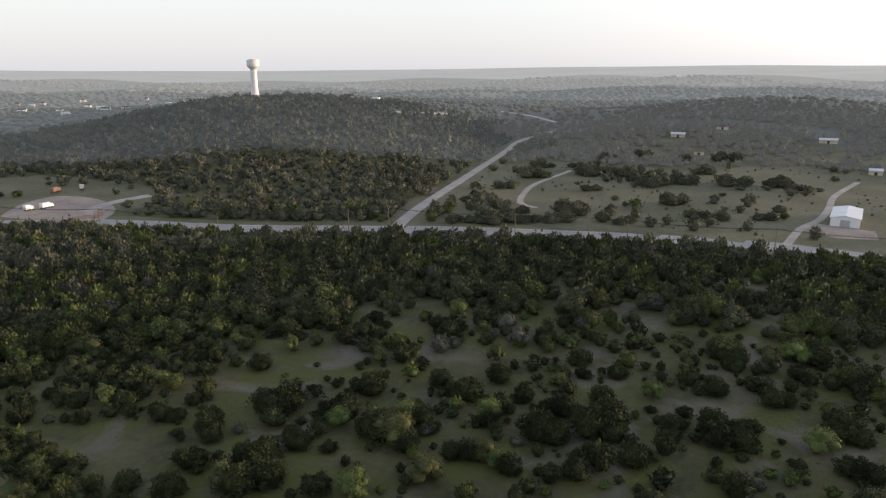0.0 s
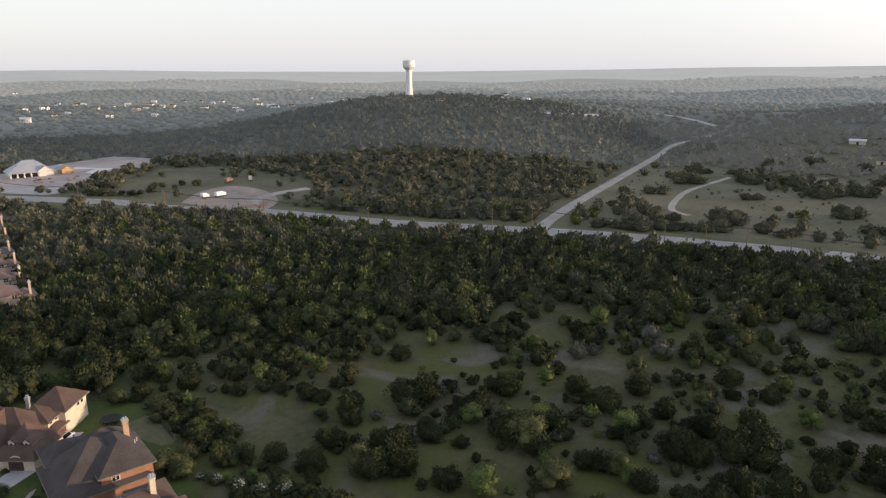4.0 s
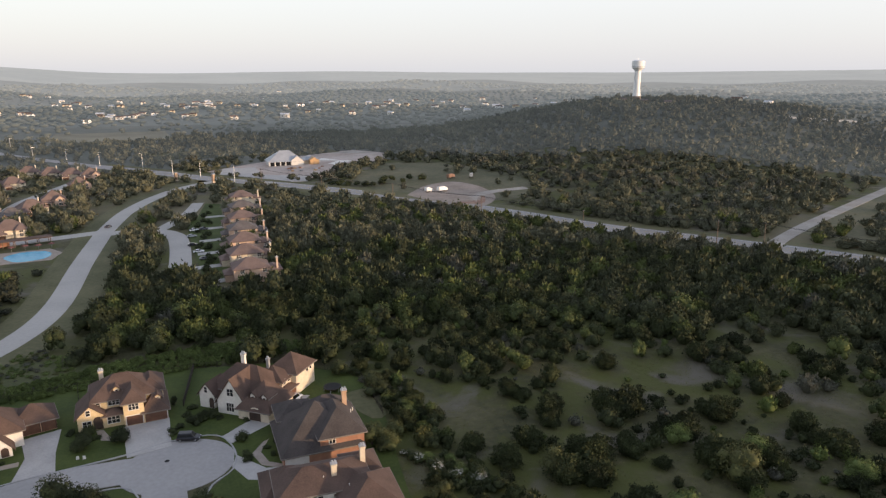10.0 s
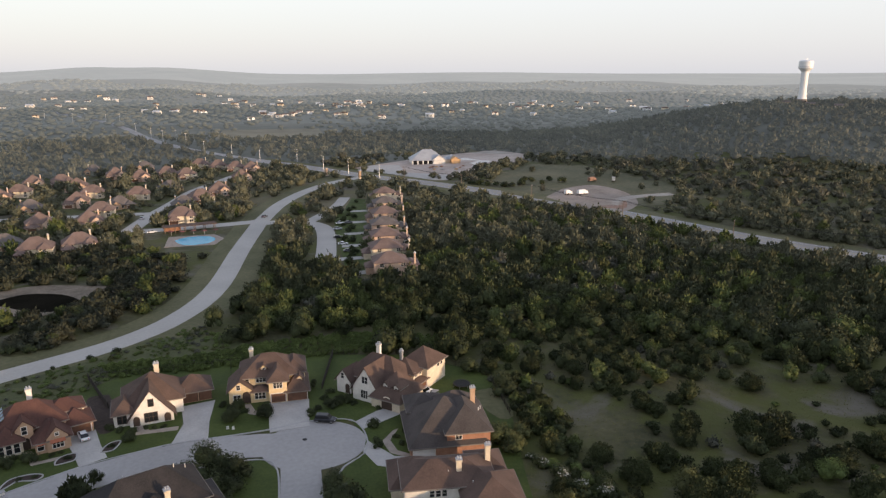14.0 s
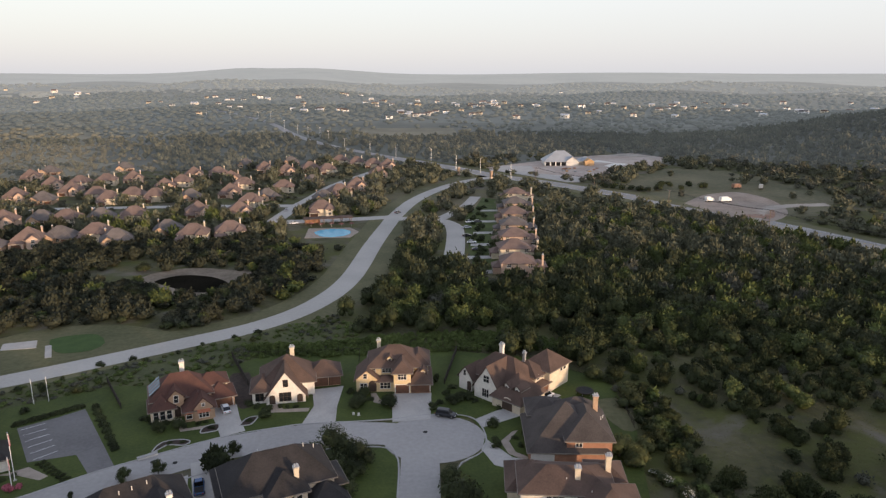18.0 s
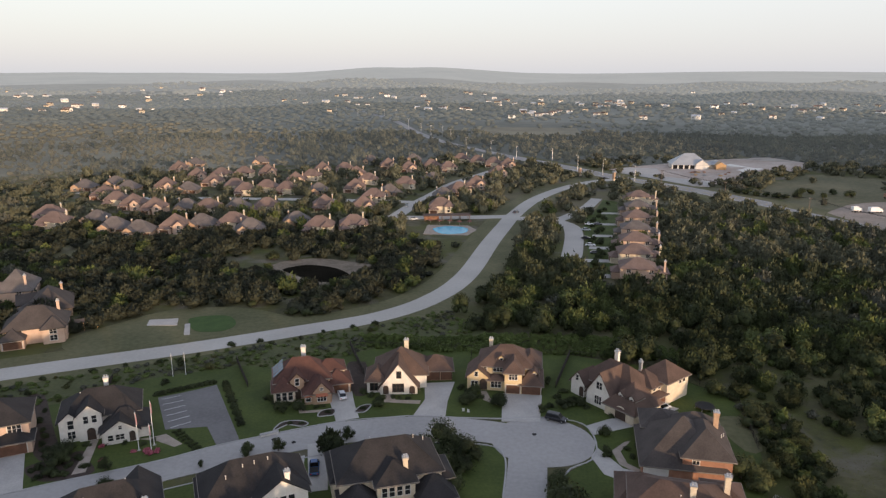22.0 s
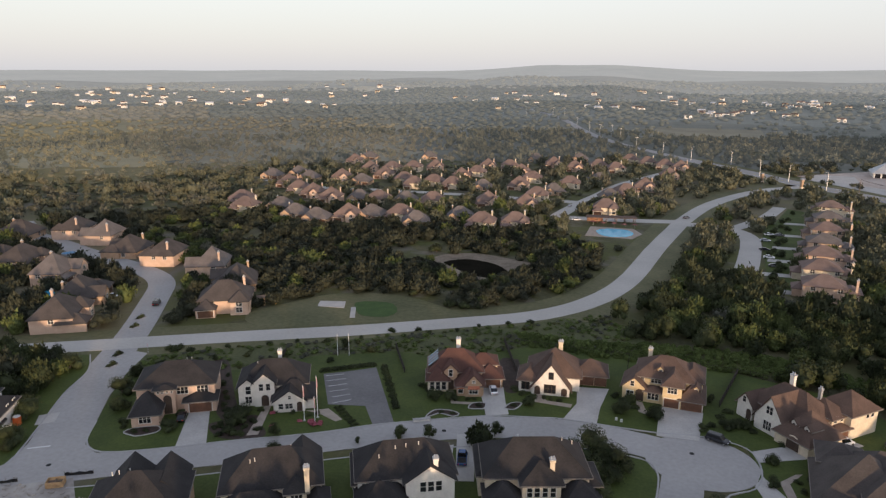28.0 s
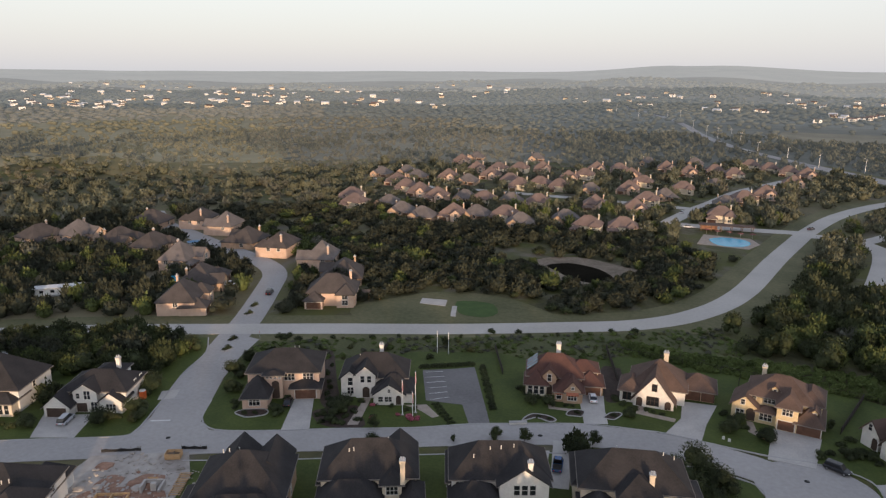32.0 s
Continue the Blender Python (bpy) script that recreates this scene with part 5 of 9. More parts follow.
patch("pond", rounded([(-98, 253), (-94, 259), (-88, 261.5), (-77, 258), (-69, 249), (-69, 243), (-74, 238.5), (-82, 240), (-90, 246)]), 0.16, M_WATER_POND, "small dark pond reflecting the sky", "pond")

# turf beyond the court: weedy strip below the boulevard
patch("weedy_strip", [(-142, 131), (-128, 141), (-96, 161.5), (-70, 179.5), (-50, 193), (-38, 205), (-20, 202), (0, 184), (12, 180.2), (-15, 180.3), (-40, 179.5), (-56.0, 165.6), (-68.1, 161.0), (-76.2, 161.0), (-85.7, 155.4), (-94.8, 150.4), (-108, 134.5), (-122, 126.5), (-134, 120)], 0.08, M_ROUGH, "rough weeds and long grass below the boulevard", "grass", keep=True)

patch("street_junction", [(-104, 87), (-106.5, 90.6), (-111.2, 90.4), (-115.6, 92), (-118.2, 94.9), (-121.9, 100.8), (-128.7, 110.6), (-134.9, 121.9), (-139.8, 134.2), (-148, 134), (-145.4, 119.6), (-139.6, 107.4), (-132, 94.9), (-126.8, 87.6), (-125.3, 83.7), (-126.7, 79.6), (-131, 75.9), (-124, 75)], 0.127, M_STREET, "pale concrete street junction", "road", depth=0.1)
patch("dry_garden", rounded([(43.5, 147.8), (49, 149), (50.4, 143), (49.4, 134), (45.9, 133.5), (43.6, 140.8)]), 0.16, M_SHOULDER, "dry yellow grass in a fenced back garden", "grass", keep=False, depth=0.1)
# building plot
AVOID_POLYS.append(np.array([(-150, 20), (-85, 20), (-90, 60), (-125, 74), (-150, 62)], float))
patch("building_plot", [(-123, 71), (-107.5, 82), (-100, 76), (-95, 66), (-92, 56), (-104, 46), (-118, 55), (-121, 64)], 0.15, M_CALICHE, "cleared building plot of pale rubble", "building plot")
patch("excavation_floor", rounded([(-106, 56), (-100, 62), (-97, 68), (-102, 70), (-110, 66), (-113, 60)]), 0.2, M_REDDIRT, "reddish churned earth on the building plot", "earth", keep=False, depth=0.1)
plot_rng = random.Random(8)
for k in range(16):
    bm = bmesh.new()
    bmesh.ops.create_icosphere(bm, subdivisions=2, radius=1)
    sx = plot_rng.uniform(0.4, 1.5)
    for v in bm.verts:
        v.co = Vector((v.co.x * sx, v.co.y * sx * plot_rng.uniform(0.8, 0.9), max(v.co.z, -0.1) * sx * 0.4)) * (1 + 0.3 * noise.noise(v.co * 2 + Vector((k, 0, 0))))
    ob = tagged(part("mound", bm, (M_CALICHE, M_REDDIRT)[k % 2]), "small mound of broken rock and earth", "mound", "mounds on the building plot")
    ob.location = (plot_rng.uniform(-115, -99), plot_rng.uniform(56, 74), 0.17)
for k in range(14):
    ob = tagged(part("timber_beam", boxes((-2.6, 2.6, -0.1, 0.1, 0, 0.14)), M_LUMBER), "new pine beam lying on the building plot", "timber", "beams on the building plot")
    ob.matrix_world = pose(-96.6 + 0.36 * k, 66.6 - 0.62 * k, 0.2, 0, -14, 33 + plot_rng.uniform(-3, 3))
for pts in ([(-108, 72), (-104.4, 73.8), (-102.6, 70), (-105, 66.4), (-108, 68)], [(-113.4, 68.6), (-110.4, 69.4), (-109.4, 66), (-113, 64.6)], [(-119, 70.4), (-116.6, 71.6), (-115.8, 69.4), (-118, 68)]):
    patch("earth_heap", rounded(pts, 0.8), 0.26, M_REDDIRT, "churned reddish earth on the building plot", "earth", keep=False, depth=0.15)
for a, b in (((-122.6, 72.7), (-116.2, 77.2)), ((-109.6, 81.9), (-105.1, 84.5))):
    sf = thing("silt_fence", pose(0, 0, 0.15), "sagging black silt fence along the building plot", "fence", "silt fences")
    a, b = Vector(a), Vector(b)
    d = (b - a).normalized()
    turn = math.degrees(math.atan2(d.y, d.x))
    n = (b - a).length
    m = pose(a.x, a.y, 0, 0, 0, turn)
    bm = bmesh.new()
    cloth = []
    for k in range(9):
        sag, bow = 0.62 + 0.12 * math.sin(k * 1.9), 0.03 * (k % 2)
        cloth.append([bm.verts.new(m @ Vector((n * k / 8, q + bow, z))) for q, z in ((-0.015, 0), (-0.015, sag), (0.015, sag), (0.015, 0))])
    for p, q in zip(cloth, cloth[1:]):
        for k in range(4):
            bm.faces.new((p[k], q[k], q[(k + 1) % 4], p[(k + 1) % 4]))
    bm.faces.new(cloth[0])
    bm.faces.new(cloth[-1][::-1])
    part("fabric", bm, M_RUBBER, sf)
    for k in range(5):
        bm = bmesh.new()
        box(bm, n * k / 4 - 0.03, n * k / 4 + 0.03, 0.04, 0.09, 0, 0.95, m)
        part("stake", bm, M_WOOD, sf)
dp = thing("waste_crate", pose(-108.4, 79, 0.16, 0, 0, 33), "open pine waste crate filled with offcuts", "crate")
for x0, x1, y0, y1 in ((-1.5, 1.5, -1.0, -0.94), (-1.5, 1.5, 0.94, 1.0), (-1.5, -1.44, -0.94, 0.94), (1.44, 1.5, -0.94, 0.94)):
    for k in range(4):
        part("board", boxes((x0, x1, y0, y1, 0.05 + 0.3 * k, 0.31 + 0.3 * k)), M_LUMBER, dp)
part("offcuts", boxes((-1.4, 1.4, -0.9, 0.9, 0.05, 0.6), (-1.0, 0.6, -0.5, -0.3, 0.6, 0.75), (-0.3, 1.2, 0.1, 0.35, 0.6, 0.8), (-0.2, 0.1, -0.7, 0.8, 0.75, 0.9)), M_WOOD, dp)
wl2 = thing("block_footing", pose(-102.6, 71.6, 0.15, 0, 0, 33), "pale concrete block footing under construction", "footing")
for k, (x0, x1, y0, y1, z1) in enumerate(((-3, 0.4, -0.4, 0, 1.2), (0.4, 0.8, -3.4, 0, 1.0), (-3, -2.6, -3.0, -0.4, 1.4), (-1.2, -0.2, -2.4, -1.6, 1.6))):
    part("wall", boxes((x0, x1, y0, y1, 0, z1)), M_DRIVE, wl2)
part("plywood_panel", boxes((-2.5, -0.6, 0.03, 0.07, 0.05, 1.5)), M_LUMBER, wl2)
tr2 = thing("truss_stack", pose(-99.4, 73.2, 0.16, 0, 0, -57), "leaning stack of new pine roof trusses", "timber stack")
for k in range(13):
    part("beam", boxes((-3.6 + 0.58 * k, -3.48 + 0.58 * k, -1.1, 1.1, 0.16 + 0.03 * (k % 3), 0.3 + 0.03 * (k % 3))), M_LUMBER, tr2)
for y in (-0.9, 0.9):
    part("rail", boxes((-3.8, 3.8, y - 0.1, y + 0.1, 0, 0.16)), M_WOOD, tr2)
# loose stones and planks strewn over the plot
bm = bmesh.new()
for k in range(420):
    x, y, q = plot_rng.uniform(-118, -97), plot_rng.uniform(52, 78), plot_rng.uniform(0.08, 0.34)
    box(bm, -q, q, -q * plot_rng.uniform(0.5, 1), q, -0.1, q * 0.7, pose(x, y, 0.16, plot_rng.uniform(-20, 20), plot_rng.uniform(-20, 20), plot_rng.uniform(0, 180)))
tagged(part("loose_stones", bm, M_CALICHE), "pale loose stones strewn over the building plot", "stones", kind="stuff")
for x, y in ((2.5, 134.7), (-52.6, 125.2), (-48.0, 124.7), (-115.8, 83.5)):
    ob = thing("manhole_cover", pose(x, y, 0.14), "dark iron manhole cover in the street", "manhole cover", "manhole covers")
    bm = bmesh.new()
    lathe(bm, [(0.5, 0.0), (0.5, 0.03), (0.42, 0.035)], 14)
    part("ring", bm, M_RUBBER, ob)
    bm = bmesh.new()
    lathe(bm, [(0.41, 0.0), (0.41, 0.025), (0.05, 0.03)], 14)
    part("lid", bm, M_FENCE, ob)
patch("stop_line", [(-125.4, 86.5), (-121.9, 89.0), (-121.6, 88.7), (-125.1, 86.2)], 0.155, M_PAINT, "faded white stop line across the street", "road marking", keep=False, depth=0.004)
ob = tagged(part("formwork_frame", boxes((-3, 3, -2, -1.8, 0, 0.6), (-3, 3, 1.8, 2, 0, 0.6), (-3, -2.8, -1.8, 1.8, 0, 0.6), (2.8, 3, -1.8, 1.8, 0, 0.6), (-0.1, 0.1, -1.8, 1.8, 0, 0.6)), M_LUMBER), "pine formwork frame for a concrete slab", "formwork")
ob.matrix_world = pose(-106, 63, 0.2, 0, 0, 33)


def wall_line(name, pts, h, material, label, category, thick=0.12, step=2.4, post=True):
    """A fence of boards between posts."""
    f = thing(name, pose(*pts[0], 0.1), label, category)
    line = []
    for a, b in zip(pts, pts[1:]):
        a, b = Vector(a), Vector(b)
        k = max(1, round((b - a).length / step))
        line += [a.lerp(b, i / k) for i in range(k)]
    line.append(Vector(pts[-1]))
    o = Vector(pts[0])
    for i, p in enumerate(line):
        z = float(hz(p.x, p.y))
        q = p - o
        if post:
            part("post", boxes((q.x - 0.08, q.x + 0.08, q.y - 0.08, q.y + 0.08, z - 0.2, z + h + 0.1)), material, f)
        if i + 1 < len(line):
            r = line[i + 1] - o
            d = r - q
            m = pose(q.x, q.y, z, 0, 0, math.degrees(math.atan2(d.y, d.x)))
            bm = bmesh.new()
            L = d.length
            box(bm, 0.08, L - 0.08, -thick / 2, thick / 2, 0.05, h)
            bm.transform(m)
            part("board_panel", bm, material, f)
    return f


def rail_fence(pts, h, label):
    """Thin iron posts with rails and pickets."""
    f = thing("iron_fence", pose(*pts[0], 0.1), label, "fence", "back garden fences")
    o = Vector(pts[0])
    for a, b in zip(pts, pts[1:]):
        a, b = Vector(a) - o, Vector(b) - o
        n = max(1, round((b - a).length / 3.0))
        turn = math.degrees(math.atan2((b - a).y, (b - a).x))
        L = (b - a).length / n
        for k in range(n):
            q = a.lerp(b, k / n)
            m = pose(q.x, q.y, 0, 0, 0, turn)
            part("post", boxes((-0.05, 0.05, -0.05, 0.05, -0.2, h + 0.1, m)), M_FENCE, f)
            xs = sorted([0.05] + [0.05 + (L - 0.1) * i / 10 + e for i in range(1, 10) for e in (-0.012, 0.012)] + [L - 0.05])
            bm = lattice(xs, (0.1, 0.15, h - 0.05, h), lambda i, j: j != 1 or i % 2 == 1, -0.015, 0.015)
            bm.transform(m)
            part("railing", bm, M_FENCE, f)
    return f


for pts in ([(7.8, 158.4), (12.3, 180)], [(-50.1, 178.5), (-41.5, 160)], [(-77.6, 163.4), (-68.3, 148.8)], [(-98, 127), (-104, 148)]):
    wall_line("garden_fence", pts, 1.6, M_FENCE, "dark stained board fence round a back garden", "fence")
for pts in ([(12.3, 180), (30, 176), (48, 160), (50.5, 154.6), (48.7, 134)], [(-14, 160), (-15, 180)], [(-50, 178.5), (-15, 180), (12.3, 180)]):
    rail_fence(pts, 1.4, "thin dark iron fence behind a garden")


def bed(pts, label):
    patch("flower_bed", rounded(pts, 1.0), 0.19, M_MULCH_AND_SHADE, label, "flower bed", depth=0.2)
    kerb(rounded(pts, 1.0), closed=True, w=0.3, z=0.27)


M_MULCH_AND_SHADE = mat("dark_mulch_and_shade", (0.035, 0.025, 0.02), (0.07, 0.05, 0.04), scale=1, fine=8, bump=0.6)
# a mulched garden, then two dark sheets that paint the shade in side alleys
for pts, label in (([(-97.2, 108.2), (-92.9, 113.0), (-90.2, 115.7), (-86.8, 112.8), (-83.0, 108.3), (-90.7, 104.4)], "dark mulched front garden with low shrubs"), ([(-118.5, 136.0), (-115.7, 138.1), (-102.0, 123.1), (-94.5, 114.3), (-98.5, 112.5)], "dark patch painting the shade between two houses"), ([(-47.5, 165.9), (-43.1, 167.9), (-38.1, 151.4), (-39.2, 147.6), (-41.9, 149.7)], "dark patch painting the shade beside a house")):
    patch("bed_and_shade_patch", rounded(pts, 1.0), 0.165, M_MULCH_AND_SHADE, label, "flower bed", keep=False, depth=0.1)
for x, y in ((-13.8, 143.4), (-12.6, 143.0)):
    ub = thing("utility_box", pose(x, y, 0.14), "small pale green utility box on a lawn", "utility box", "utility boxes")
    part("cabinet", boxes((-0.25, 0.25, -0.22, 0.22, 0.05, 0.55)), M_STUCCO, ub)
    part("plinth", boxes((-0.32, 0.32, -0.3, 0.3, 0, 0.05)), M_KERB, ub)
for x, y in ((-55.7, 98.8), (-54.8, 99.3)):
    ac = thing("air_conditioner", pose(x, y, 0.14, 0, 0, 22), "grey air conditioner unit behind a house", "air conditioner", "air conditioners")
    part("casing", boxes((-0.42, 0.42, -0.42, 0.42, 0.06, 0.9)), M_GUTTER, ac)
    bm = bmesh.new()
    lathe(bm, [(0.36, 0.9), (0.34, 0.96), (0.05, 0.97)], 12)
    part("fan_grille", bm, M_RUBBER, ac)
    part("pad", boxes((-0.55, 0.55, -0.55, 0.55, 0, 0.06)), M_KERB, ac)
patch("kerb_apron", [(-135.6, 97.4), (-132.6, 100.4), (-129.8, 96.4), (-132.6, 93.8)], 0.16, M_DRIVE, "pale concrete pad at the kerb of the side street", "paving", keep=False, depth=0.1)
bed([(-112, 98.6), (-108.5, 98.2), (-105.4, 101.5), (-107, 103.4), (-111, 101)], "mulched flower bed edged with pale stone")
bed([(-54, 128.8), (-52, 131.6), (-48.4, 131.4), (-47.6, 133), (-50, 133.8), (-53.4, 132.6)], "mulched flower bed edged with pale stone")
bed([(-46.4, 136.4), (-43.2, 137.2), (-43.6, 140.2), (-46.2, 139.2)], "mulched flower bed edged with pale stone")
bed([(-38.6, 139.4), (-36.4, 139.6), (-35.6, 143.4), (-37.8, 142.6)], "mulched flower bed edged with pale stone")

# ---- small fixtures
def flagpole(x, y, h):
    p = thing("flagpole", pose(x, y, 0.14), "tall white flagpole with a limp flag", "flagpole", "flagpoles by the parking lot")
    bm = bmesh.new()
    rod(bm, (0, 0, 0), (0, 0, h), 0.09, 0.05, 10)
    part("pole", bm, M_WHITE_PAINT, p)
    bm = bmesh.new()
    lathe(bm, [(0.05, h), (0.13, h + 0.06), (0.13, h + 0.14), (0.02, h + 0.22)], 10)
    part("finial", bm, M_CHROME, p)
    bm = bmesh.new()
    rod(bm, (0.12, 0, h - 2.6), (0.1, 0, h - 0.3), 0.16, 0.07, 7)
    part("furled_flag", bm, mat("flag_cloth", (0.3, 0.1, 0.12), (0.5, 0.42, 0.42), scale=1.5, fine=6, bump=0.2), p)
    bm = bmesh.new()
    lathe(bm, [(0.35, 0), (0.35, 0.12), (0.16, 0.2)], 12)
    part("base", bm, M_KERB, p)


flagpole(-78.6, 117.4, 8.5)
flagpole(-76.6, 119.8, 10.0)
flagpole(-75.6, 117.0, 6.5)
for gx, gy in ((-90, 152.2), (-87.1, 153.4)):
    g = thing("goal_post", pose(gx, gy, 0.1), "slim white upright of a play-field goal", "goal post", "goal posts")
    bm = bmesh.new()
    rod(bm, (0, 0, 0), (0, 0, 6.4), 0.07, 0.06, 8)
    part("upright", bm, M_WHITE_PAINT, g)
    bm = bmesh.new()
    rod(bm, (0, 0, 0), (0, 0, 0.5), 0.14, 0.14, 8)
    part("ground_sleeve", bm, M_STEEL, g)
mon = thing("street_monument", pose(-54.2, 126.9, 0.15, 0, 0, 33), "low pale stone bench wall beside the kerb", "low wall")
part("plinth", boxes((-1.9, 1.9, -0.3, 0.3, 0, 0.5)), M_WHITE, mon)
part("capstone", boxes((-2.0, 2.0, -0.4, 0.4, 0.5, 0.62)), M_KERB, mon)
trm = thing("trampoline", pose(41.9, 151.6, 0.14), "round black garden trampoline on steel legs", "trampoline")
bm = bmesh.new()
lathe(bm, [(1.9, 0.86), (2.2, 0.86), (2.2, 0.95), (1.9, 0.95)], 28)
part("rim_pad", bm, M_FENCE, trm)
bm = bmesh.new()
lathe(bm, [(1.88, 0.955), (1.85, 0.97), (0.05, 0.94)], 28)
part("jumping_mat", bm, M_RUBBER, trm)
for k in range(6):
    bm = bmesh.new()
    rod(bm, (2.1 * math.cos(k * math.tau / 6), 2.1 * math.sin(k * math.tau / 6), 0), (2.05 * math.cos(k * math.tau / 6), 2.05 * math.sin(k * math.tau / 6), 0.88), 0.04)
    part("leg", bm, M_STEEL, trm)
tb = thing("portable_toilet", pose(-136, 92.5, 0.14, 0, 0, 20), "orange portable toilet cabin on the kerb", "portable toilet")
part("cabin", boxes((-0.6, 0.6, -0.6, 0.6, 0.1, 2.1)), M_ORANGE, tb)
part("skid", boxes((-0.65, 0.65, -0.65, 0.65, 0, 0.1)), M_RUBBER, tb)
bm = bmesh.new()
lathe(bm, [(0.8, 2.1), (0.75, 2.2), (0.3, 2.32), (0.05, 2.34)], 12)
part("roof", bm, M_GARAGE_PALE, tb)
part("door", boxes((-0.4, 0.4, -0.64, -0.6, 0.2, 1.95)), M_ORANGE, tb)
for k, (x, y) in enumerate(((-158.8, 148.6), (-163, 155.2), (-146.3, 130.1), (-142.3, 124.2))):
    isl = rounded([(x - 0.8, y - 1.7), (x + 0.9, y - 1.5), (x + 0.6, y + 1.8), (x - 1.0, y + 1.6)], 0.6)
    patch("traffic_island", isl, 0.26, M_MULCH_AND_SHADE, "small planted traffic island with pale kerb", "traffic island", depth=0.2)
    kerb(isl, closed=True, w=0.3, z=0.3)
sg = thing("stop_sign", pose(-139.5, 134.2, 0.1, 0, 0, 130), "red octagonal road sign on a steel post", "road sign")
bm = bmesh.new()
rod(bm, (0, 0, 0), (0, 0, 2.2), 0.04)
part("post", bm, M_STEEL, sg)
bm = bmesh.new()
rod(bm, (0, -0.02, 2.4), (0, 0.02, 2.4), 0.4, seg=8)
part("sign_plate", bm, plain("sign_red", (0.45, 0.03, 0.03), 0.4), sg)


# ---- vehicles
def car(x, y, rot, colour, label, kind="saloon", z=None, group="parked vehicles"):
    z = float(hz(x, y)) + 0.19 if z is None else z
    c = thing("car", pose(x, y, z, 0, 0, rot), label, "car" if kind != "pickup" else "pickup truck", group)
    paint = CAR_PAINT[colour]
    L, W = (5.4, 1.95) if kind == "pickup" else (4.9, 1.95) if kind == "suv" else (4.6, 1.82)
    h = 0.95
    top = {"saloon": 1.42, "suv": 1.75, "pickup": 1.8}[kind]

    def loft(sections, w_of):
        bm = bmesh.new()
        rings = []
        for sx, z0, z1, w in sections:
            r = 0.12
            rings.append([bm.verts.new((sx, yy, zz)) for yy, zz in ((-w, z0), (-w, z1 - r), (-w + r, z1), (w - r, z1), (w, z1 - r), (w, z0))])
        for a, b in zip(rings, rings[1:]):
            for k in range(6):
                bm.faces.new((a[k], b[k], b[(k + 1) % 6], a[(k + 1) % 6]))
        bm.faces.new(rings[0])
        bm.faces.new(rings[-1][::-1])
        bmesh.ops.recalc_face_normals(bm, faces=bm.faces)
        return bm
    w = W / 2
    body = part("body", loft([(-L / 2, 0.45, 0.72, w - 0.16), (-L / 2 + 0.12, 0.3, 0.86, w - 0.04), (-L / 4, 0.28, h, w), (L / 4, 0.28, h, w), (L / 2 - 0.5, 0.3, 0.84, w - 0.03), (L / 2, 0.42, 0.66, w - 0.2)], w), paint, c)
    if kind == "pickup":
        cab = [(-0.5, h - 0.05, h, w - 0.1), (-0.4, h - 0.05, top, w - 0.18), (0.9, h - 0.05, top, w - 0.18), (1.5, h - 0.05, h, w - 0.1)]
        part("bed_floor", boxes((-L / 2 + 0.15, -0.65, -w + 0.15, w - 0.15, h - 0.02, h + 0.01)), M_RUBBER, body)
    elif kind == "suv":
        cab = [(-L / 2 + 0.15, h - 0.05, h + 0.1, w - 0.1), (-L / 2 + 0.4, h - 0.05, top, w - 0.18), (0.7, h - 0.05, top, w - 0.18), (1.35, h - 0.05, h, w - 0.1)]
    else:
        cab = [(-1.9, h - 0.05, h, w - 0.1), (-1.1, h - 0.05, top, w - 0.2), (0.4, h - 0.05, top, w - 0.2), (1.25, h - 0.05, h, w - 0.1)]
    part("cabin_glass", loft(cab, w), M_CARGLASS, body)
    part("roof_panel", boxes((cab[1][0] + 0.02, cab[2][0] - 0.02, -w + 0.32, w - 0.32, top - 0.01, top + 0.03)), paint, body)
    for sx in (-L / 2 + 0.85, L / 2 - 0.9):
        for sy in (-w + 0.08, w - 0.08):
            bm = bmesh.new()
            rod(bm, (sx, sy - 0.11, 0.33), (sx, sy + 0.11, 0.33), 0.33, seg=14)
            t = part("wheel", bm, M_RUBBER, c)
            bm = bmesh.new()
            rod(bm, (sx, sy - 0.125, 0.33), (sx, sy + 0.125, 0.33), 0.19, seg=10)
            part("rim", bm, M_CHROME, t)
    for sy in (-w + 0.35, w - 0.35):
        part("headlight", boxes((L / 2 - 0.16, L / 2 - 0.06, sy - 0.17, sy + 0.17, 0.58, 0.72)), M_LAMP, c)
        part("tail_light", boxes((-L / 2 - 0.02, -L / 2 + 0.08, sy - 0.15, sy + 0.15, 0.58, 0.74)), M_TAIL, c)
    return c


CAR_PAINT = {k: mat(f"{k}_car_paint", a, b, rough=0.25, scale=0.8, fine=5, bump=0, spec=0.6) for k, a, b in (
    ("white", (0.7, 0.7, 0.7), (0.8, 0.8, 0.8)), ("black", (0.012, 0.012, 0.014), (0.022, 0.022, 0.025)), ("blue", (0.02, 0.06, 0.16), (0.035, 0.09, 0.22)), ("silver", (0.4, 0.42, 0.45), (0.5, 0.52, 0.55)), ("grey", (0.1, 0.1, 0.11), (0.15, 0.15, 0.16)), ("red", (0.35, 0.03, 0.025), (0.45, 0.05, 0.04)))}
car(-43.6, 146.6, 115, "white", "white saloon car parked on a pale drive")
car(7.4, 141.6, -20, "black", "black estate car parked at the turning circle", "suv")
car(31.7, 149.6, 40, "white", "white pickup truck parked beside a stone house", "pickup")
car(-40.4, 115.2, 107, "blue", "blue pickup truck parked between dark-roofed houses", "pickup")
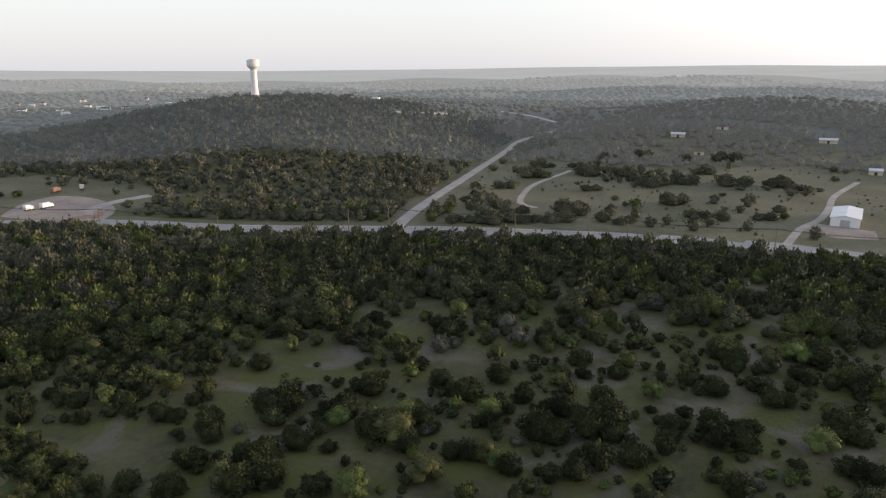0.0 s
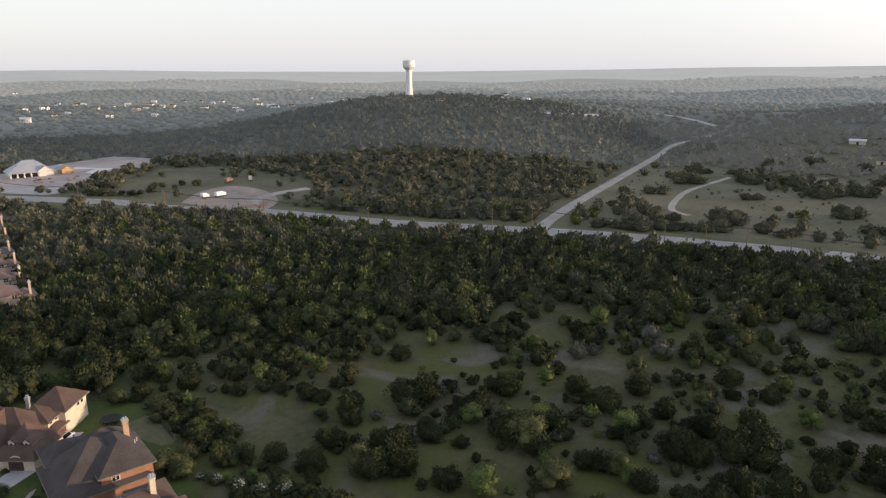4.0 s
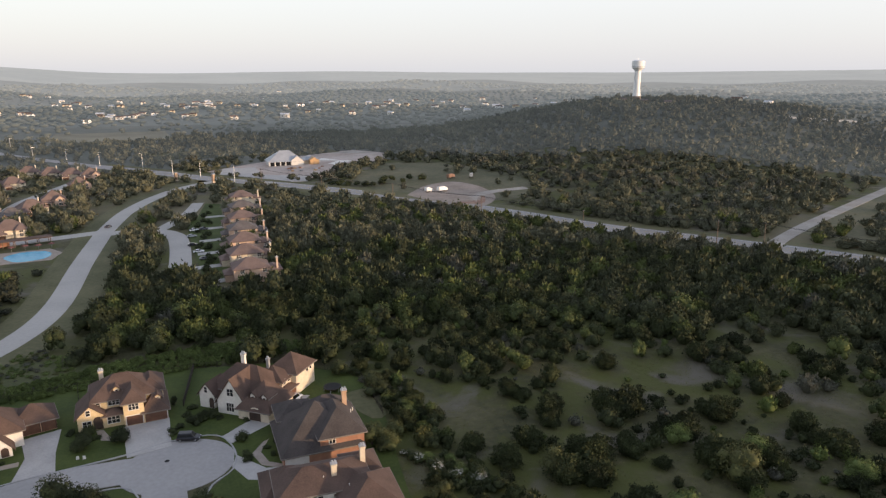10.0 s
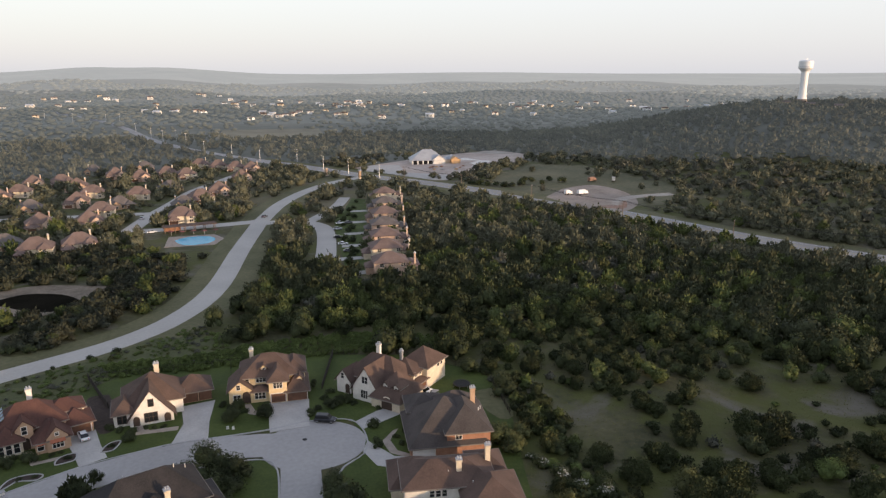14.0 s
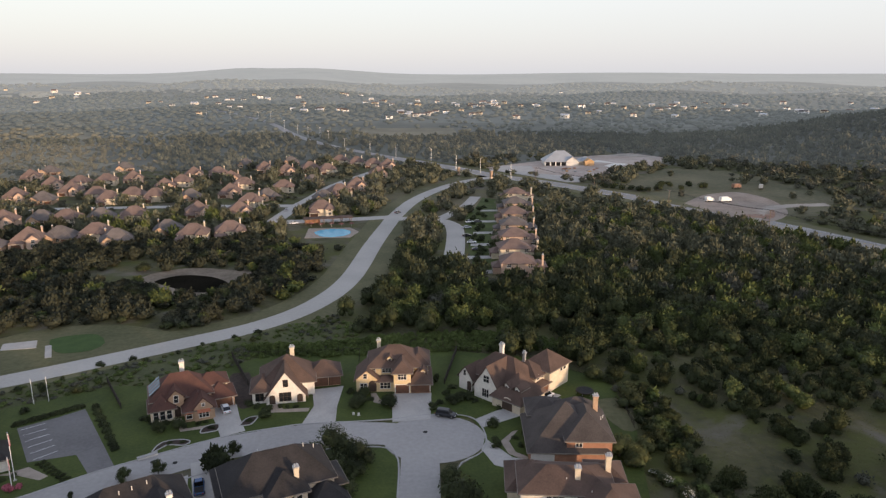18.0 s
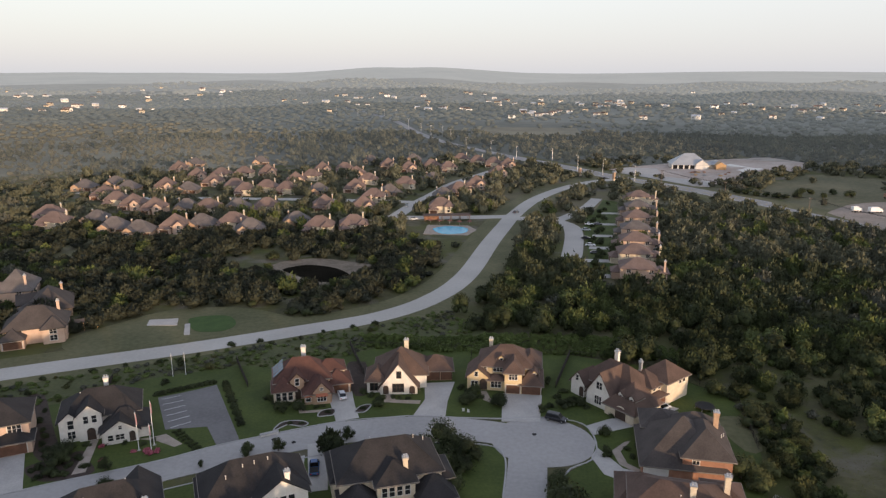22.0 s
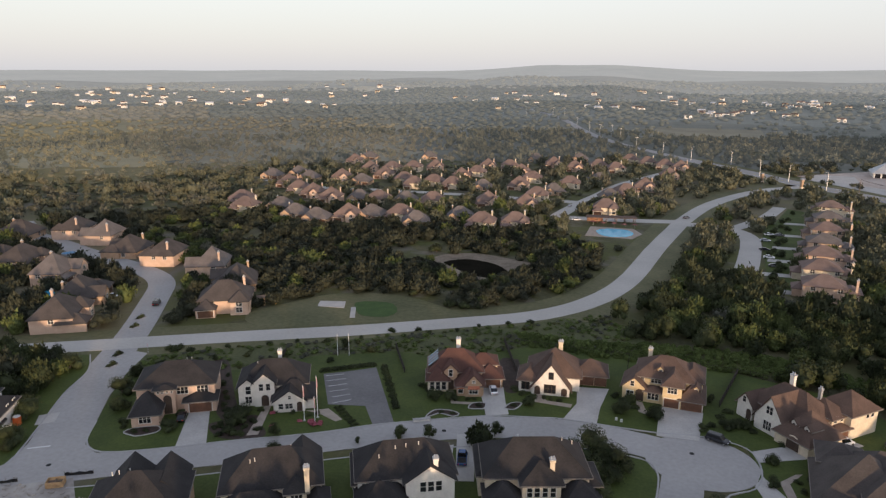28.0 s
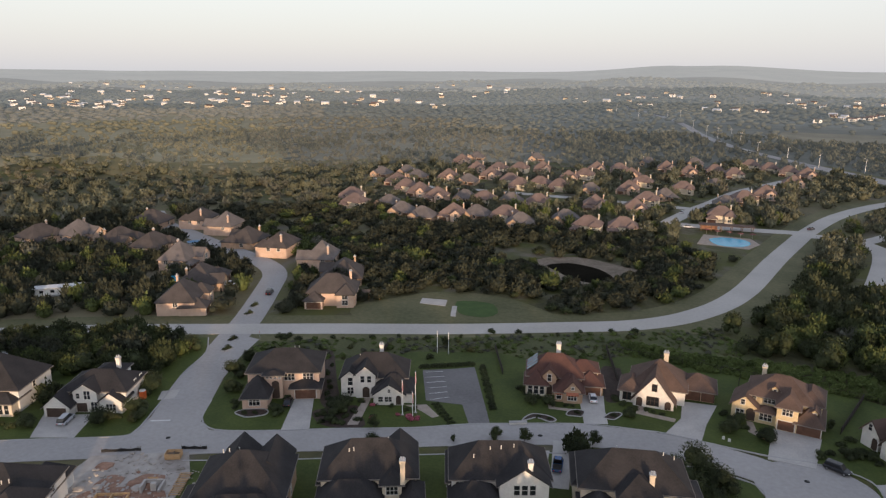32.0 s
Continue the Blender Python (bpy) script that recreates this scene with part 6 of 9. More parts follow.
car(-104.6, 108.1, 122, "black", "black car parked beside a front lawn", "saloon", z=0.15)
car(-141, 76.6, 120, "silver", "silver car parked on a pale drive", "suv")
car(-150.6, 166.6, 30, "white", "white pickup truck parked beside a tan house", "pickup")
car(-187, 166.6, 30, "white", "white pickup truck parked on a side street drive", "pickup")
car(-168, 167.6, 120, "black", "black car parked along the side street", "suv")
for x, y, rot, col in ((27, 324, 0, "black"), (28.5, 343, 5, "silver"), (31, 357, 10, "white"), (35.6, 357.5, 10, "grey"), (29, 296, 0, "grey"), (28, 310, 0, "white")):
    car(x, y, rot, col, f"{col} car parked before the row of houses")
for x, y, rot, col in ((-62.5, 357.5, 15, "white"), (-82, 349, 60, "black"), (-66, 402, 95, "grey"), (-73.5, 396, 95, "white"), (-61, 452, 100, "silver"), (-8, 385, 60, "grey")):
    car(x, y, rot, col, f"{col} car parked in the far neighbourhood")

# ---- the swimming pool and its pavilion
patch("pool_deck", [(-52, 324), (-53, 346), (-32, 347.5), (-26.5, 337), (-30, 324.5)], 0.14, M_PATH, "pale concrete deck round a swimming pool", "pool deck")
patch("garden_pool", rounded([(-219, 163.4), (-214.6, 166.2), (-208.4, 161.6), (-213.4, 158.4)]), 0.2, M_WATER_POOL, "small blue swimming pool behind a tan house", "pool", keep=False)
bt = thing("covered_boat", pose(-193, 138.6, 0.1, 0, 0, 28), "small boat under a pale cover on a trailer", "boat")
bm = bmesh.new()
for p, q in (((-2.6, 0.75), (1.2, 1.0)), ((1.2, 1.0), (3.1, 0.15))):
    lo = [bm.verts.new(v) for v in ((p[0], -p[1] * 0.6, 0.55), (q[0], -q[1] * 0.6, 0.6), (q[0], q[1] * 0.6, 0.6), (p[0], p[1] * 0.6, 0.55))]
    hi = [bm.verts.new(v) for v in ((p[0], -p[1], 1.3), (q[0], -q[1], 1.45), (q[0], q[1], 1.45), (p[0], p[1], 1.3))]
    bm.faces.new(lo[::-1])
    bm.faces.new(hi)
    for k in range(4):
        bm.faces.new((lo[k], lo[(k + 1) % 4], hi[(k + 1) % 4], hi[k]))
part("hull", bm, M_WHITE_PAINT, bt)
part("cover", boxes((-2.4, 1.2, -0.7, 0.7, 1.4, 1.75), (-1.2, 0.4, -0.5, 0.5, 1.7, 2.1)), M_ROOF_METAL, bt)
part("trailer", boxes((-2.4, 3.6, -0.1, 0.1, 0.4, 0.55), (-0.9, -0.7, -0.95, 0.95, 0.3, 0.5)), M_STEEL, bt)
for q in (-0.95, 0.95):
    bm = bmesh.new()
    rod(bm, (-0.8, q - 0.1, 0.34), (-0.8, q + 0.1, 0.34), 0.34, seg=10)
    part("wheel", bm, M_RUBBER, bt)
pf = thing("play_frame", pose(-135, 180, 0.1, 0, 0, 30), "timber garden play frame with a dark awning", "play frame")
for qx in (-1.1, 1.1):
    for qy in (-1.1, 1.1):
        part("post", boxes((qx - 0.06, qx + 0.06, qy - 0.06, qy + 0.06, 0, 2.7)), M_LUMBER, pf)
part("deck", boxes((-1.2, 1.2, -1.2, 1.2, 1.2, 1.3)), M_LUMBER, pf)
part("awning", block_roof(-1.1, 1.1, -1.1, 1.1, 2.7, "gable", "x", 0.7, 0.2, 0.04), M_ROOF_SLATE, pf)
bm = bmesh.new()
rod(bm, (1.2, 0, 2.2), (4.6, 0, 2.2), 0.06, 0.06, 6)
for q in (-0.8, 0.8):
    rod(bm, (4.6, 0, 2.2), (4.7, q, 0), 0.06, 0.06, 6)
part("swing_beam", bm, M_LUMBER, pf)
patch("swimming_pool", rounded([(-49, 337), (-44, 343.5), (-34, 343), (-30.5, 336), (-33, 328), (-43, 326)]), 0.2, M_WATER_POOL, "bright blue swimming pool", "swimming pool")
pav = thing("pavilion", pose(-44, 357, 0.15, 0, 0, 14), "long open pavilion with dark flat roof by the pool", "pavilion")
for k in range(6):
    for y in (0, 5):
        part("post", boxes((-12 + 4.8 * k - 0.15, -12 + 4.8 * k + 0.15, y - 0.15, y + 0.15, 0, 2.8)), M_WOOD, pav)
part("roof", boxes((-13, 13, -0.8, 5.8, 2.8, 3.1)), M_ROOF_BROWN, pav)
part("back_wall", boxes((-12, -4, 4.6, 4.9, 0, 2.7)), M_BRICK, pav)
for k in range(5):
    um = thing("parasol", pose(-52 + 5.2 * k, 348 - 1.2 * (k % 2), 0.15), "dark red parasol beside the pool", "parasol", "parasols by the pool")
    bm = bmesh.new()
    rod(bm, (0, 0, 0), (0, 0, 2.5), 0.04)
    part("pole", bm, M_STEEL, um)
    bm = bmesh.new()
    lathe(bm, [(1.5, 2.15), (1.45, 2.2), (0.05, 2.7)], 10)
    part("canopy", bm, plain("parasol_red", (0.16, 0.06, 0.05), 0.8), um)

# ---- water tower on the hill
tw = thing("water_tower", pose(571, 657, float(hz(571, 657)) - 0.5), "white pedestal water tower on a wooded hilltop", "water tower")
bm = bmesh.new()
lathe(bm, [(4.9, 6.5), (4.3, 10), (3.9, 16), (3.7, 34), (3.9, 36)], 28)
part("pedestal", bm, M_WHITE_PAINT, tw)
bm = bmesh.new()
lathe(bm, [(5.4, -3), (5.3, 6.2), (4.9, 6.5)], 28)
part("pedestal_base", bm, M_GUTTER, tw, "hazed grey base")
bm = bmesh.new()
lathe(bm, [(3.9, 36), (6.0, 38.2), (7.2, 39.2), (7.4, 40), (7.4, 46.4), (7.0, 47.2), (4, 48), (0.3, 48.3)], 28)
part("tank", bm, M_WHITE_PAINT, tw)
bm = bmesh.new()
lathe(bm, [(7.42, 40.6), (7.52, 40.7), (7.52, 41.1), (7.42, 41.2)], 28)
part("tank_band", bm, M_STEEL, tw)
bm = bmesh.new()
rod(bm, (0, 0, 48.2), (0, 0, 50.4), 0.15, 0.08, 6)
part("antenna", bm, M_STEEL, tw)
part("door", boxes((-1.4, 1.4, -5.5, -5.0, 0.4, 4.2)), M_DARKTRIM, tw)
for k, (a, r, w) in enumerate(((-41.6, 830, 9), (-40, 852, 8), (-43.4, 820, 8))):
    x, y = r * math.sin(radians(-a)), r * math.cos(radians(-a))
    sh = thing("pump_house", pose(x, y, float(hz(x, y)) + 0.1, 0, 0, a), "small pale building on the hilltop", "building", "buildings near the tower")
    part("wall", boxes((-w / 2, w / 2, -3, 3, -1, 3.4)), M_CREAM, sh)
    part("roof", block_roof(-w / 2, w / 2, -3, 3, 3.4, "gable", "x", 0.5), M_ROOF_GREY, sh)

M_ROOF_SHEET = mat("grey_metal_roof_sheets", (0.3, 0.32, 0.34), (0.42, 0.44, 0.46), rough=0.5, scale=0.2, fine=2, bump=0.1, metal=0.2)
M_PINKCALICHE = mat("pinkish_caliche", (0.3, 0.24, 0.2), (0.5, 0.43, 0.38), scale=0.03, fine=0.3, bump=0.4, dist=0.1)
# ---- fire-station-like hall under construction beside the highway
patch("station_yard", [(65, 589), (103, 622), (125, 639), (160, 662), (194, 678), (222, 678), (237, 614), (213, 575), (177, 582), (165, 548), (142, 521), (126, 509), (98, 546), (78, 563)], 0.2, M_PINKCALICHE, "wide yard of pale bare caliche", "yard")
patch("concrete_forecourt", [(66, 574), (82, 602), (104, 600), (130, 574), (150, 560), (138, 530), (126, 500), (116, 502), (88, 545)], 0.27, M_DRIVE, "pale concrete forecourt reaching the highway", "paving", keep=False)
patch("station_asphalt", [(172, 634), (194, 672), (220, 674), (233, 614), (214, 582), (202, 602)], 0.3, M_GRAVEL, "new grey paving behind a hall", "yard", keep=False)
patch("concrete_apron", [(166, 622), (174, 632), (200, 602), (168, 571), (138, 540), (136, 552), (158, 576), (172, 594), (182, 604)], 0.34, M_WHITE, "fresh white concrete apron beside a hall", "paving", keep=False)
st = thing("station_hall", pose(138, 596, 0.25, 0, 0, -4), "large pale hall under construction with metal roof", "hall")
part("wall", block_walls(-20, 10, 0, 22, 0, 4.6, "hip", "x", 0.72), M_STUCCO, st)
part("roof", block_roof(-20, 10, 0, 22, 4.6, "hip", "x", 0.72, 1.2), M_ROOF_SHEET, st)
part("gable_wall", block_walls(-1, 9, -1.2, 10, 0, 4.6, "gable", "y", 0.72), M_STUCCO, st)
part("gable_roof", block_roof(-1, 9, -1.2, 10, 4.6, "gable", "y", 0.72, 0.9), M_ROOF_SHEET, st)
part("wall", block_walls(10, 24, 4, 17, 0, 4.2, "hip", "x", 0.5), M_CREAM, st)
part("roof", block_roof(10, 24, 4, 17, 4.2, "hip", "x", 0.5), M_ROOF_SHEET, st)
part("wall", block_walls(15, 23, -3, 8, 0, 4.2, "gable", "y", 0.6), M_LUMBER, st)
part("roof", block_roof(15, 23, -3, 8, 4.2, "gable", "y", 0.6), M_LUMBER, st)
for k in range(4):
    q = -17.2 + 4.6 * k
    part("bay_opening", boxes((q - 1.8, q + 1.8, -0.15, 0.05, 0, 3.5)), M_CARGLASS, st)
    part("bay_frame", lattice((q - 2.1, q - 1.8, q + 1.8, q + 2.1), (0, 3.5, 3.8), lambda i, j: i != 1 or j == 1, 0.05, -0.25), M_WHITE_PAINT, st)
for k in range(12):
    bm = boxes((-1.6, 1.6, -1, 1, 0, 0.9), (-1.2, 0.9, -0.8, 0.8, 0.9, 1.5))
    ob = tagged(part("brick_pallet", bm, (M_BRICK, M_LUMBER, M_REDDIRT, M_KERB)[k % 4]), "strapped pallet of building material on bare earth", "pallet", "stacks on the yard")
    ob.matrix_world = pose(146 + plot_rng.uniform(-20, 20), 566 + plot_rng.uniform(-14, 16), 0.25, 0, 0, plot_rng.uniform(0, 180))

# ---- open lot with trucks beside the highway
patch("dirt_lot", rounded([(167, 405), (189, 432), (216, 440), (225, 411), (215, 373), (190, 350), (180, 358), (172, 386)]), 0.16, M_LOTDIRT, "bare pale dirt lot beside the highway", "dirt lot")
patch("red_earth", rounded([(191, 397), (203, 396), (212, 387), (206, 370), (197, 360), (184, 367), (182, 382)]), 0.2, M_REDDIRT, "reddish churned earth on a dirt lot", "earth", keep=False, depth=0.1)
ribbon("dirt_entrance", ((182, 352), (194, 368), (205, 384), (225, 392), (250, 392)), 8, 0.22, M_GRAVEL, "gravel entrance to a dirt lot", keep=2)


def truck(x, y, rot, material, label, L=8.0):
    t = thing("box_truck", pose(x, y, float(hz(x, y)) + 0.25, 0, 0, rot), label, "truck", "trucks on the lot")
    part("cargo_box", boxes((-L / 2, L / 2 - 2.3, -1.2, 1.2, 1.0, 3.4)), material, t)
    cab = part("cab", boxes((L / 2 - 2.2, L / 2 - 0.2, -1.15, 1.15, 0.6, 2.5), (L / 2 - 0.3, L / 2 + 0.4, -1.05, 1.05, 0.6, 1.5)), material, t)
    part("windscreen", boxes((L / 2 - 0.22, L / 2 - 0.14, -1.0, 1.0, 1.6, 2.3)), M_CARGLASS, cab)
    for sx in (-L / 2 + 1.2, L / 2 - 1.0):
        for sy in (-1.05, 1.05):
            bm = bmesh.new()
            rod(bm, (sx, sy - 0.15, 0.48), (sx, sy + 0.15, 0.48), 0.48, seg=12)
            part("wheel", bm, M_RUBBER, t)


truck(194.5, 409, 20, M_WHITE_PAINT, "white box truck on a dirt lot")
truck(185.5, 411, 15, M_WHITE_PAINT, "small white trailer truck on a dirt lot", 5.5)
truck(222, 452, 30, M_REDDIRT, "red truck at the edge of the trees")
truck(236, 446, 60, M_STEEL, "grey truck at the edge of the trees", 6)
footprint((222, 452), 0, -7, 18, -45, 5)
dg = thing("excavator", pose(81, 408, 0.1, 0, 0, 40), "yellow excavator beside the woods", "excavator")
M_DIGGER = mat("yellow_machine_paint", (0.55, 0.33, 0.02), (0.65, 0.42, 0.04), rough=0.5, scale=1, fine=6, bump=0.1)
for s in (-1, 1):
    part("track", boxes((-1.7, 1.7, s * 1.0 - 0.3, s * 1.0 + 0.3, 0, 0.8)), M_RUBBER, dg)
part("engine_house", boxes((-1.8, 0.6, -1.2, 1.2, 0.9, 2.1)), M_DIGGER, dg)
part("cab", boxes((0.2, 1.5, 0.1, 1.2, 0.9, 2.8)), M_CARGLASS, dg)
bm = bmesh.new()
rod(bm, (1.2, -0.4, 1.4), (3.6, -0.4, 4.0), 0.28, 0.22, 6)
rod(bm, (3.6, -0.4, 4.0), (5.2, -0.4, 1.6), 0.22, 0.16, 6)
part("boom", bm, M_DIGGER, dg)
part("bucket", boxes((4.8, 5.6, -0.9, 0.1, 0.9, 1.7)), M_STEEL, dg)

# ---- farm building and white trailer
fb = thing("farm_shed", pose(389, 19.5, float(hz(389, 19.5)) + 0.1, 0, 0, -88), "long low white metal farm shed beside a lane", "shed")
part("wall", block_walls(-6.5, 6.5, 0, 33, 0, 4.4, "gable", "y", 0.18), M_WHITE_PAINT, fb)
part("roof", block_roof(-6.5, 6.5, 0, 33, 4.4, "gable", "y", 0.18), M_ROOF_METAL, fb)
part("rolling_door", boxes((-2.2, 2.2, -0.12, 0.02, 0, 3.6)), M_STEEL, fb)
for k in range(5):
    part("wall_panel_seam", boxes((6.5, 6.56, 5 + 5.6 * k, 5.16 + 5.6 * k, 0, 4.3)), M_STEEL, fb)
AVOID_POLYS.append(np.array([(368, 0), (428, 0), (428, 36), (368, 36)], float))
patch("shed_yard", [(372, 40), (392, 34), (386, 6), (366, 4), (360, 20)], 0.22, M_LOTDIRT, "worn earth yard in front of a farm shed", "yard")
for x, y, turn, w, roof_m, label in ((604, 15, -86, 9, M_ROOF_METAL, "small pale shed with metal roof among trees"), (764, 62, -84, 16, M_ROOF_METAL, "low pale building half hidden by trees"), (636, 152, -78, 8, M_ROOF_GREY, "small pale farmhouse among oaks"), (730, 197, -75, 14, M_ROOF_METAL, "long pale farm building on a rise"), (793, 167, -78, 12, M_ROOF_GREY, "pale farmhouse on a rise")):
    fh = thing("farm_building", pose(x, y, float(hz(x, y)) + 0.1, 0, 0, turn), label, "building", "farm buildings in the field")
    part("wall", block_walls(-w / 2, w / 2, 0, 7, -1, 3.4, "gable", "x", 0.4), M_CREAM, fh)
    part("roof", block_roof(-w / 2, w / 2, 0, 7, 3.4, "gable", "x", 0.4), roof_m, fh)
    part("door", boxes((-1, 1, -0.08, 0.02, 0, 2.6)), M_DARKTRIM, fh)
    footprint((x, y), turn, -w, w, -40, 10)
rv = thing("mobile_home", pose(-229.5, 129, 0.1, 0, 0, 48), "long white trailer home among bushes", "trailer")
part("shell", boxes((-7.5, 7.5, -1.6, 1.6, 0.6, 3.2)), M_WHITE_PAINT, rv)
part("roof", block_roof(-7.5, 7.5, -1.6, 1.6, 3.2, "gable", "x", 0.3), M_ROOF_METAL, rv)
part("skirt", boxes((-7.3, 7.3, -1.5, 1.5, 0, 0.6)), M_STEEL, rv)
for k in range(4):
    part("window", boxes((-6 + 3.4 * k, -4.8 + 3.4 * k, -1.66, -1.58, 1.5, 2.4)), M_PANE, rv)
footprint((-229.5, 129), 48, -9, 9, -8, 3)
for x, y, r in ((-213, 156, 3.4), (-250, 204, 3.0)):
    pp = thing("garden_pool", pose(x, y, 0.1), "round blue garden pool under a cover", "garden pool", "garden pools")
    bm = bmesh.new()
    lathe(bm, [(r, 0), (r, 1.1), (r - 0.12, 1.15), (r - 0.15, 0.95)], 24)
    part("pool_wall", bm, M_STEEL, pp)
    bm = bmesh.new()
    lathe(bm, [(r - 0.16, 0.9), (r - 0.16, 0.97)], 24)
    part("cover", bm, M_BLUE, pp)
    AVOID_POLYS.append(np.array([(x - 5, y - 5), (x + 5, y - 5), (x + 5, y + 5), (x - 5, y + 5)], float))
# tiled awnings over two windows of the red-roofed house
for u, w, y0 in ((-0.5, 1.7, -1.8), (2.6, 2.8, -2.3)):
    aw = thing("window_awning", pose(-50.5, 143.5, 0.14, 0, 0, 22), "small red clay tile awning over a window", "awning", "window awnings")
    bm = bmesh.new()
    vs = [bm.verts.new(v) for v in ((u - w / 2, y0 - 0.75, 2.3), (u + w / 2, y0 - 0.75, 2.3), (u + w / 2, y0 - 0.02, 2.75), (u - w / 2, y0 - 0.02, 2.75), (u - w / 2, y0 - 0.75, 2.2), (u + w / 2, y0 - 0.75, 2.2), (u + w / 2, y0 - 0.02, 2.6), (u - w / 2, y0 - 0.02, 2.6))]
    for f in ((0, 1, 2, 3), (7, 6, 5, 4), (0, 4, 5, 1), (1, 5, 6, 2), (2, 6, 7, 3), (3, 7, 4, 0)):
        bm.faces.new([vs[q] for q in f])
    part("tiles", bm, M_CLAY, aw)
    for e in (-1, 1):
        part("bracket", boxes((u + e * (w / 2 - 0.15) - 0.05, u + e * (w / 2 - 0.15) + 0.05, y0 - 0.5, y0 - 0.01, 2.1, 2.3)), M_DARKTRIM, aw)
# solar panels on the red roof
sp = thing("solar_array", pose(-50.5, 143.5, 0.14, 0, 0, 22), "pale blue solar panels on a red-brown roof", "solar panels")
for i in range(2):
    for j in range(4):
        bm = boxes((0.04, 1.62, 0.04, 1.0, 0, 0.05))
        bm.transform(pose(-8.5 + 0.5 * 0, 4.6 + 1.66 * j, 4.45, 0, -40, 0) @ pose(1.05 * i * 1.6 + 0.4, 0, 0.16))
        part("panel", bm, M_SOLAR, sp)


# ---- utility poles and wires
def utility_pole(x, y, rot, h=11.0, arms=1, material=None, lamp=False, group="utility poles"):
    z = float(hz(x, y))
    material = material or M_WOOD
    p = thing("street_lamp" if lamp else "utility_pole", pose(x, y, z, 0, 0, rot), "tall steel street lamp beside the road" if lamp else ("pale steel transmission pole" if material is M_STEEL else "weathered wooden utility pole with crossarm"), "street lamp" if lamp else "utility pole", group)
    bm = bmesh.new()
    rod(bm, (0, 0, -0.5), (0, 0, h), 0.02 * h, 0.012 * h, 8)
    pl = part("pole", bm, material, p)
    if lamp:
        bm = bmesh.new()
        rod(bm, (0, 0, h - 0.2), (2.2, 0, h + 0.3), 0.06, 0.05, 6)
        part("arm", bm, material, p)
        part("lamp_head", boxes((1.9, 2.7, -0.15, 0.15, h + 0.2, h + 0.36)), M_STEEL, p)
        return p
    for k in range(arms):
        zz = h - 0.5 - 1.4 * k
        w = 1.25 * h / 11
        a = part("crossarm", boxes((-w, w, -0.09, 0.09, zz - 0.1, zz + 0.1)), material, p)
        for s in (-0.9, -0.35, 0.35, 0.9):
            bm = bmesh.new()
            lathe(bm, [(0.05, zz + 0.1), (0.09, zz + 0.16), (0.05, zz + 0.24), (0.08, zz + 0.3), (0.03, zz + 0.36)], 8, (s * w, 0))
            part("insulator", bm, M_STEEL, a)
    return p


def wires(pts, heights, offsets, label):
    """Sagging cables from pole to pole."""
    for off in offsets:
        bm = bmesh.new()
        for (x0, y0), (x1, y1), h0, h1 in zip(pts, pts[1:], heights, heights[1:]):
            a = Vector((x0, y0, float(hz(x0, y0)) + h0))
            b = Vector((x1, y1, float(hz(x1, y1)) + h1))
            n = Vector((-(b - a).y, (b - a).x, 0)).normalized() * off
            prev = None
            for k in range(9):
                t = k / 8
                q = a.lerp(b, t) + n - Vector((0, 0, 4 * t * (1 - t) * (b - a).length * 0.018))
                if prev is not None:
                    rod(bm, prev, q, 0.045, seg=4)
                prev = q
        tagged(part("power_line", bm, M_RUBBER), label, "cable", "power lines")


POLES = ((92.5, 500.4), (122, 446), (152.3, 392), (180, 328), (204.5, 268), (246, 222), (260, 208), (280.7, 148), (285.5, 131), (292, 115.6), (296.5, 99), (312, 40), (322, -10))
for k, (x, y) in enumerate(POLES):
    utility_pole(x, y, 30 + 3 * k, 11.5)
wires(POLES, [11.2] * len(POLES), (-1.0, 0.0, 1.0), "dark power line sagging between wooden poles")
LAMPS = ((56.4, 553), (38.5, 581), (-14.6, 666), (19, 643), (-42, 707), (77, 522))
for k, (x, y) in enumerate(LAMPS):
    utility_pole(x, y, 40 + 180 * (k % 2), 12, lamp=True, material=M_STEEL, group="street lamps")
PYLONS = ((-70, 730), (-101, 852), (-119, 911), (-136, 920), (-156, 960), (-190, 1050), (-247, 1238), (-268, 1238), (-322, 1254), (-389, 1343))
for x, y in PYLONS:
    utility_pole(x, y, 20, 14, 1, M_STEEL, group="transmission poles")
# gateway pillars where the boulevard meets the highway
for x, y in ((38, 545), (62, 523)):
    gp = thing("gate_pillar", pose(x, y, 0.1, 0, 0, 30), "tan stone pillar at the estate entrance", "pillar", "entrance pillars")
    part("shaft", boxes((-0.9, 0.9, -0.9, 0.9, 0, 6)), M_TAN, gp)
    part("plinth", boxes((-1.2, 1.2, -1.2, 1.2, 0, 1)), M_CREAM, gp)
    part("cap", boxes((-1.1, 1.1, -1.1, 1.1, 6, 6.4)), M_KERB, gp)

# ---- road markings
def stripe(pts, off, w, material, label, dash=0.0, z=0.148):
    line = smooth_line(pts, 4.0)
    bm = bmesh.new()
    run = 0.0
    for i, (a, b) in enumerate(zip(line, line[1:])):
        d = (b - a).normalized()
        n = Vector((-d.y, d.x, 0))
        run += (b - a).length
        if dash and int(run / dash) % 3:
            continue
        q = [a + n * (off - w / 2), b + n * (off - w / 2), b + n * (off + w / 2), a + n * (off + w / 2)]
        vs = [bm.verts.new((v.x, v.y, float(hz(v.x, v.y)) + z)) for v in q]
        bm.faces.new(vs)
    tagged(part("road_marking", bm, material), label, "road marking", kind="structure")


ROAD = HIGHWAY[5:17]
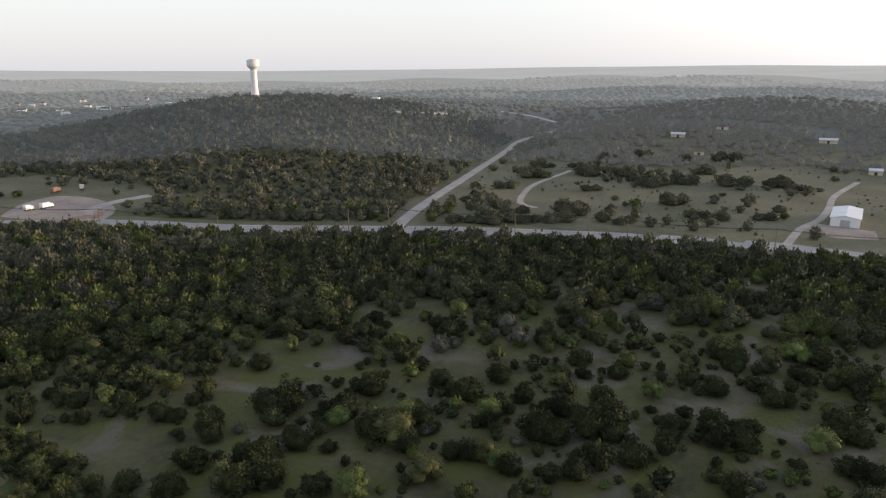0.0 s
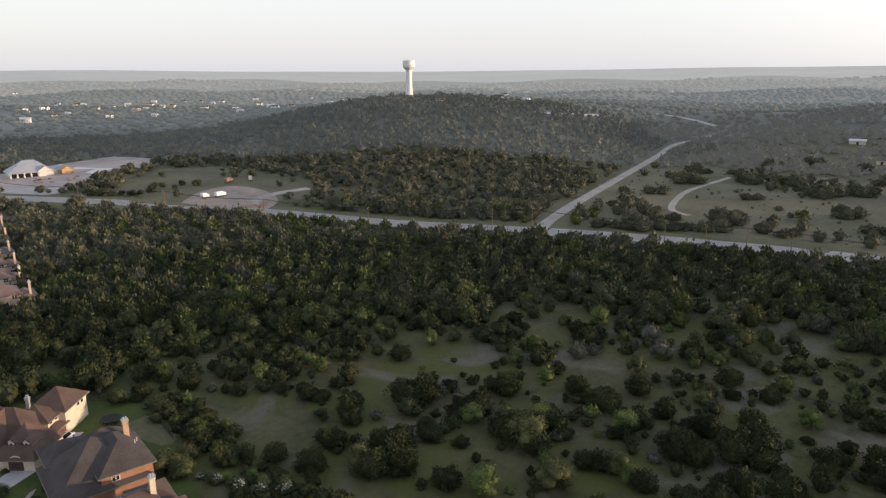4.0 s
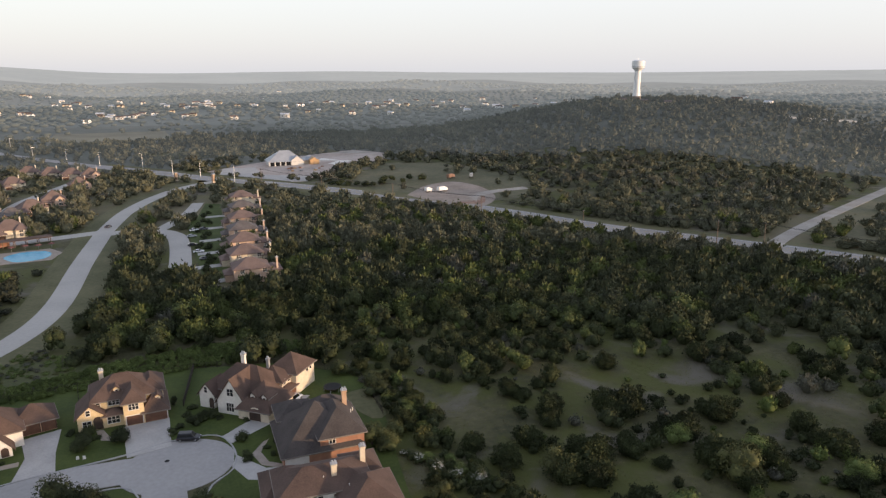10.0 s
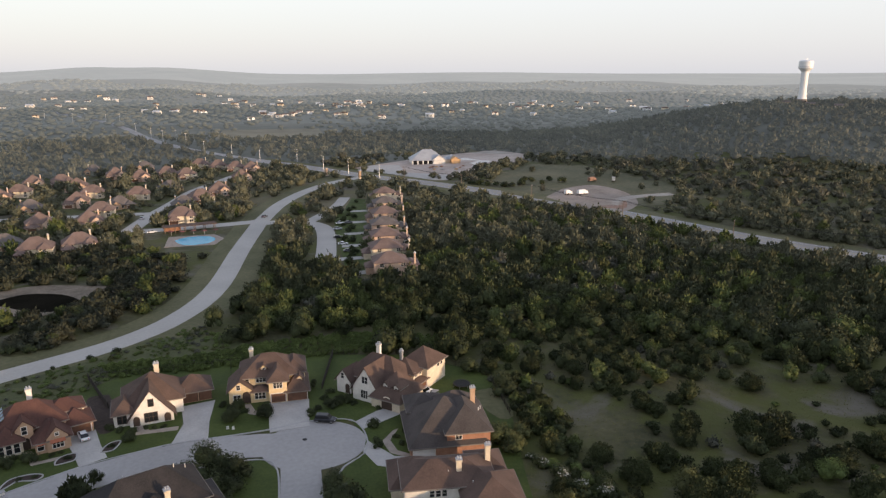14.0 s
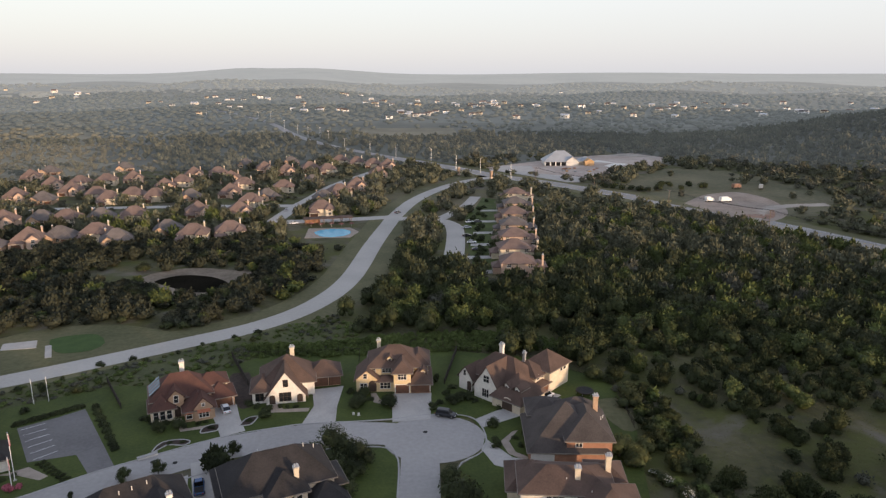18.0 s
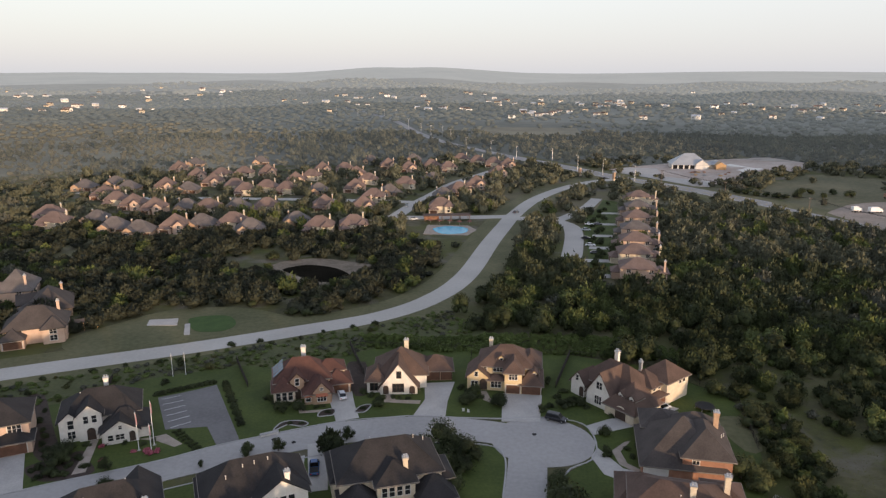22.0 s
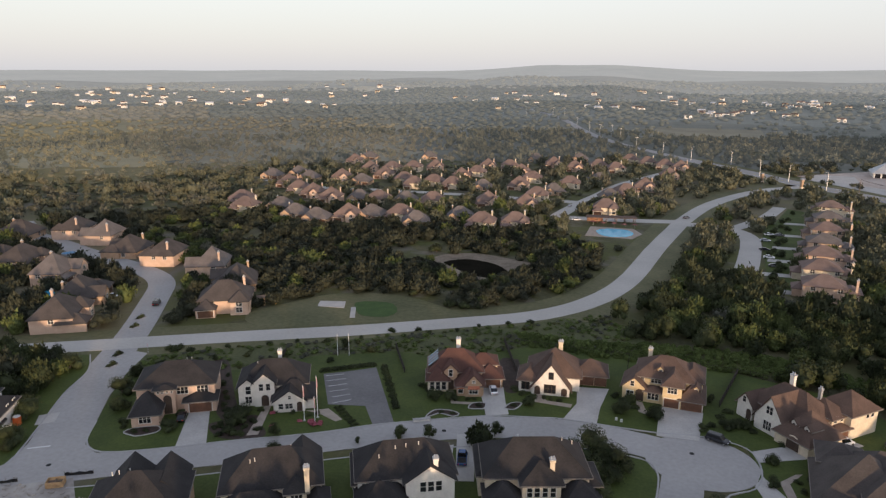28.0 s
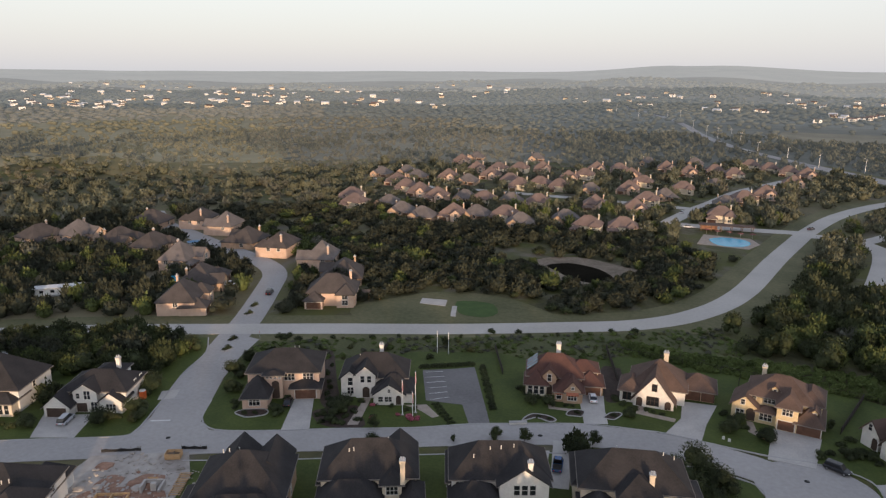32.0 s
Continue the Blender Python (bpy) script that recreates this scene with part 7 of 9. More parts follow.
stripe(ROAD, 1.9, 0.16, M_YELLOW, "yellow centre line of the highway")
stripe(ROAD, -1.9, 0.16, M_YELLOW, "yellow centre line of the highway")
stripe(ROAD, 6.2, 0.16, M_PAINT, "white edge line of the highway")
stripe(ROAD, -6.2, 0.16, M_PAINT, "white edge line of the highway")


# ---- pale houses scattered over the distant slopes
dh_rng = random.Random(21)
DISTANT = []
for k, (wall, roof_m) in enumerate(((M_WHITE_PAINT, M_ROOF_GREY), (M_CREAM, M_ROOF_BROWN), (M_WHITE, M_ROOF_METAL), (M_WHITE, M_ROOF_WARM))):
    d = thing("distant_house", pose(0, 0, -50), f"small {('white', 'cream', 'white', 'pale stone')[k]} house far off on a wooded slope", "house", "houses on the distant slopes")
    part("wall", block_walls(-9, 9, 0, 10, -2, 5.5, "gable", "x", 0.5), wall, d)
    part("roof", block_roof(-9, 9, 0, 10, 5.5, "gable", "x", 0.5), roof_m, d)
    part("wing_wall", block_walls(2, 9, -5, 3, -2, 4.5, "gable", "y", 0.6), wall, d)
    part("wing_roof", block_roof(2, 9, -5, 3, 4.5, "gable", "y", 0.6), roof_m, d)
    part("window", boxes((-6, -3, -0.1, 0.05, 1, 2.6)), M_PANE, d)
    part("window", boxes((4, 7, -5.1, -4.95, 1, 2.6)), M_PANE, d)
    DISTANT.append(d)
SLOPE_NORTH = ((-186, 1413), (-190, 2094), (-104, 1863), (-72, 1742), (18, 1773), (-18, 1350), (-3, 1383), (51, 1427), (73, 1423), (142, 1638), (482, 1634), (423, 1298), (541, 1438), (610, 1475), (772, 1623), (814, 1659), (525, 2413), (223, 1656), (-463, 1789), (-241, 1559), (385, 2003), (248, 1558), (486, 1259), (-83, 1690), (-45, 1652), (-208, 2135), (109, 1619), (161, 1567))
SLOPE_WEST = ((-1333, 727), (-1385, 812), (-1378, 880), (-1294, 861), (-1447, 1014), (-1454, 1087), (-1315, 1026), (-1301, 1091), (-1345, 1196), (-1378, 1302), (-1491, 1474), (-1433, 1460), (-1199, 1278), (-1096, 1253), (-1356, 1810), (-1239, 1831), (-1144, 1952), (-1817, 1323), (-1788, 1195), (-1744, 1383), (-1600, 1513), (-652, 1768), (-182, 1407), (-146, 1439), (-78, 1588), (-66, 1763), (-5, 1326), (41, 1388), (-148, 2098), (-1532, 1406), (-1450, 1597), (-1429, 1703), (-1688, 1035), (-1787, 1008), (-977, 1869), (-559, 2030), (-409, 1925))
SLOPE_EAST = ((720, 640), (742, 612))
MORE = []
for az0, az1, r0, r1, n in ((30, 62, 1480, 1950, 54), (24, 62, 2000, 2700, 44), (8, 22, 1400, 2100, 12), (-22, 2, 1250, 1750, 26), (-36, -20, 1350, 2000, 20), (-50, -36, 1500, 2100, 10)):
    for k in range(n):
        a, rr = radians(dh_rng.uniform(az0, az1)), dh_rng.uniform(r0, r1)
        MORE.append((-rr * math.sin(a), rr * math.cos(a)))
count = 0
for k, (x, y) in enumerate(SLOPE_NORTH + SLOPE_WEST + SLOPE_EAST + tuple(MORE)):
    for j in range(1 if k % 3 or k >= len(SLOPE_NORTH + SLOPE_WEST) else 3):
        px, py = x + (dh_rng.uniform(-55, 55) if j else 0), y + (dh_rng.uniform(-40, 40) if j else 0)
        turn = math.degrees(math.atan2(-px, py)) + dh_rng.uniform(-30, 30)
        m = pose(px, py, float(hz(px, py)) + (2.0 if (px * px + py * py) > 1.4e6 else 0.5), 0, 0, turn) @ Matrix.Scale(0.8 if k < 60 else dh_rng.uniform(0.55, 1.15), 4)
        src = DISTANT[(k + j) % 4]
        if count < 4:
            src = DISTANT[count]
            src.matrix_world = m
        else:
            copy_thing(src, m)
        count += 1
        if k < 100:
            footprint((px, py), turn, -16, 16, -60, 14)


# ---- trees
def ico():
    t = (1 + 5 ** 0.5) / 2
    v = np.array([(-1, t, 0), (1, t, 0), (-1, -t, 0), (1, -t, 0), (0, -1, t), (0, 1, t), (0, -1, -t), (0, 1, -t), (t, 0, -1), (t, 0, 1), (-t, 0, -1), (-t, 0, 1)], float)
    v /= np.linalg.norm(v[0])
    f = np.array([(0, 11, 5), (0, 5, 1), (0, 1, 7), (0, 7, 10), (0, 10, 11), (1, 5, 9), (5, 11, 4), (11, 10, 2), (10, 7, 6), (7, 1, 8), (3, 9, 4), (3, 4, 2), (3, 2, 6), (3, 6, 8), (3, 8, 9), (4, 9, 5), (2, 4, 11), (6, 2, 10), (8, 6, 7), (9, 8, 1)])
    return v, f


ICO_V, ICO_F = ico()


def crown(rng, lobes, leaves, leaf, tall=0.8, core=0.86):
    """A crown of unit radius: overlapping lobes, each covered in small leaf sprays that stand out from it. Triangles only."""
    vs, fs, n = [], [], 0
    c = rng.normal(size=(lobes, 3))
    c /= np.linalg.norm(c, axis=1)[:, None]
    c *= rng.uniform(0.25, 0.72, (lobes, 1))
    c[:, 2] = np.abs(c[:, 2]) * 0.9 * tall - 0.05
    c[0] = (0, 0, 0.3 * tall)
    rad = rng.uniform(0.3, 0.5, lobes)
    rad[0] = 0.55
    for k in range(lobes):
        v = ICO_V * (rad[k] * core) * rng.uniform(0.8, 1.12, (12, 1))
        v[:, 2] *= 0.9
        vs.append(v + c[k])
        fs.append(ICO_F + n)
        n += 12
    per = rng.choice(lobes, leaves, p=rad ** 2 / (rad ** 2).sum())
    d = rng.normal(size=(leaves, 3))
    d /= np.linalg.norm(d, axis=1)[:, None]
    d[:, 2] = np.where(d[:, 2] < -0.35, -d[:, 2], d[:, 2])
    p = c[per] + d * (rad[per] * rng.uniform(0.78, 1.16, leaves))[:, None]
    nrm = d + rng.normal(size=(leaves, 3)) * 0.5
    nrm /= np.linalg.norm(nrm, axis=1)[:, None]
    up = rng.normal(size=(leaves, 3))
    a = np.cross(nrm, up)
    a /= np.linalg.norm(a, axis=1)[:, None]
    b = np.cross(nrm, a)
    s = leaf * rng.uniform(0.6, 1.4, leaves)[:, None]
    spray = np.stack([p - a * s, p + a * s, p + b * s * 1.5 + nrm * s * 0.3], 1)
    vs.append(spray.reshape(-1, 3))
    fs.append(n + np.arange(leaves * 3).reshape(-1, 3))
    return np.concatenate(vs), np.concatenate(fs)


def dome_crown(rng, bumps, leaves, leaf, tall, base=0.0, fine=True):
    """A juniper's dome of unit radius: one rounded mass of many small upright heads, with short sprays pointing up and out."""
    k = rng.normal(size=(bumps, 3))
    k[:, 2] = np.abs(k[:, 2]) * 1.1 - 0.25
    k /= np.linalg.norm(k, axis=1)[:, None]
    lift, wide = rng.uniform(0.1, 0.42, bumps), rng.uniform(0.24, 0.42, bumps)

    def reach(d):
        gap = np.arccos(np.clip(d @ k.T, -1, 1)) / wide
        return 0.6 + (lift * np.maximum(1 - gap ** 2, 0) ** 0.6).max(1)

    mid = {}
    cv, cf = [tuple(q) for q in ICO_V], [] if fine else ICO_F.tolist()
    for tri in ICO_F if fine else ():
        e = []
        for i, j in ((0, 1), (1, 2), (2, 0)):
            key = tuple(sorted((int(tri[i]), int(tri[j]))))
            if key not in mid:
                q = ICO_V[key[0]] + ICO_V[key[1]]
                mid[key] = len(cv)
                cv.append(tuple(q / np.linalg.norm(q)))
            e.append(mid[key])
        cf += [(tri[0], e[0], e[2]), (tri[1], e[1], e[0]), (tri[2], e[2], e[1]), (e[0], e[1], e[2])]
    cv = np.array(cv)
    scale = np.array([1.0, 1.0, tall])
    core = cv * (reach(cv) * 0.8 * rng.uniform(0.9, 1.06, len(cv)))[:, None] * scale
    d = rng.normal(size=(leaves, 3))
    d[:, 2] = np.where(d[:, 2] < -0.3, -d[:, 2], d[:, 2])
    d /= np.linalg.norm(d, axis=1)[:, None]
    p = d * (reach(d) * rng.uniform(0.74, 1.03, leaves))[:, None] * scale
    nrm = d + rng.normal(size=(leaves, 3)) * 0.45
    nrm /= np.linalg.norm(nrm, axis=1)[:, None]
    b = d * 0.6 + np.array([0, 0, 0.7]) + rng.normal(size=(leaves, 3)) * 0.4
    b /= np.linalg.norm(b, axis=1)[:, None]
    a = np.cross(nrm, b)
    a /= np.linalg.norm(a, axis=1)[:, None]
    s = leaf * rng.uniform(0.6, 1.4, leaves)[:, None]
    spray = np.stack([p - a * s, p + a * s, p + b * s * 2.4], 1).reshape(-1, 3)
    v = np.concatenate((core, spray))
    v[:, 2] += base
    return v, np.concatenate((np.array(cf), len(core) + np.arange(leaves * 3).reshape(-1, 3)))


def tri_mesh(name, v, f, material):
    me = bpy.data.meshes.new(name)
    me.vertices.add(len(v))
    me.vertices.foreach_set("co", np.ascontiguousarray(v, np.float32).ravel())
    me.loops.add(len(f) * 3)
    me.loops.foreach_set("vertex_index", np.ascontiguousarray(f, np.int32).ravel())
    me.polygons.add(len(f))
    me.polygons.foreach_set("loop_start", np.arange(0, len(f) * 3, 3, dtype=np.int32))
    me.update(calc_edges=True)
    me.materials.append(material)
    return me


def woods(name, xs, ys, radius, height, variants, material, label, rng, sink=0.32):
    """Many trees that nobody could count, joined into one mesh."""
    vs, fs, n = [], [], 0
    turn = rng.uniform(0, math.tau, len(xs))
    zs = hz(xs, ys)
    pick = rng.integers(0, len(variants), len(xs))
    for k, (v0, f0) in enumerate(variants):
        idx = np.nonzero(pick == k)[0]
        if not len(idx):
            continue
        c, s = np.cos(turn[idx])[:, None], np.sin(turn[idx])[:, None]
        r, h = radius[idx][:, None], height[idx][:, None]
        x = (v0[:, 0] * c - v0[:, 1] * s) * r + xs[idx][:, None]
        y = (v0[:, 0] * s + v0[:, 1] * c) * r + ys[idx][:, None]
        z = (v0[:, 2] + sink) * h * 0.72 + zs[idx][:, None]
        z = np.maximum(z, zs[idx][:, None] - 0.3)
        v = np.stack([x, y, z], -1)
        f = f0[None] + (n + np.arange(len(idx)) * len(v0))[:, None, None]
        vs.append(v.reshape(-1, 3))
        fs.append(f.reshape(-1, 3))
        n += len(idx) * len(v0)
    ob = new(name, tri_mesh(name, np.concatenate(vs), np.concatenate(fs), material))
    return tagged(ob, label, "woodland", kind="stuff")


def inside(poly, x, y):
    hit = np.zeros(len(x), bool)
    for (x0, y0), (x1, y1) in zip(poly, np.roll(poly, -1, 0)):
        cross = (y0 > y) != (y1 > y)
        hit ^= cross & (x < (x1 - x0) * (y - y0) / (y1 - y0 + 1e-12) + x0)
    return hit


def line_gap(line, x, y):
    best = np.full(len(x), 1e9)
    for a, b in zip(line, line[1:]):
        ab = b - a
        t = np.clip(((x - a[0]) * ab[0] + (y - a[1]) * ab[1]) / (ab @ ab + 1e-9), 0, 1)
        best = np.minimum(best, np.hypot(x - a[0] - t * ab[0], y - a[1] - t * ab[1]))
    return best


def lumps(x, y, size, seed):
    """Smooth patchiness between about -1 and 1."""
    g = np.random.default_rng(seed)
    out = 0
    for k in range(6):
        a, ph, s = g.uniform(0, math.tau), g.uniform(0, math.tau), size * g.uniform(0.6, 1.7)
        out = out + np.sin((x * math.cos(a) + y * math.sin(a)) / s + ph + 1.5 * np.sin((x * math.sin(a) - y * math.cos(a)) / s / 1.7))
    return out / 3.2


def free(x, y, extra=0.0):
    ok = np.ones(len(x), bool)
    for line, gap in AVOID_LINES:
        ok &= line_gap(line, x, y) > gap + extra
    for poly in AVOID_POLYS:
        ok &= ~inside(poly, x, y)
    return ok


def scatter(rng, r0, r1, step, az0=-112.0, az1=84.0):
    g = np.arange(-r1, r1, step)
    x, y = [q.ravel() for q in np.meshgrid(g, g)]
    x, y = x + rng.uniform(-0.46, 0.46, len(x)) * step, y + rng.uniform(-0.46, 0.46, len(y)) * step
    r, az = np.hypot(x, y), np.degrees(np.arctan2(-x, y))
    k = (r > r0) & (r < r1) & (az > az0) & (az < az1)
    return x[k], y[k], r[k], az[k]


MEADOW = np.array([(40, 100), (46, 165), (66, 185), (100, 172), (128, 150), (160, 128), (190, 90), (215, 20), (200, -60), (60, -60)], float)
CLEARINGS = [np.array(p, float) for p in ([(150, 490), (215, 560), (246, 525), (260, 470), (268, 415), (244, 371), (187, 359), (161, 404)], [(59, 150), (70, 142), (78, 124), (68, 106), (53, 110), (50, 130)], [(110, 144), (126, 146), (134, 134), (124, 124), (107, 127), (90, 143)], [(97, 96), (112, 90), (111, 82), (102, 77), (93, 87)],
                                                [(150, 97), (160, 84), (164, 68), (151, 78)], [(-84, 222), (-69, 222), (-64, 192), (-78, 193)], [(-52, 224), (-41, 231), (-31, 226), (-38, 209), (-56, 194)], [(-125, 266), (-115, 290), (-99, 276), (-99, 259), (-105, 236), (-114, 238)],
                                                [(145, 60), (154, 39), (163, 16), (154, 10), (145, 34), (137, 55)])]
FOREST = np.array([(44, 168), (66, 186), (100, 174), (128, 152), (162, 130), (192, 92), (216, 20), (205, -80), (335, -80), (325, 0), (308, 80), (288, 135), (262, 182), (234, 228), (208, 272), (186, 330), (150, 400), (96, 482), (66, 515), (72, 440), (66, 350), (56, 250), (36, 236), (10, 250), (-12, 240), (-14, 212), (-24, 196), (0, 178), (30, 176)], float)
FIELD = np.array([(300, 215), (345, 232), (480, 278), (640, 320), (700, 335), (660, 300), (560, 264), (540, 215), (570, 120), (640, 60), (600, -40), (345, -60), (330, 60), (306, 140)], float)
FIELD_UPPER = np.array([(480, 300), (600, 250), (600, -40), (700, -40), (840, 60), (860, 200), (840, 370), (700, 352), (560, 306)], float)
BASIN = np.array([(-205, 112), (-155, 148), (-70, 200), (-45, 216), (-36, 240), (-30, 300), (-24, 340), (-50, 318), (-90, 318), (-130, 318), (-200, 312), (-300, 318), (-340, 260), (-300, 250), (-200, 215), (-160, 200), (-130, 185)], float)


VILLAGE_LAND = np.array([(-330, 320), (-60, 318), (-20, 330), (-5, 400), (10, 480), (-10, 620), (-320, 620)], float)
WEEDY = np.array([(-47.6, 186.7), (-27.8, 187.1), (-3.6, 193.5), (20.3, 194.3), (34.9, 190.5), (47.9, 184.2), (45.8, 174.1), (33.3, 179.6), (19.2, 179.7), (-3.0, 179.0), (-26.2, 177.0), (-45.4, 178.0)], float)
THICK = np.array([(48, 186), (54, 166), (60, 163), (69, 156), (78, 135), (85, 141), (92, 144), (103, 144), (114, 143), (138, 138), (148, 185), (114, 225), (67, 246)], float)
FRINGE = np.array([(103, 144), (132, 131), (132, 109), (145, 90), (156, 71), (185, 51), (203, 18), (263, 26), (231, 85), (185, 139), (149, 148)], float)


def across_hill(x, y):
    return hz(x, y) > 3.0


def density(x, y, r, az):
    d = np.full(len(x), 0.82) + 0.22 * lumps(x, y, 38, 3)
    d = np.where(inside(FIELD, x, y), 0.05 + 0.5 * np.clip(lumps(x, y, 26, 5) - 0.3, 0, 1), d)
    d = np.where(inside(MEADOW, x, y), 0.36 + 0.55 * lumps(x, y, 8, 7), d)
    d = np.where(inside(FOREST, x, y), 0.99 - 0.1 * np.clip(lumps(x, y, 16, 8) - 0.3, 0, 1), d)
    d = np.where(inside(FRINGE, x, y), 0.62 + 0.5 * lumps(x, y, 7, 15), d)
    d = np.where(inside(THICK, x, y), 0.97, d)
    d = np.where(inside(BASIN, x, y), 0.84 + 0.35 * lumps(x, y, 17, 9), d)
    d = np.where((az > 22) & (r > 540), d + 0.05 + 0.25 * lumps(x, y, 45, 11), d)
    d = np.where((az < -18) & (r > 400) & (across_hill(x, y)), 1.0 - 0.08 * np.clip(lumps(x, y, 30, 19), 0, 1), d)
    d = np.where(inside(FIELD_UPPER, x, y), 0.62 + 0.5 * lumps(x, y, 30, 6), d)
    d = np.where((az < 24) & (az > -18) & (r > 640), d - 0.12 + 0.3 * lumps(x, y, 80, 12), d)
    d = d * np.clip((1250 - r) / 380, 0.4, 1)
    d = np.where(inside(VILLAGE_LAND, x, y), d * 0.95, d)
    d = np.where(inside(WEEDY, x, y), 0.0, d)
    for glade in CLEARINGS:
        d = np.where(inside(glade, x, y), 0.05 + 0.2 * np.clip(lumps(x, y, 9, 77), 0, 1), d)
    return d


rng = np.random.default_rng(11)


def tree_master(name, material, tall, label, lobes=11, leaves=2000, leaf=0.034, stem=0.35, dome=False, bloom=None):
    """One tree of unit radius: tapered trunk with limbs, and a ragged crown."""
    t = thing(name, pose(0, 0, -400), label, "shrub" if name == "shrub" else "tree")
    if dome:
        v, f = dome_crown(rng, lobes, leaves, leaf, tall, 0.3 * tall)
    else:
        v, f = crown(rng, lobes, leaves, leaf, tall, 0.76)
        v[:, 2] += stem
    v[:, 2] = np.maximum(v[:, 2], 0.02)
    c = new("crown", tri_mesh("crown", v, f, material))
    c.parent = t
    if bloom is not None:
        v, f = crown(rng, lobes, 420, 0.05, tall, 0.76)
        v[:, 2] += stem
        f = f[lobes * 20:]
        f = f[v[f].mean(1)[:, 2] > 0.62]
        petals = new("blossom", tri_mesh("blossom", v[f].reshape(-1, 3), np.arange(len(f) * 3).reshape(-1, 3), bloom))
        petals.parent = c
        petals["label"] = "white blossom sprays"
    bm = bmesh.new()
    rod(bm, (0, 0, -0.1), (0.02, 0.01, stem + 0.1), 0.07, 0.045, 7)
    for k in range(5):
        a = k * 1.26 + 0.4
        rod(bm, (0.02, 0.01, stem * 0.7), (0.45 * math.cos(a), 0.45 * math.sin(a), stem + 0.35), 0.035, 0.015, 5)
    part("trunk", bm, M_BARK, t)
    return t


TREES = {
    "oak": [tree_master("tree", M_LEAF, t, "dark green evergreen oak with rounded ragged crown") for t in (0.8, 0.95, 0.7)],
    "field_oak": [tree_master("tree", M_LEAF_BELT, t, "green oak paled for haze in dry pasture", 16, 900, 0.045, 0.15, True) for t in (0.75, 0.9, 0.65)],
    "juniper": [tree_master("tree", M_LEAF, t, "dark green bushy juniper standing in dry grass", 26, 2400, 0.033, 0.12, True) for t in (0.8, 0.95, 0.7, 0.88)],
    "fresh": [tree_master("tree", M_LEAF_BRIGHT, t, "fresh green tree with loose leafy crown") for t in (0.9, 1.1)],
    "gold": [tree_master("tree", M_LEAF_GOLD, t, "tree with yellowing olive leaves") for t in (0.9, 1.05)],
    "grey": [tree_master("tree", M_LEAF_GREY, 0.9, "grey-green half-bare tree with thin crown")],
    "slim": [tree_master("tree", M_LEAF, 1.9, "slim dark garden tree beside a house", 9, 1300, 0.042, 0.5)],
    "shrub": [tree_master("shrub", M_LEAF, 0.8, "clipped round green garden shrub", 7, 700, 0.06, 0.1)],
    "white": [tree_master("shrub", M_LEAF, 0.9, "dark bush sprinkled with white blossom", 8, 600, 0.06, 0.2, bloom=M_WHITE_BLOSSOM)],
    "pink": [tree_master("shrub", M_BLOSSOM, 0.7, "pink flowering shrub in a mulched bed", 7, 260, 0.1, 0.15)]}
TREE_USED = {}


def plant(kind, x, y, r, group, squat=1.0):
    """A tree of radius r; the first of each shape is the master itself."""
    k = TREE_USED[kind] = TREE_USED.get(kind, -1) + 1
    shapes = TREES[kind]
    m = pose(x, y, float(hz(x, y)) + 0.02, 0, 0, (x * 37 + y * 91) % 360) @ Matrix.Diagonal((r, r, r * squat, 1))
    src = shapes[k % len(shapes)]
    if k < len(shapes):
        src.matrix_world = m
        ob = src
    else:
        ob = planted(src, m)
    return tagged(ob, group=group)


def planted(src, m):
    s = src.scale.copy()
    src_basis = src.matrix_basis.copy()
    src.scale = (1, 1, 1)
    ob = copy_thing(src, m)
    src.matrix_basis = src_basis
    return ob


MEADOW_TREES_A = ((89, 131, 2.8), (81, 129, 4.0), (85, 120, 3.9), (111, 133, 3.5), (98, 112, 6.1), (102, 98, 5.2), (117, 101, 4.9), (103, 84, 6.7), (81, 115, 3.8), (72, 109, 3.5), (80, 99, 5.3), (89, 98, 4.2), (91, 90, 1.8), (72, 96, 5.0), (76, 91, 3.3), (79, 82, 3.7), (82, 76, 3.7), (100, 77, 2.6), (112, 85, 4.5), (64, 104, 3.3), (110, 79, 4.3), (128, 80, 4.7), (139, 77, 3.1), (133, 67, 3.3), (147, 64, 3.8), (132, 58, 4.7), (121, 55, 5.8), (120, 69, 4.0), (104, 66, 4.0), (105, 57, 3.8))
MEADOW_TREES_B = ((106, 62, 3.3), (153, 60, 2.4), (142, 51, 2.9), (158, 53, 3.4), (129, 46, 6.4), (120, 45, 2.2), (110, 44, 3.1), (161, 64, 3.3), (152, 42, 3.2), (136, 33, 4.0), (146, 33, 2.4), (121, 36, 3.7), (142, 26, 4.5), (145, 21, 3.9), (164, 37, 2.6), (163, 30, 4.5), (144, 40, 1.5), (94, 68, 3.3), (129, 88, 3.5), (147, 6, 3.5), (155, 2, 5.4), (196, 15, 6.9), (164, 16, 4.0), (140, -2, 4.3), (121, 17, 3.1), (137, 9, 2.2), (139, 22, 5.0))
TAKEN = []
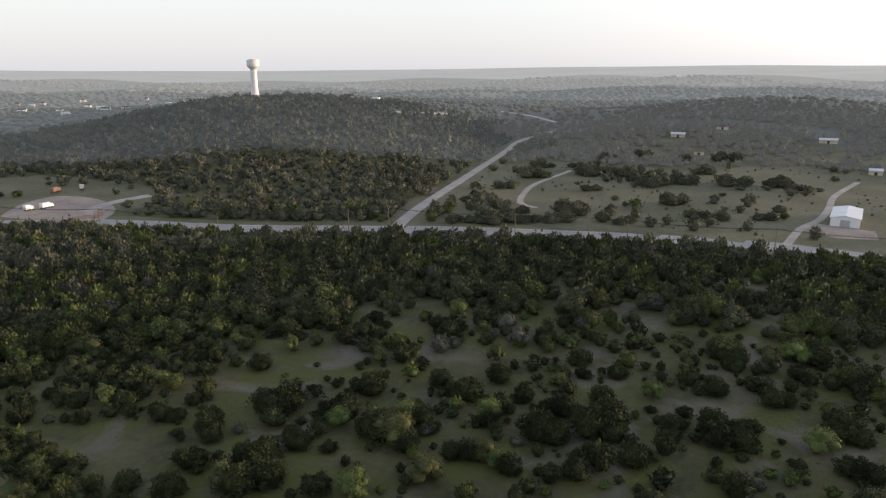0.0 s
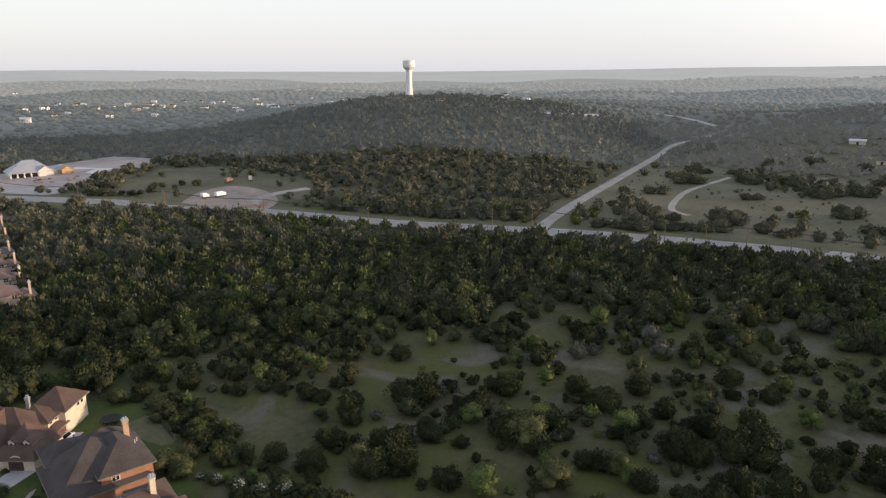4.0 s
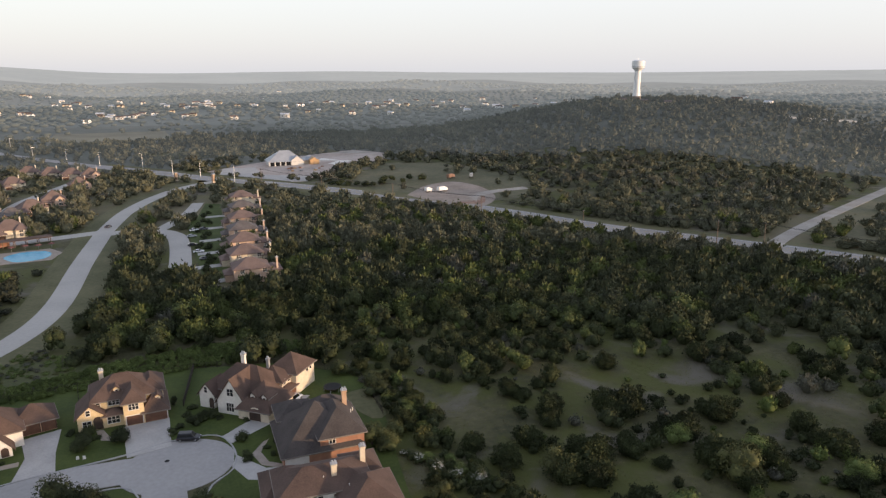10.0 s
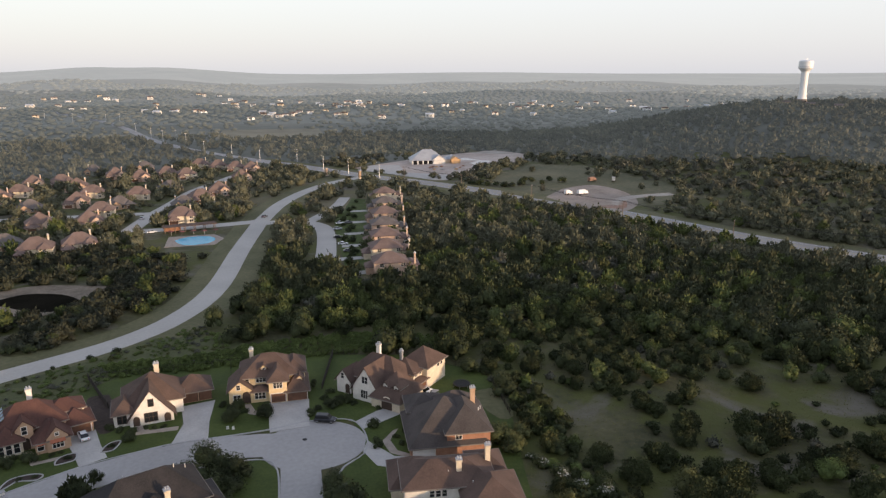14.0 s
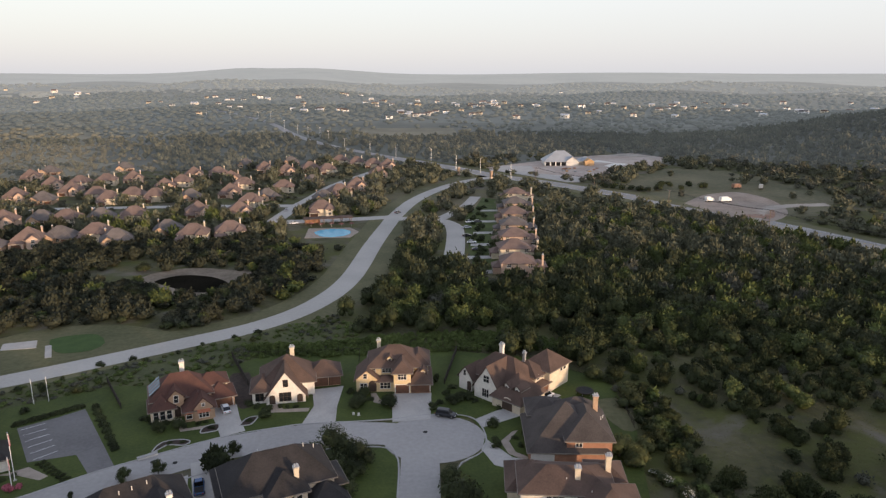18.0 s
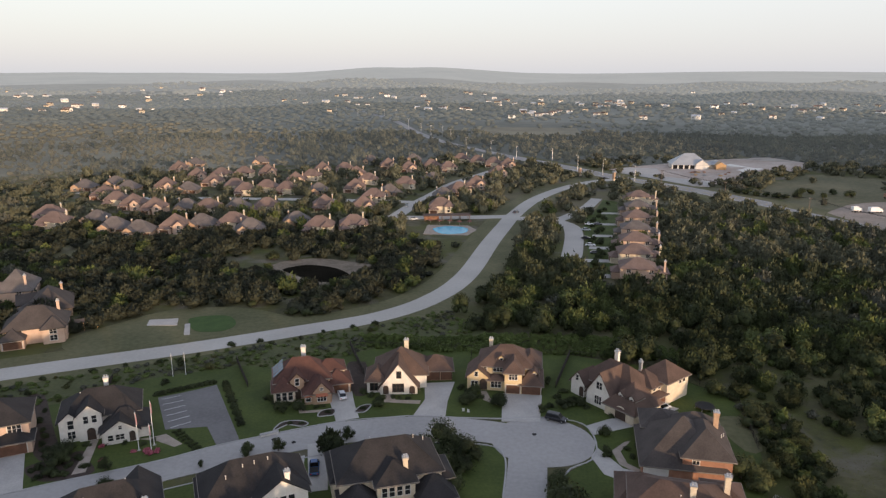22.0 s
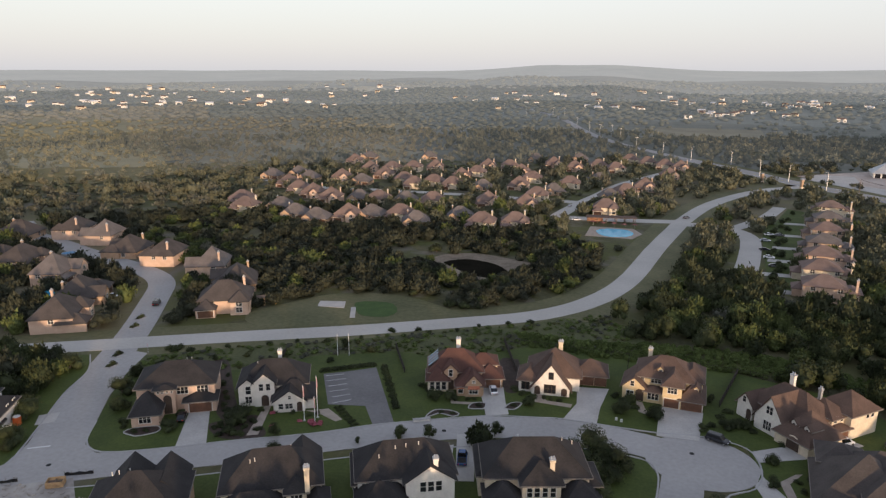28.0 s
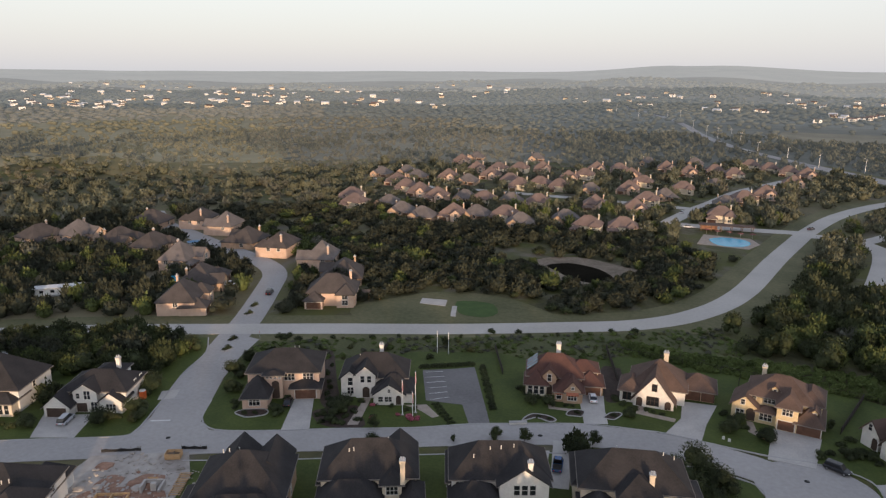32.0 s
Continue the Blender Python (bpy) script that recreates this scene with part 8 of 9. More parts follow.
for i, (tx, ty, tr) in enumerate(MEADOW_TREES_A + MEADOW_TREES_B):
    # a big clump is two or three stems close together
    n = 3 if tr > 4.6 else 2 if tr > 3.7 else 1
    for k in range(n):
        a = i * 2.1 + k * math.tau / n
        off = tr * 0.42 if n > 1 else 0.0
        rr = tr * (0.86 if n > 1 else 1.22) * (0.86 + 0.28 * ((i * 7 + k * 3) % 5) / 4)
        kind = "gold" if (i * 3 + k) % 17 == 5 else "fresh" if (i * 5 + k) % 11 == 3 else "juniper"
        plant(kind, tx + off * math.cos(a), ty + off * math.sin(a), rr, "meadow trees", 0.95)
    TAKEN.append((tx, ty, tr + 1.5))
FIELD_OAKS = ((294, 191, 6.3), (298, 180, 7.1), (303, 171, 7.0), (311, 163, 7.0), (318, 156, 4.7), (323, 145, 8.5), (350, 149, 10.8), (427, 169, 7.4), (401, 143, 2.9), (338, 115, 6.8), (337, 126, 5.4), (502, 174, 13.3), (465, 141, 9.6), (408, 110, 9.1), (374, 87, 7.4), (377, 75, 6.1), (386, 56, 6.4), (414, 53, 4.8), (491, 125, 10.3), (501, 96, 16.0), (620, 126, 17.3), (509, 67, 10.7), (606, 192, 9.2), (601, 156, 7.5), (568, 211, 10.2), (463, 229, 13.5), (370, 223, 5.8), (405, 222, 8.2), (493, 198, 11.3), (538, 124, 8.8), (393, 238, 4.6), (478, 248, 6), (491, 245, 6.4), (516, 243, 7), (532, 257, 5.6), (534, 211, 8), (525, 222, 7), (343, 207, 5), (338, 190, 5.6), (335, 172, 5.4))
for i, (tx, ty, tr) in enumerate(FIELD_OAKS):
    n = 3 if tr > 9 else 2 if tr > 6 else 1
    for k in range(n):
        a = i * 1.7 + k * math.tau / n
        off = tr * 0.5 if n > 1 else 0.0
        plant("field_oak", tx + off * math.cos(a), ty + off * math.sin(a), min(tr, 11.5) * (0.78 if n > 1 else 1.15), "field oaks", 0.95)
    TAKEN.append((tx, ty, tr + 4))
for tx, ty, tr in ((20, 232, 4.2), (-2, 226, 4.0), (30, 240, 3.6), (-8, 217, 3.4), (10, 222, 3.8)):
    plant("grey", tx, ty, tr, "grey trees at the wood's edge", 1.0)
for tx, ty, tr in ((-97, 233, 4.2), (-89, 231, 4.4), (-82, 233, 3.6), (-101, 240, 3.8), (-94, 240, 3.2), (-107, 268, 4.0), (-98, 281, 4.2), (-88, 284, 3.8), (-76, 283, 4.0), (-62, 278, 3.6), (-60, 240, 3.4), (-66, 232, 3.8), (-54, 247, 4.0), (-48, 256, 4.4), (-72, 228, 3.2), (-52, 236, 3.0), (-101.6, 228.6, 3.2), (-95.3, 225.7, 3.4), (-91.6, 229.2, 3.2), (-104, 236, 3.4), (-98, 234, 3.4), (-75.8, 202.5, 2.6), (-70.7, 201.5, 2.6), (-66.4, 204.4, 2.4), (-76.4, 211.5, 3.0), (-71.6, 214.7, 3.0), (-67, 211, 2.6), (-92, 208, 2.2)):
    plant("oak", tx, ty, tr, "trees round the pond", 0.85)
for tx, ty, tr in ((28, 282, 1.8), (31, 300, 2.0), (29, 318, 1.7), (33, 336, 2.0), (32, 352, 1.8), (38, 378, 2.0), (43, 400, 1.9), (47, 420, 2.0), (30, 271, 2.2), (36, 360, 1.6), (10, 350, 2.4), (-3, 356, 2.2), (27, 276, 2.6), (31, 293, 2.8), (29.5, 288, 2.0), (33, 315, 2.8), (30.5, 322, 2.2), (36, 343, 2.8), (34, 366, 2.4), (40, 372, 2.6), (40, 392, 2.6)):
    plant("oak", tx, ty, tr, "street trees by the row", 0.9)
GARDEN = {
    "oak": ((-103.8, 103.1, 1.9), (-105.5, 108.6, 1.3), (-92.6, 113.2, 2.6), (-90.6, 106.2, 1.6), (-77.3, 103.9, 1.9), (-128.2, 84.7, 1.9), (-136.8, 95, 2.9), (-11.2, 118.4, 2.6), (-12.8, 150, 1.8), (8.8, 148.3, 1.7), (11, 149.6, 1.7), (13.4, 150, 1.6), (4.3, 145.6, 1.2), (-33.7, 143, 1.7), (-35.9, 121, 1.7), (-127, 113, 3.1), (-121, 106, 2.6), (-92, 111, 2.9), (-16, 126, 4.4), (-11.5, 124, 3.6), (-20, 124, 3.2), (42, 123, 3.6), (44, 119, 2.6), (7, 116, 2.4), (-13, 147, 2.3), (-5.6, 147, 2.6), (-15, 119, 3.2), (-13, 111, 3.1), (17.9, 139, 2.3), (-12, 153, 1.9), (-139, 97, 3.5), (-131, 87, 2.9), (-134, 80, 3.1), (-147, 71, 2.4), (-151, 119, 3.2), (-56, 138, 2.0), (-52, 139, 1.9), (-101, 110.6, 1.5), (51, 146, 3.6), (46, 160, 3.0)),
    "slim": ((-120.7, 64.9, 0.6), (-63, 113.4, 0.8), (-81, 109.6, 1.6), (-55.5, 118.2, 1.6), (-50, 121, 1.6), (-37, 127.5, 1.6), (14.6, 127.8, 2.0), (-56, 119.6, 1.3), (-119, 137, 1.0), (-91, 158, 1.5), (6, 160, 1.2)),
    "shrub": ((-136.0, 138.7, 1.5), (-134.4, 139.0, 1.5), (-133.7, 140.3, 1.5), (-95.2, 107.2, 0.90), (-94.2, 108.7, 1.05), (-91.5, 107.7, 1.20), (-91.4, 110.8, 0.90), (-89.0, 109.9, 1.05), (-88.9, 112.7, 1.20), (-86.1, 110.1, 0.90), (-92.3, 105.2, 1.05), (-88.2, 107.0, 1.20), (-104.0, 122.2, 0.90), (-101.6, 119.9, 1.05), (-107.4, 125.9, 1.20), (-109.6, 130.5, 0.90), (-100.1, 116.7, 1.05), (-97.5, 114.8, 1.20), (-104, 105, 1.3), (-34, 146.4, 1.4), (-24.4, 142.6, 1.2), (-22.6, 148.6, 1.6), (6, 148, 1.2), (-90, 148, 1.4), (-83, 158, 1.7), (-110, 99.6, 1.0), (-108, 100.8, 0.9), (-51.6, 132.2, 0.8), (-49, 132.6, 0.7), (-44.6, 138.4, 0.9), (-37, 141.4, 0.9), (-31.4, 148, 0.9), (-29.6, 147.6, 0.8), (-27.6, 147.6, 0.8), (-48, 140.4, 0.8), (-46.6, 141.2, 0.7), (-79, 119.6, 0.9), (-77.6, 121.2, 0.9), (-94, 117, 1.0), (-97, 104.4, 0.9), (3.4, 146, 1.2), (2, 151, 0.8), (-10.4, 150.6, 1.1), (-115.4, 102, 1.3), (-113.6, 100.4, 1.0), (-101.4, 108, 1.0), (-95.6, 115.6, 1.3), (-93.4, 116.8, 1.2), (-90.4, 117.6, 1.0), (-86.4, 118.6, 0.9), (-83, 119.6, 0.9), (-96, 113, 1.2), (-94.6, 108.6, 1.2), (-90, 107.4, 1.0), (-85.6, 110.4, 0.9), (-58.6, 141.6, 1.2), (-60.6, 143, 1.3), (-55.4, 141, 1.1), (-36.6, 148, 1.2), (-39, 149.6, 1.3), (-15.4, 155, 1.3), (-13.6, 153.6, 1.1), (8, 153, 1.2), (9.6, 156, 1.3), (12, 152, 1.2), (14.6, 148.6, 1.1), (20, 145, 1.0), (21.6, 131, 0.9), (22.4, 128, 0.9), (24, 133, 1.0), (-137.6, 80.4, 1.0), (-135.4, 81.8, 1.1), (-133, 83.6, 1.2), (-150.6, 73.4, 1.2), (-153.6, 72.6, 1.2), (-149, 69, 1.3), (-152, 68, 1.3)),
    "juniper": ((55, 150, 3.2), (52, 160, 3.0), (58, 138, 2.8), (51, 128, 3.0), (54, 121, 2.6), (60, 112, 3.2), (48, 104, 2.6), (46, 95, 2.8), (56, 130, 2.4), (62, 156, 3.4), (-126, 120, 2.6), (-131, 122, 2.4), (-128, 128, 2.6)),
    "pink": ((-75.6, 116.4, 1.1), (-76.8, 117.4, 0.9), (-74.6, 117.4, 0.9), (-87, 117.6, 0.8), (-79.4, 116.6, 0.7), (-83.6, 112.6, 0.8)),
    "white": ((48, 113, 1.9), (50, 108, 2.3), (52, 104, 2.0), (46.5, 116, 1.2), (56, 101, 2.2)),
    "gold": ((44.6, 121, 2.9), (47.5, 124.5, 2.6), (47, 99, 2.6), (52, 118, 2.4)),
    "fresh": ((50, 112, 1.6), (54, 110, 1.4))}
for kind, spots in GARDEN.items():
    for tx, ty, tr in spots:
        if any(inside(p, np.array([tx]), np.array([ty]))[0] for p in DRIVES):
            continue
        plant(kind, tx, ty, tr * (1.18 if kind in ("oak", "slim") else 1.08), "garden planting", 1.0)
for k, (tx, ty) in enumerate(((-158.8, 148.6), (-163, 155.2), (-146.3, 130.1), (-142.3, 124.2))):
    plant("shrub", tx, ty + 0.6, 1.15, "shrubs on the traffic islands", 1.3)
    plant("shrub", tx - 0.2, ty - 0.7, 0.8, "shrubs on the traffic islands", 1.2)
for tx, ty, tr in ((17.8, 136.6, 1.7), (17.2, 128.2, 1.5), (6.4, 113.6, 2.0)):
    plant("oak", tx, ty, tr, "garden planting", 1.25)
# low hedge round the parking lot, and verge shrubs along the boulevard
for k in range(40):
    t = k / 39
    hx, hy = (-88.6 + 11 * t / 0.5, 141 + 8.6 * t / 0.5) if t < 0.5 else (-77 + 13.0 * (t - 0.5) / 0.5, 149.6 - 20 * (t - 0.5) / 0.5)
    plant("shrub", hx + (2.0 if t > 0.5 else 0), hy + 0.6, 1.05 + 0.25 * (k % 3) / 2, "hedge round the parking lot", 0.95)
for k in range(14):
    plant("shrub", -75 + 0.62 * k, 125.2 - 0.5 * k + (1.3 if k % 2 else 0), 0.75, "hedge by the parking lot", 1.0)
for hx, hy, hr in ((-84, 174, 1.6), (-90, 166, 1.0), (-77, 178, 1.3), (-66, 182, 1.1), (-73, 177, 0.9), (-53, 193, 1.3), (-98, 160, 1.2), (-112, 152, 1.3), (-106, 157, 1.0), (-122, 146, 1.2), (-47, 197, 1.4), (-130, 140, 1.4), (-134, 138, 1.2), (-61, 188, 1.0)):
    plant("shrub", hx, hy, hr, "shrubs along the boulevard", 1.0)

NEAR_VARIANTS = [crown(rng, 7, 600, 0.056, t, 0.88) for t in (0.75, 0.95)] + [dome_crown(rng, 18, 560, 0.052, t) for t in (0.75, 0.9, 1.0)]
MID_VARIANTS = [dome_crown(rng, 10, 96, 0.1, t, fine=False) for t in (0.65, 0.75, 0.9, 1.0)]
BACK_VARIANTS = [dome_crown(rng, 8, 34, 0.14, t, fine=False) for t in (0.65, 0.8, 0.95)]
BELT_VARIANTS = [dome_crown(rng, 13, 170, 0.085, t) for t in (0.7, 0.85, 1.0, 1.1)]
FAR_VARIANTS = [crown(rng, 1, 0, 0.36, t, 1.5) for t in (0.6, 0.75, 0.9)]
BELT = 400.0
AVOID_POLYS.append(np.array([(-62, 316), (-64, 370), (-16, 370), (-14, 330), (-24, 312)], float))
for tx, ty in ((138, 475), (143, 471), (147, 466), (153, 464), (157, 457), (162, 455), (169, 457), (183, 473), (186, 458), (203, 461), (176, 470), (196, 470)):
    plant("oak", tx, ty, 3.4 + (tx % 3) * 0.5, "oaks beside the yard", 0.85)
# past the view's right edge, unseen trees are added to shade meadow and court
x, y, r, az = scatter(rng, 96, BELT, 5.4, -180.0, 84.0)
keep = (rng.uniform(size=len(x)) < density(x, y, r, az)) & free(x, y, 1.2)
for tx, ty, tr in TAKEN:
    keep &= np.hypot(x - tx, y - ty) > tr
keep &= ~(inside(MEADOW, x, y) & (np.hypot(x - 110, y - 75) < 58) & ~inside(THICK, x, y) & ~inside(FRINGE, x, y) & (rng.uniform(size=len(x)) < 0.68))
x, y, r, az = x[keep], y[keep], r[keep], az[keep]
size = rng.beta(2, 2.4, len(x))
rad = (2.3 + 3.1 * size) * np.where(inside(MEADOW, x, y), 0.8, 1.1)
hgt = rad * rng.uniform(1.35, 2.0, len(x))
tone = rng.uniform(size=len(x)) + 0.2 * lumps(x, y, 14, 21)
low_land = inside(BASIN, x, y)
hgt = hgt * np.where(low_land, 0.72, 1.0)
# from 300 m out the foliage colour is lifted to paint haze
haze_paled = (r >= 300) & (az <= 26) & ~low_land
west_land = low_land | ((az > 26) & (r > 190))
tone = np.where(west_land, tone * 0.86, tone)
# belt of trees that gets the first step of haze in its colour
middle = (r + 40 * lumps(x, y, 40, 24) > 225) & (az < 26) & ~haze_paled & ~low_land
kinds = ((M_LEAF, "dark green juniper and oak woodland", (tone < 0.74) & ~haze_paled & ~middle & ~west_land), (M_LEAF_LOW, "grey-green shade-toned woodland in the low ground", (tone < 0.74) & west_land), (M_LEAF_MID, "green oak and juniper woodland before the highway, slightly haze-paled", (tone < 0.74) & middle), (M_LEAF_BELT, "green oak woodland paled for haze", (tone < 0.74) & haze_paled), (M_LEAF_FRESH, "fresh green trees among the woodland", (tone >= 0.74) & (tone < 1.0)), (M_LEAF_GREY, "grey-green half-bare trees among the woodland", (tone >= 1.0) & (tone < 1.07)), (M_LEAF_GOLD, "yellowing trees among the woodland", tone >= 1.07))
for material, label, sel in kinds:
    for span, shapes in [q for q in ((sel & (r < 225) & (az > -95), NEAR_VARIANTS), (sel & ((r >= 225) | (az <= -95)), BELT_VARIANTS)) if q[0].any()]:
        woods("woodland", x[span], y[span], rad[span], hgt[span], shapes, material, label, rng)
# dense wood above the side street, then unseen tall trees added southward to shade the court
x, y, r, az = scatter(rng, 150, 235, 3.9, 40, 75)
copse = np.array([(-205, 100), (-184, 116), (-172, 123), (-160, 123), (-150, 112), (-144, 103), (-150, 96), (-163, 96), (-178, 88), (-195, 84)], float)
keep = inside(copse, x, y)
x, y = x[keep], y[keep]
rad, tone = rng.uniform(2.0, 3.6, len(x)), rng.uniform(size=len(x))
for material, label, sel in ((M_LEAF, "dense dark trees beside the side street", tone < 0.9), (M_LEAF_GOLD, "yellowing trees in the copse by the side street", tone >= 0.9)):
    woods("copse", x[sel], y[sel], rad[sel], rad[sel] * 1.9, NEAR_VARIANTS, material, label, rng)
x, y, r, az = scatter(rng, 38, 92, 6.0, -150, 70)
keep = (rng.uniform(size=len(x)) < 0.75) & (np.hypot(x + 113, y - 50) > 22) & (r * (1 + 0.05 * np.cos(az * 0.3)) < 84)
x, y = x[keep], y[keep]
rad = rng.uniform(3.2, 4.6, len(x))
woods("garden_woodland", x, y, rad, np.minimum(rng.uniform(10.5, 14.5, len(x)), 73 - 0.72 * np.hypot(x, y)), BELT_VARIANTS, M_LEAF, "unseen tall oaks added south to shade the court", rng)
# bushes crowding round the pond
x, y, r, az = scatter(rng, 205, 275, 3.6, 8, 30)
keep = np.zeros(len(x), bool)
for ring in ([(-116, 220), (-84, 223), (-86, 237), (-98, 247), (-106, 254), (-118, 246)], [(-70, 226), (-50, 234), (-44, 254), (-58, 264), (-67, 252), (-72, 238)], [(-80, 204), (-64, 203), (-60, 214), (-70, 220), (-82, 214)]):
    keep |= inside(np.array(ring, float), x, y)
x, y = x[keep], y[keep]
rad, tone = rng.uniform(1.6, 3.1, len(x)), rng.uniform(size=len(x))
for material, label, sel in ((M_LEAF_LOW, "dark bushes round the pond", tone < 0.88), (M_LEAF_FRESH, "fresh bushes round the pond", tone >= 0.88)):
    woods("pond_bushes", x[sel], y[sel], rad[sel], rad[sel] * 1.5, NEAR_VARIANTS, material, label, rng)
# undergrowth along the fence of the last gardens
x, y, r, az = scatter(rng, 100, 170, 2.6, -40, 0)
hem = np.array([(51.5, 92), (51.5, 133), (52.6, 152), (59, 154), (59.5, 132), (57.5, 114), (62, 92)], float)
keep = inside(hem, x, y) & (rng.uniform(size=len(x)) < 0.8)
x, y = x[keep], y[keep]
rad, tone = rng.uniform(1.0, 2.5, len(x)), rng.uniform(size=len(x))
for material, label, sel in ((M_LEAF, "dark undergrowth along a garden fence", tone < 0.7), (M_LEAF_FRESH, "fresh bushes along a garden fence", tone >= 0.7)):
    woods("undergrowth", x[sel], y[sel], rad[sel], rad[sel] * 1.5, NEAR_VARIANTS, material, label, rng)
# tufts of grass all over the meadow
def tufts(name, x, y, low, high, material, label):
    n, blades = len(x), 7
    ang = rng.uniform(0, math.tau, (n, blades))
    lean = rng.uniform(0.8, 2.0, (n, blades))
    h = rng.uniform(low, high, (n, 1)) * rng.uniform(0.7, 1.2, (n, blades))
    px, py = x[:, None] + rng.normal(size=(n, blades)) * 0.5, y[:, None] + rng.normal(size=(n, blades)) * 0.5
    z = hz(x, y)[:, None] + np.zeros((n, blades))
    w = 0.13
    a = np.stack([px - w * np.sin(ang), py + w * np.cos(ang), z - 0.02], -1)
    b = np.stack([px + w * np.sin(ang), py - w * np.cos(ang), z - 0.02], -1)
    c = np.stack([px + h * lean * np.cos(ang), py + h * lean * np.sin(ang), z + h], -1)
    v = np.stack([a, b, c], 2).reshape(-1, 3)
    return tagged(new(name, tri_mesh(name, v, np.arange(n * blades * 3).reshape(-1, 3), material)), label, "grass", kind="stuff")


x, y, r, az = scatter(rng, 98, 225, 1.3)
keep = inside(MEADOW, x, y) & (rng.uniform(size=len(x)) < 0.75 + 0.35 * lumps(x, y, 5, 55))
x, y = x[keep], y[keep]
tone = rng.uniform(size=len(x)) + 0.4 * lumps(x, y, 9, 57)
tufts("meadow_grass", x[tone < 0.6], y[tone < 0.6], 0.07, 0.16, M_TUFT, "olive green tufts of meadow grass")
tufts("dry_meadow_grass", x[tone >= 0.6], y[tone >= 0.6], 0.07, 0.16, M_DRY_TUFT, "dry straw-coloured tufts of meadow grass")
# low brush all over the meadow
x, y, r, az = scatter(rng, 96, 260, 3.7)
keep = inside(MEADOW, x, y) & (rng.uniform(size=len(x)) < 0.36 + 0.34 * lumps(x, y, 6, 41)) & free(x, y, 1.0)
for glade in CLEARINGS:
    keep &= ~inside(glade, x, y) | (rng.uniform(size=len(x)) < 0.08)
x, y = x[keep], y[keep]
rad = 0.7 + 2.6 * rng.beta(1.6, 3, len(x))
tone = rng.uniform(size=len(x))
for material, label, sel in ((M_LEAF, "dark green brush scattered over the meadow", tone < 0.72), (M_LEAF_BRIGHT, "fresh green bushes scattered over the meadow", (tone >= 0.72) & (tone < 0.93)), (M_LEAF_GREY, "grey brush scattered over the meadow", tone >= 0.93)):
    woods("brush", x[sel], y[sel], rad[sel], rad[sel] * rng.uniform(1.1, 1.7, int(sel.sum())), BELT_VARIANTS, material, label, rng)
# thicket of fresh green bushes behind the gardens, and weeds down to the boulevard
x, y, r, az = scatter(rng, 140, 240, 1.5, -20, 45)
keep = inside(WEEDY, x, y)
x, y = x[keep], y[keep]
rad = rng.uniform(0.7, 1.7, len(x))
woods("thicket", x, y, rad, rad * rng.uniform(1.0, 1.5, len(x)), BELT_VARIANTS, M_LEAF_BRIGHT, "fresh green thicket behind garden fences", rng)
x, y, r, az = scatter(rng, 140, 260, 1.9, 5, 50)
strip = np.array([(-140, 131), (-128, 142), (-96, 163), (-70, 180), (-50, 193), (-38, 203), (-26, 214), (-18, 205), (-10, 181), (-40, 181), (-56.0, 165.6), (-68.1, 161.0), (-76.2, 161.0), (-85.7, 155.4), (-94.8, 150.4), (-108, 136), (-122, 128), (-132, 122)], float)
keep = inside(strip, x, y) & (rng.uniform(size=len(x)) < 0.82 + 0.4 * lumps(x, y, 6, 63))
for line, gap in AVOID_LINES:
    keep &= line_gap(line, x, y) > 5.5
x, y = x[keep], y[keep]
rad, tone = rng.uniform(0.5, 1.5, len(x)), rng.uniform(size=len(x))
for material, label, sel in ((M_LEAF_GREY, "grey-green weeds below the boulevard", tone < 0.22), (M_LEAF_BRIGHT, "green weeds below the boulevard", (tone >= 0.22) & (tone < 0.85)), (M_LEAF_GOLD, "yellowing weeds below the boulevard", tone >= 0.85)):
    woods("weeds", x[sel], y[sel], rad[sel], rad[sel] * rng.uniform(0.4, 1.0, int(sel.sum())), BELT_VARIANTS, material, label, rng)
x, y, r, az = scatter(rng, 270, 800, 6.5, -100, -40)
keep = inside(FIELD, x, y) & (rng.uniform(size=len(x)) < 0.2 + 0.25 * lumps(x, y, 22, 81)) & free(x, y, 1.0)
x, y = x[keep], y[keep]
rad = 0.7 + 1.6 * rng.beta(1.4, 3, len(x))
woods("field_shrubs", x, y, rad, rad * rng.uniform(1.0, 1.5, len(x)), BACK_VARIANTS, M_LEAF_BELT, "small haze-paled shrubs dotted over a dry pasture", rng)
x, y, r, az = scatter(rng, BELT, 980, 8.8)
keep = (rng.uniform(size=len(x)) < density(x, y, r, az)) & free(x, y, 1.5)
x, y, r, az = x[keep], y[keep], r[keep], az[keep]
rad = 2.6 + 5.6 * rng.beta(1.3, 2.4, len(x))
tone = rng.uniform(size=len(x)) + 0.3 * lumps(x, y, 30, 23)
ragged = r + 70 * lumps(x, y, 60, 71)
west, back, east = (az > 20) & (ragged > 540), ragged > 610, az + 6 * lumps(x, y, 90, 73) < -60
# bearings whose scrub gets the warm painted haze
warm_hazed = az + 5 * lumps(x, y, 70, 74) > 43
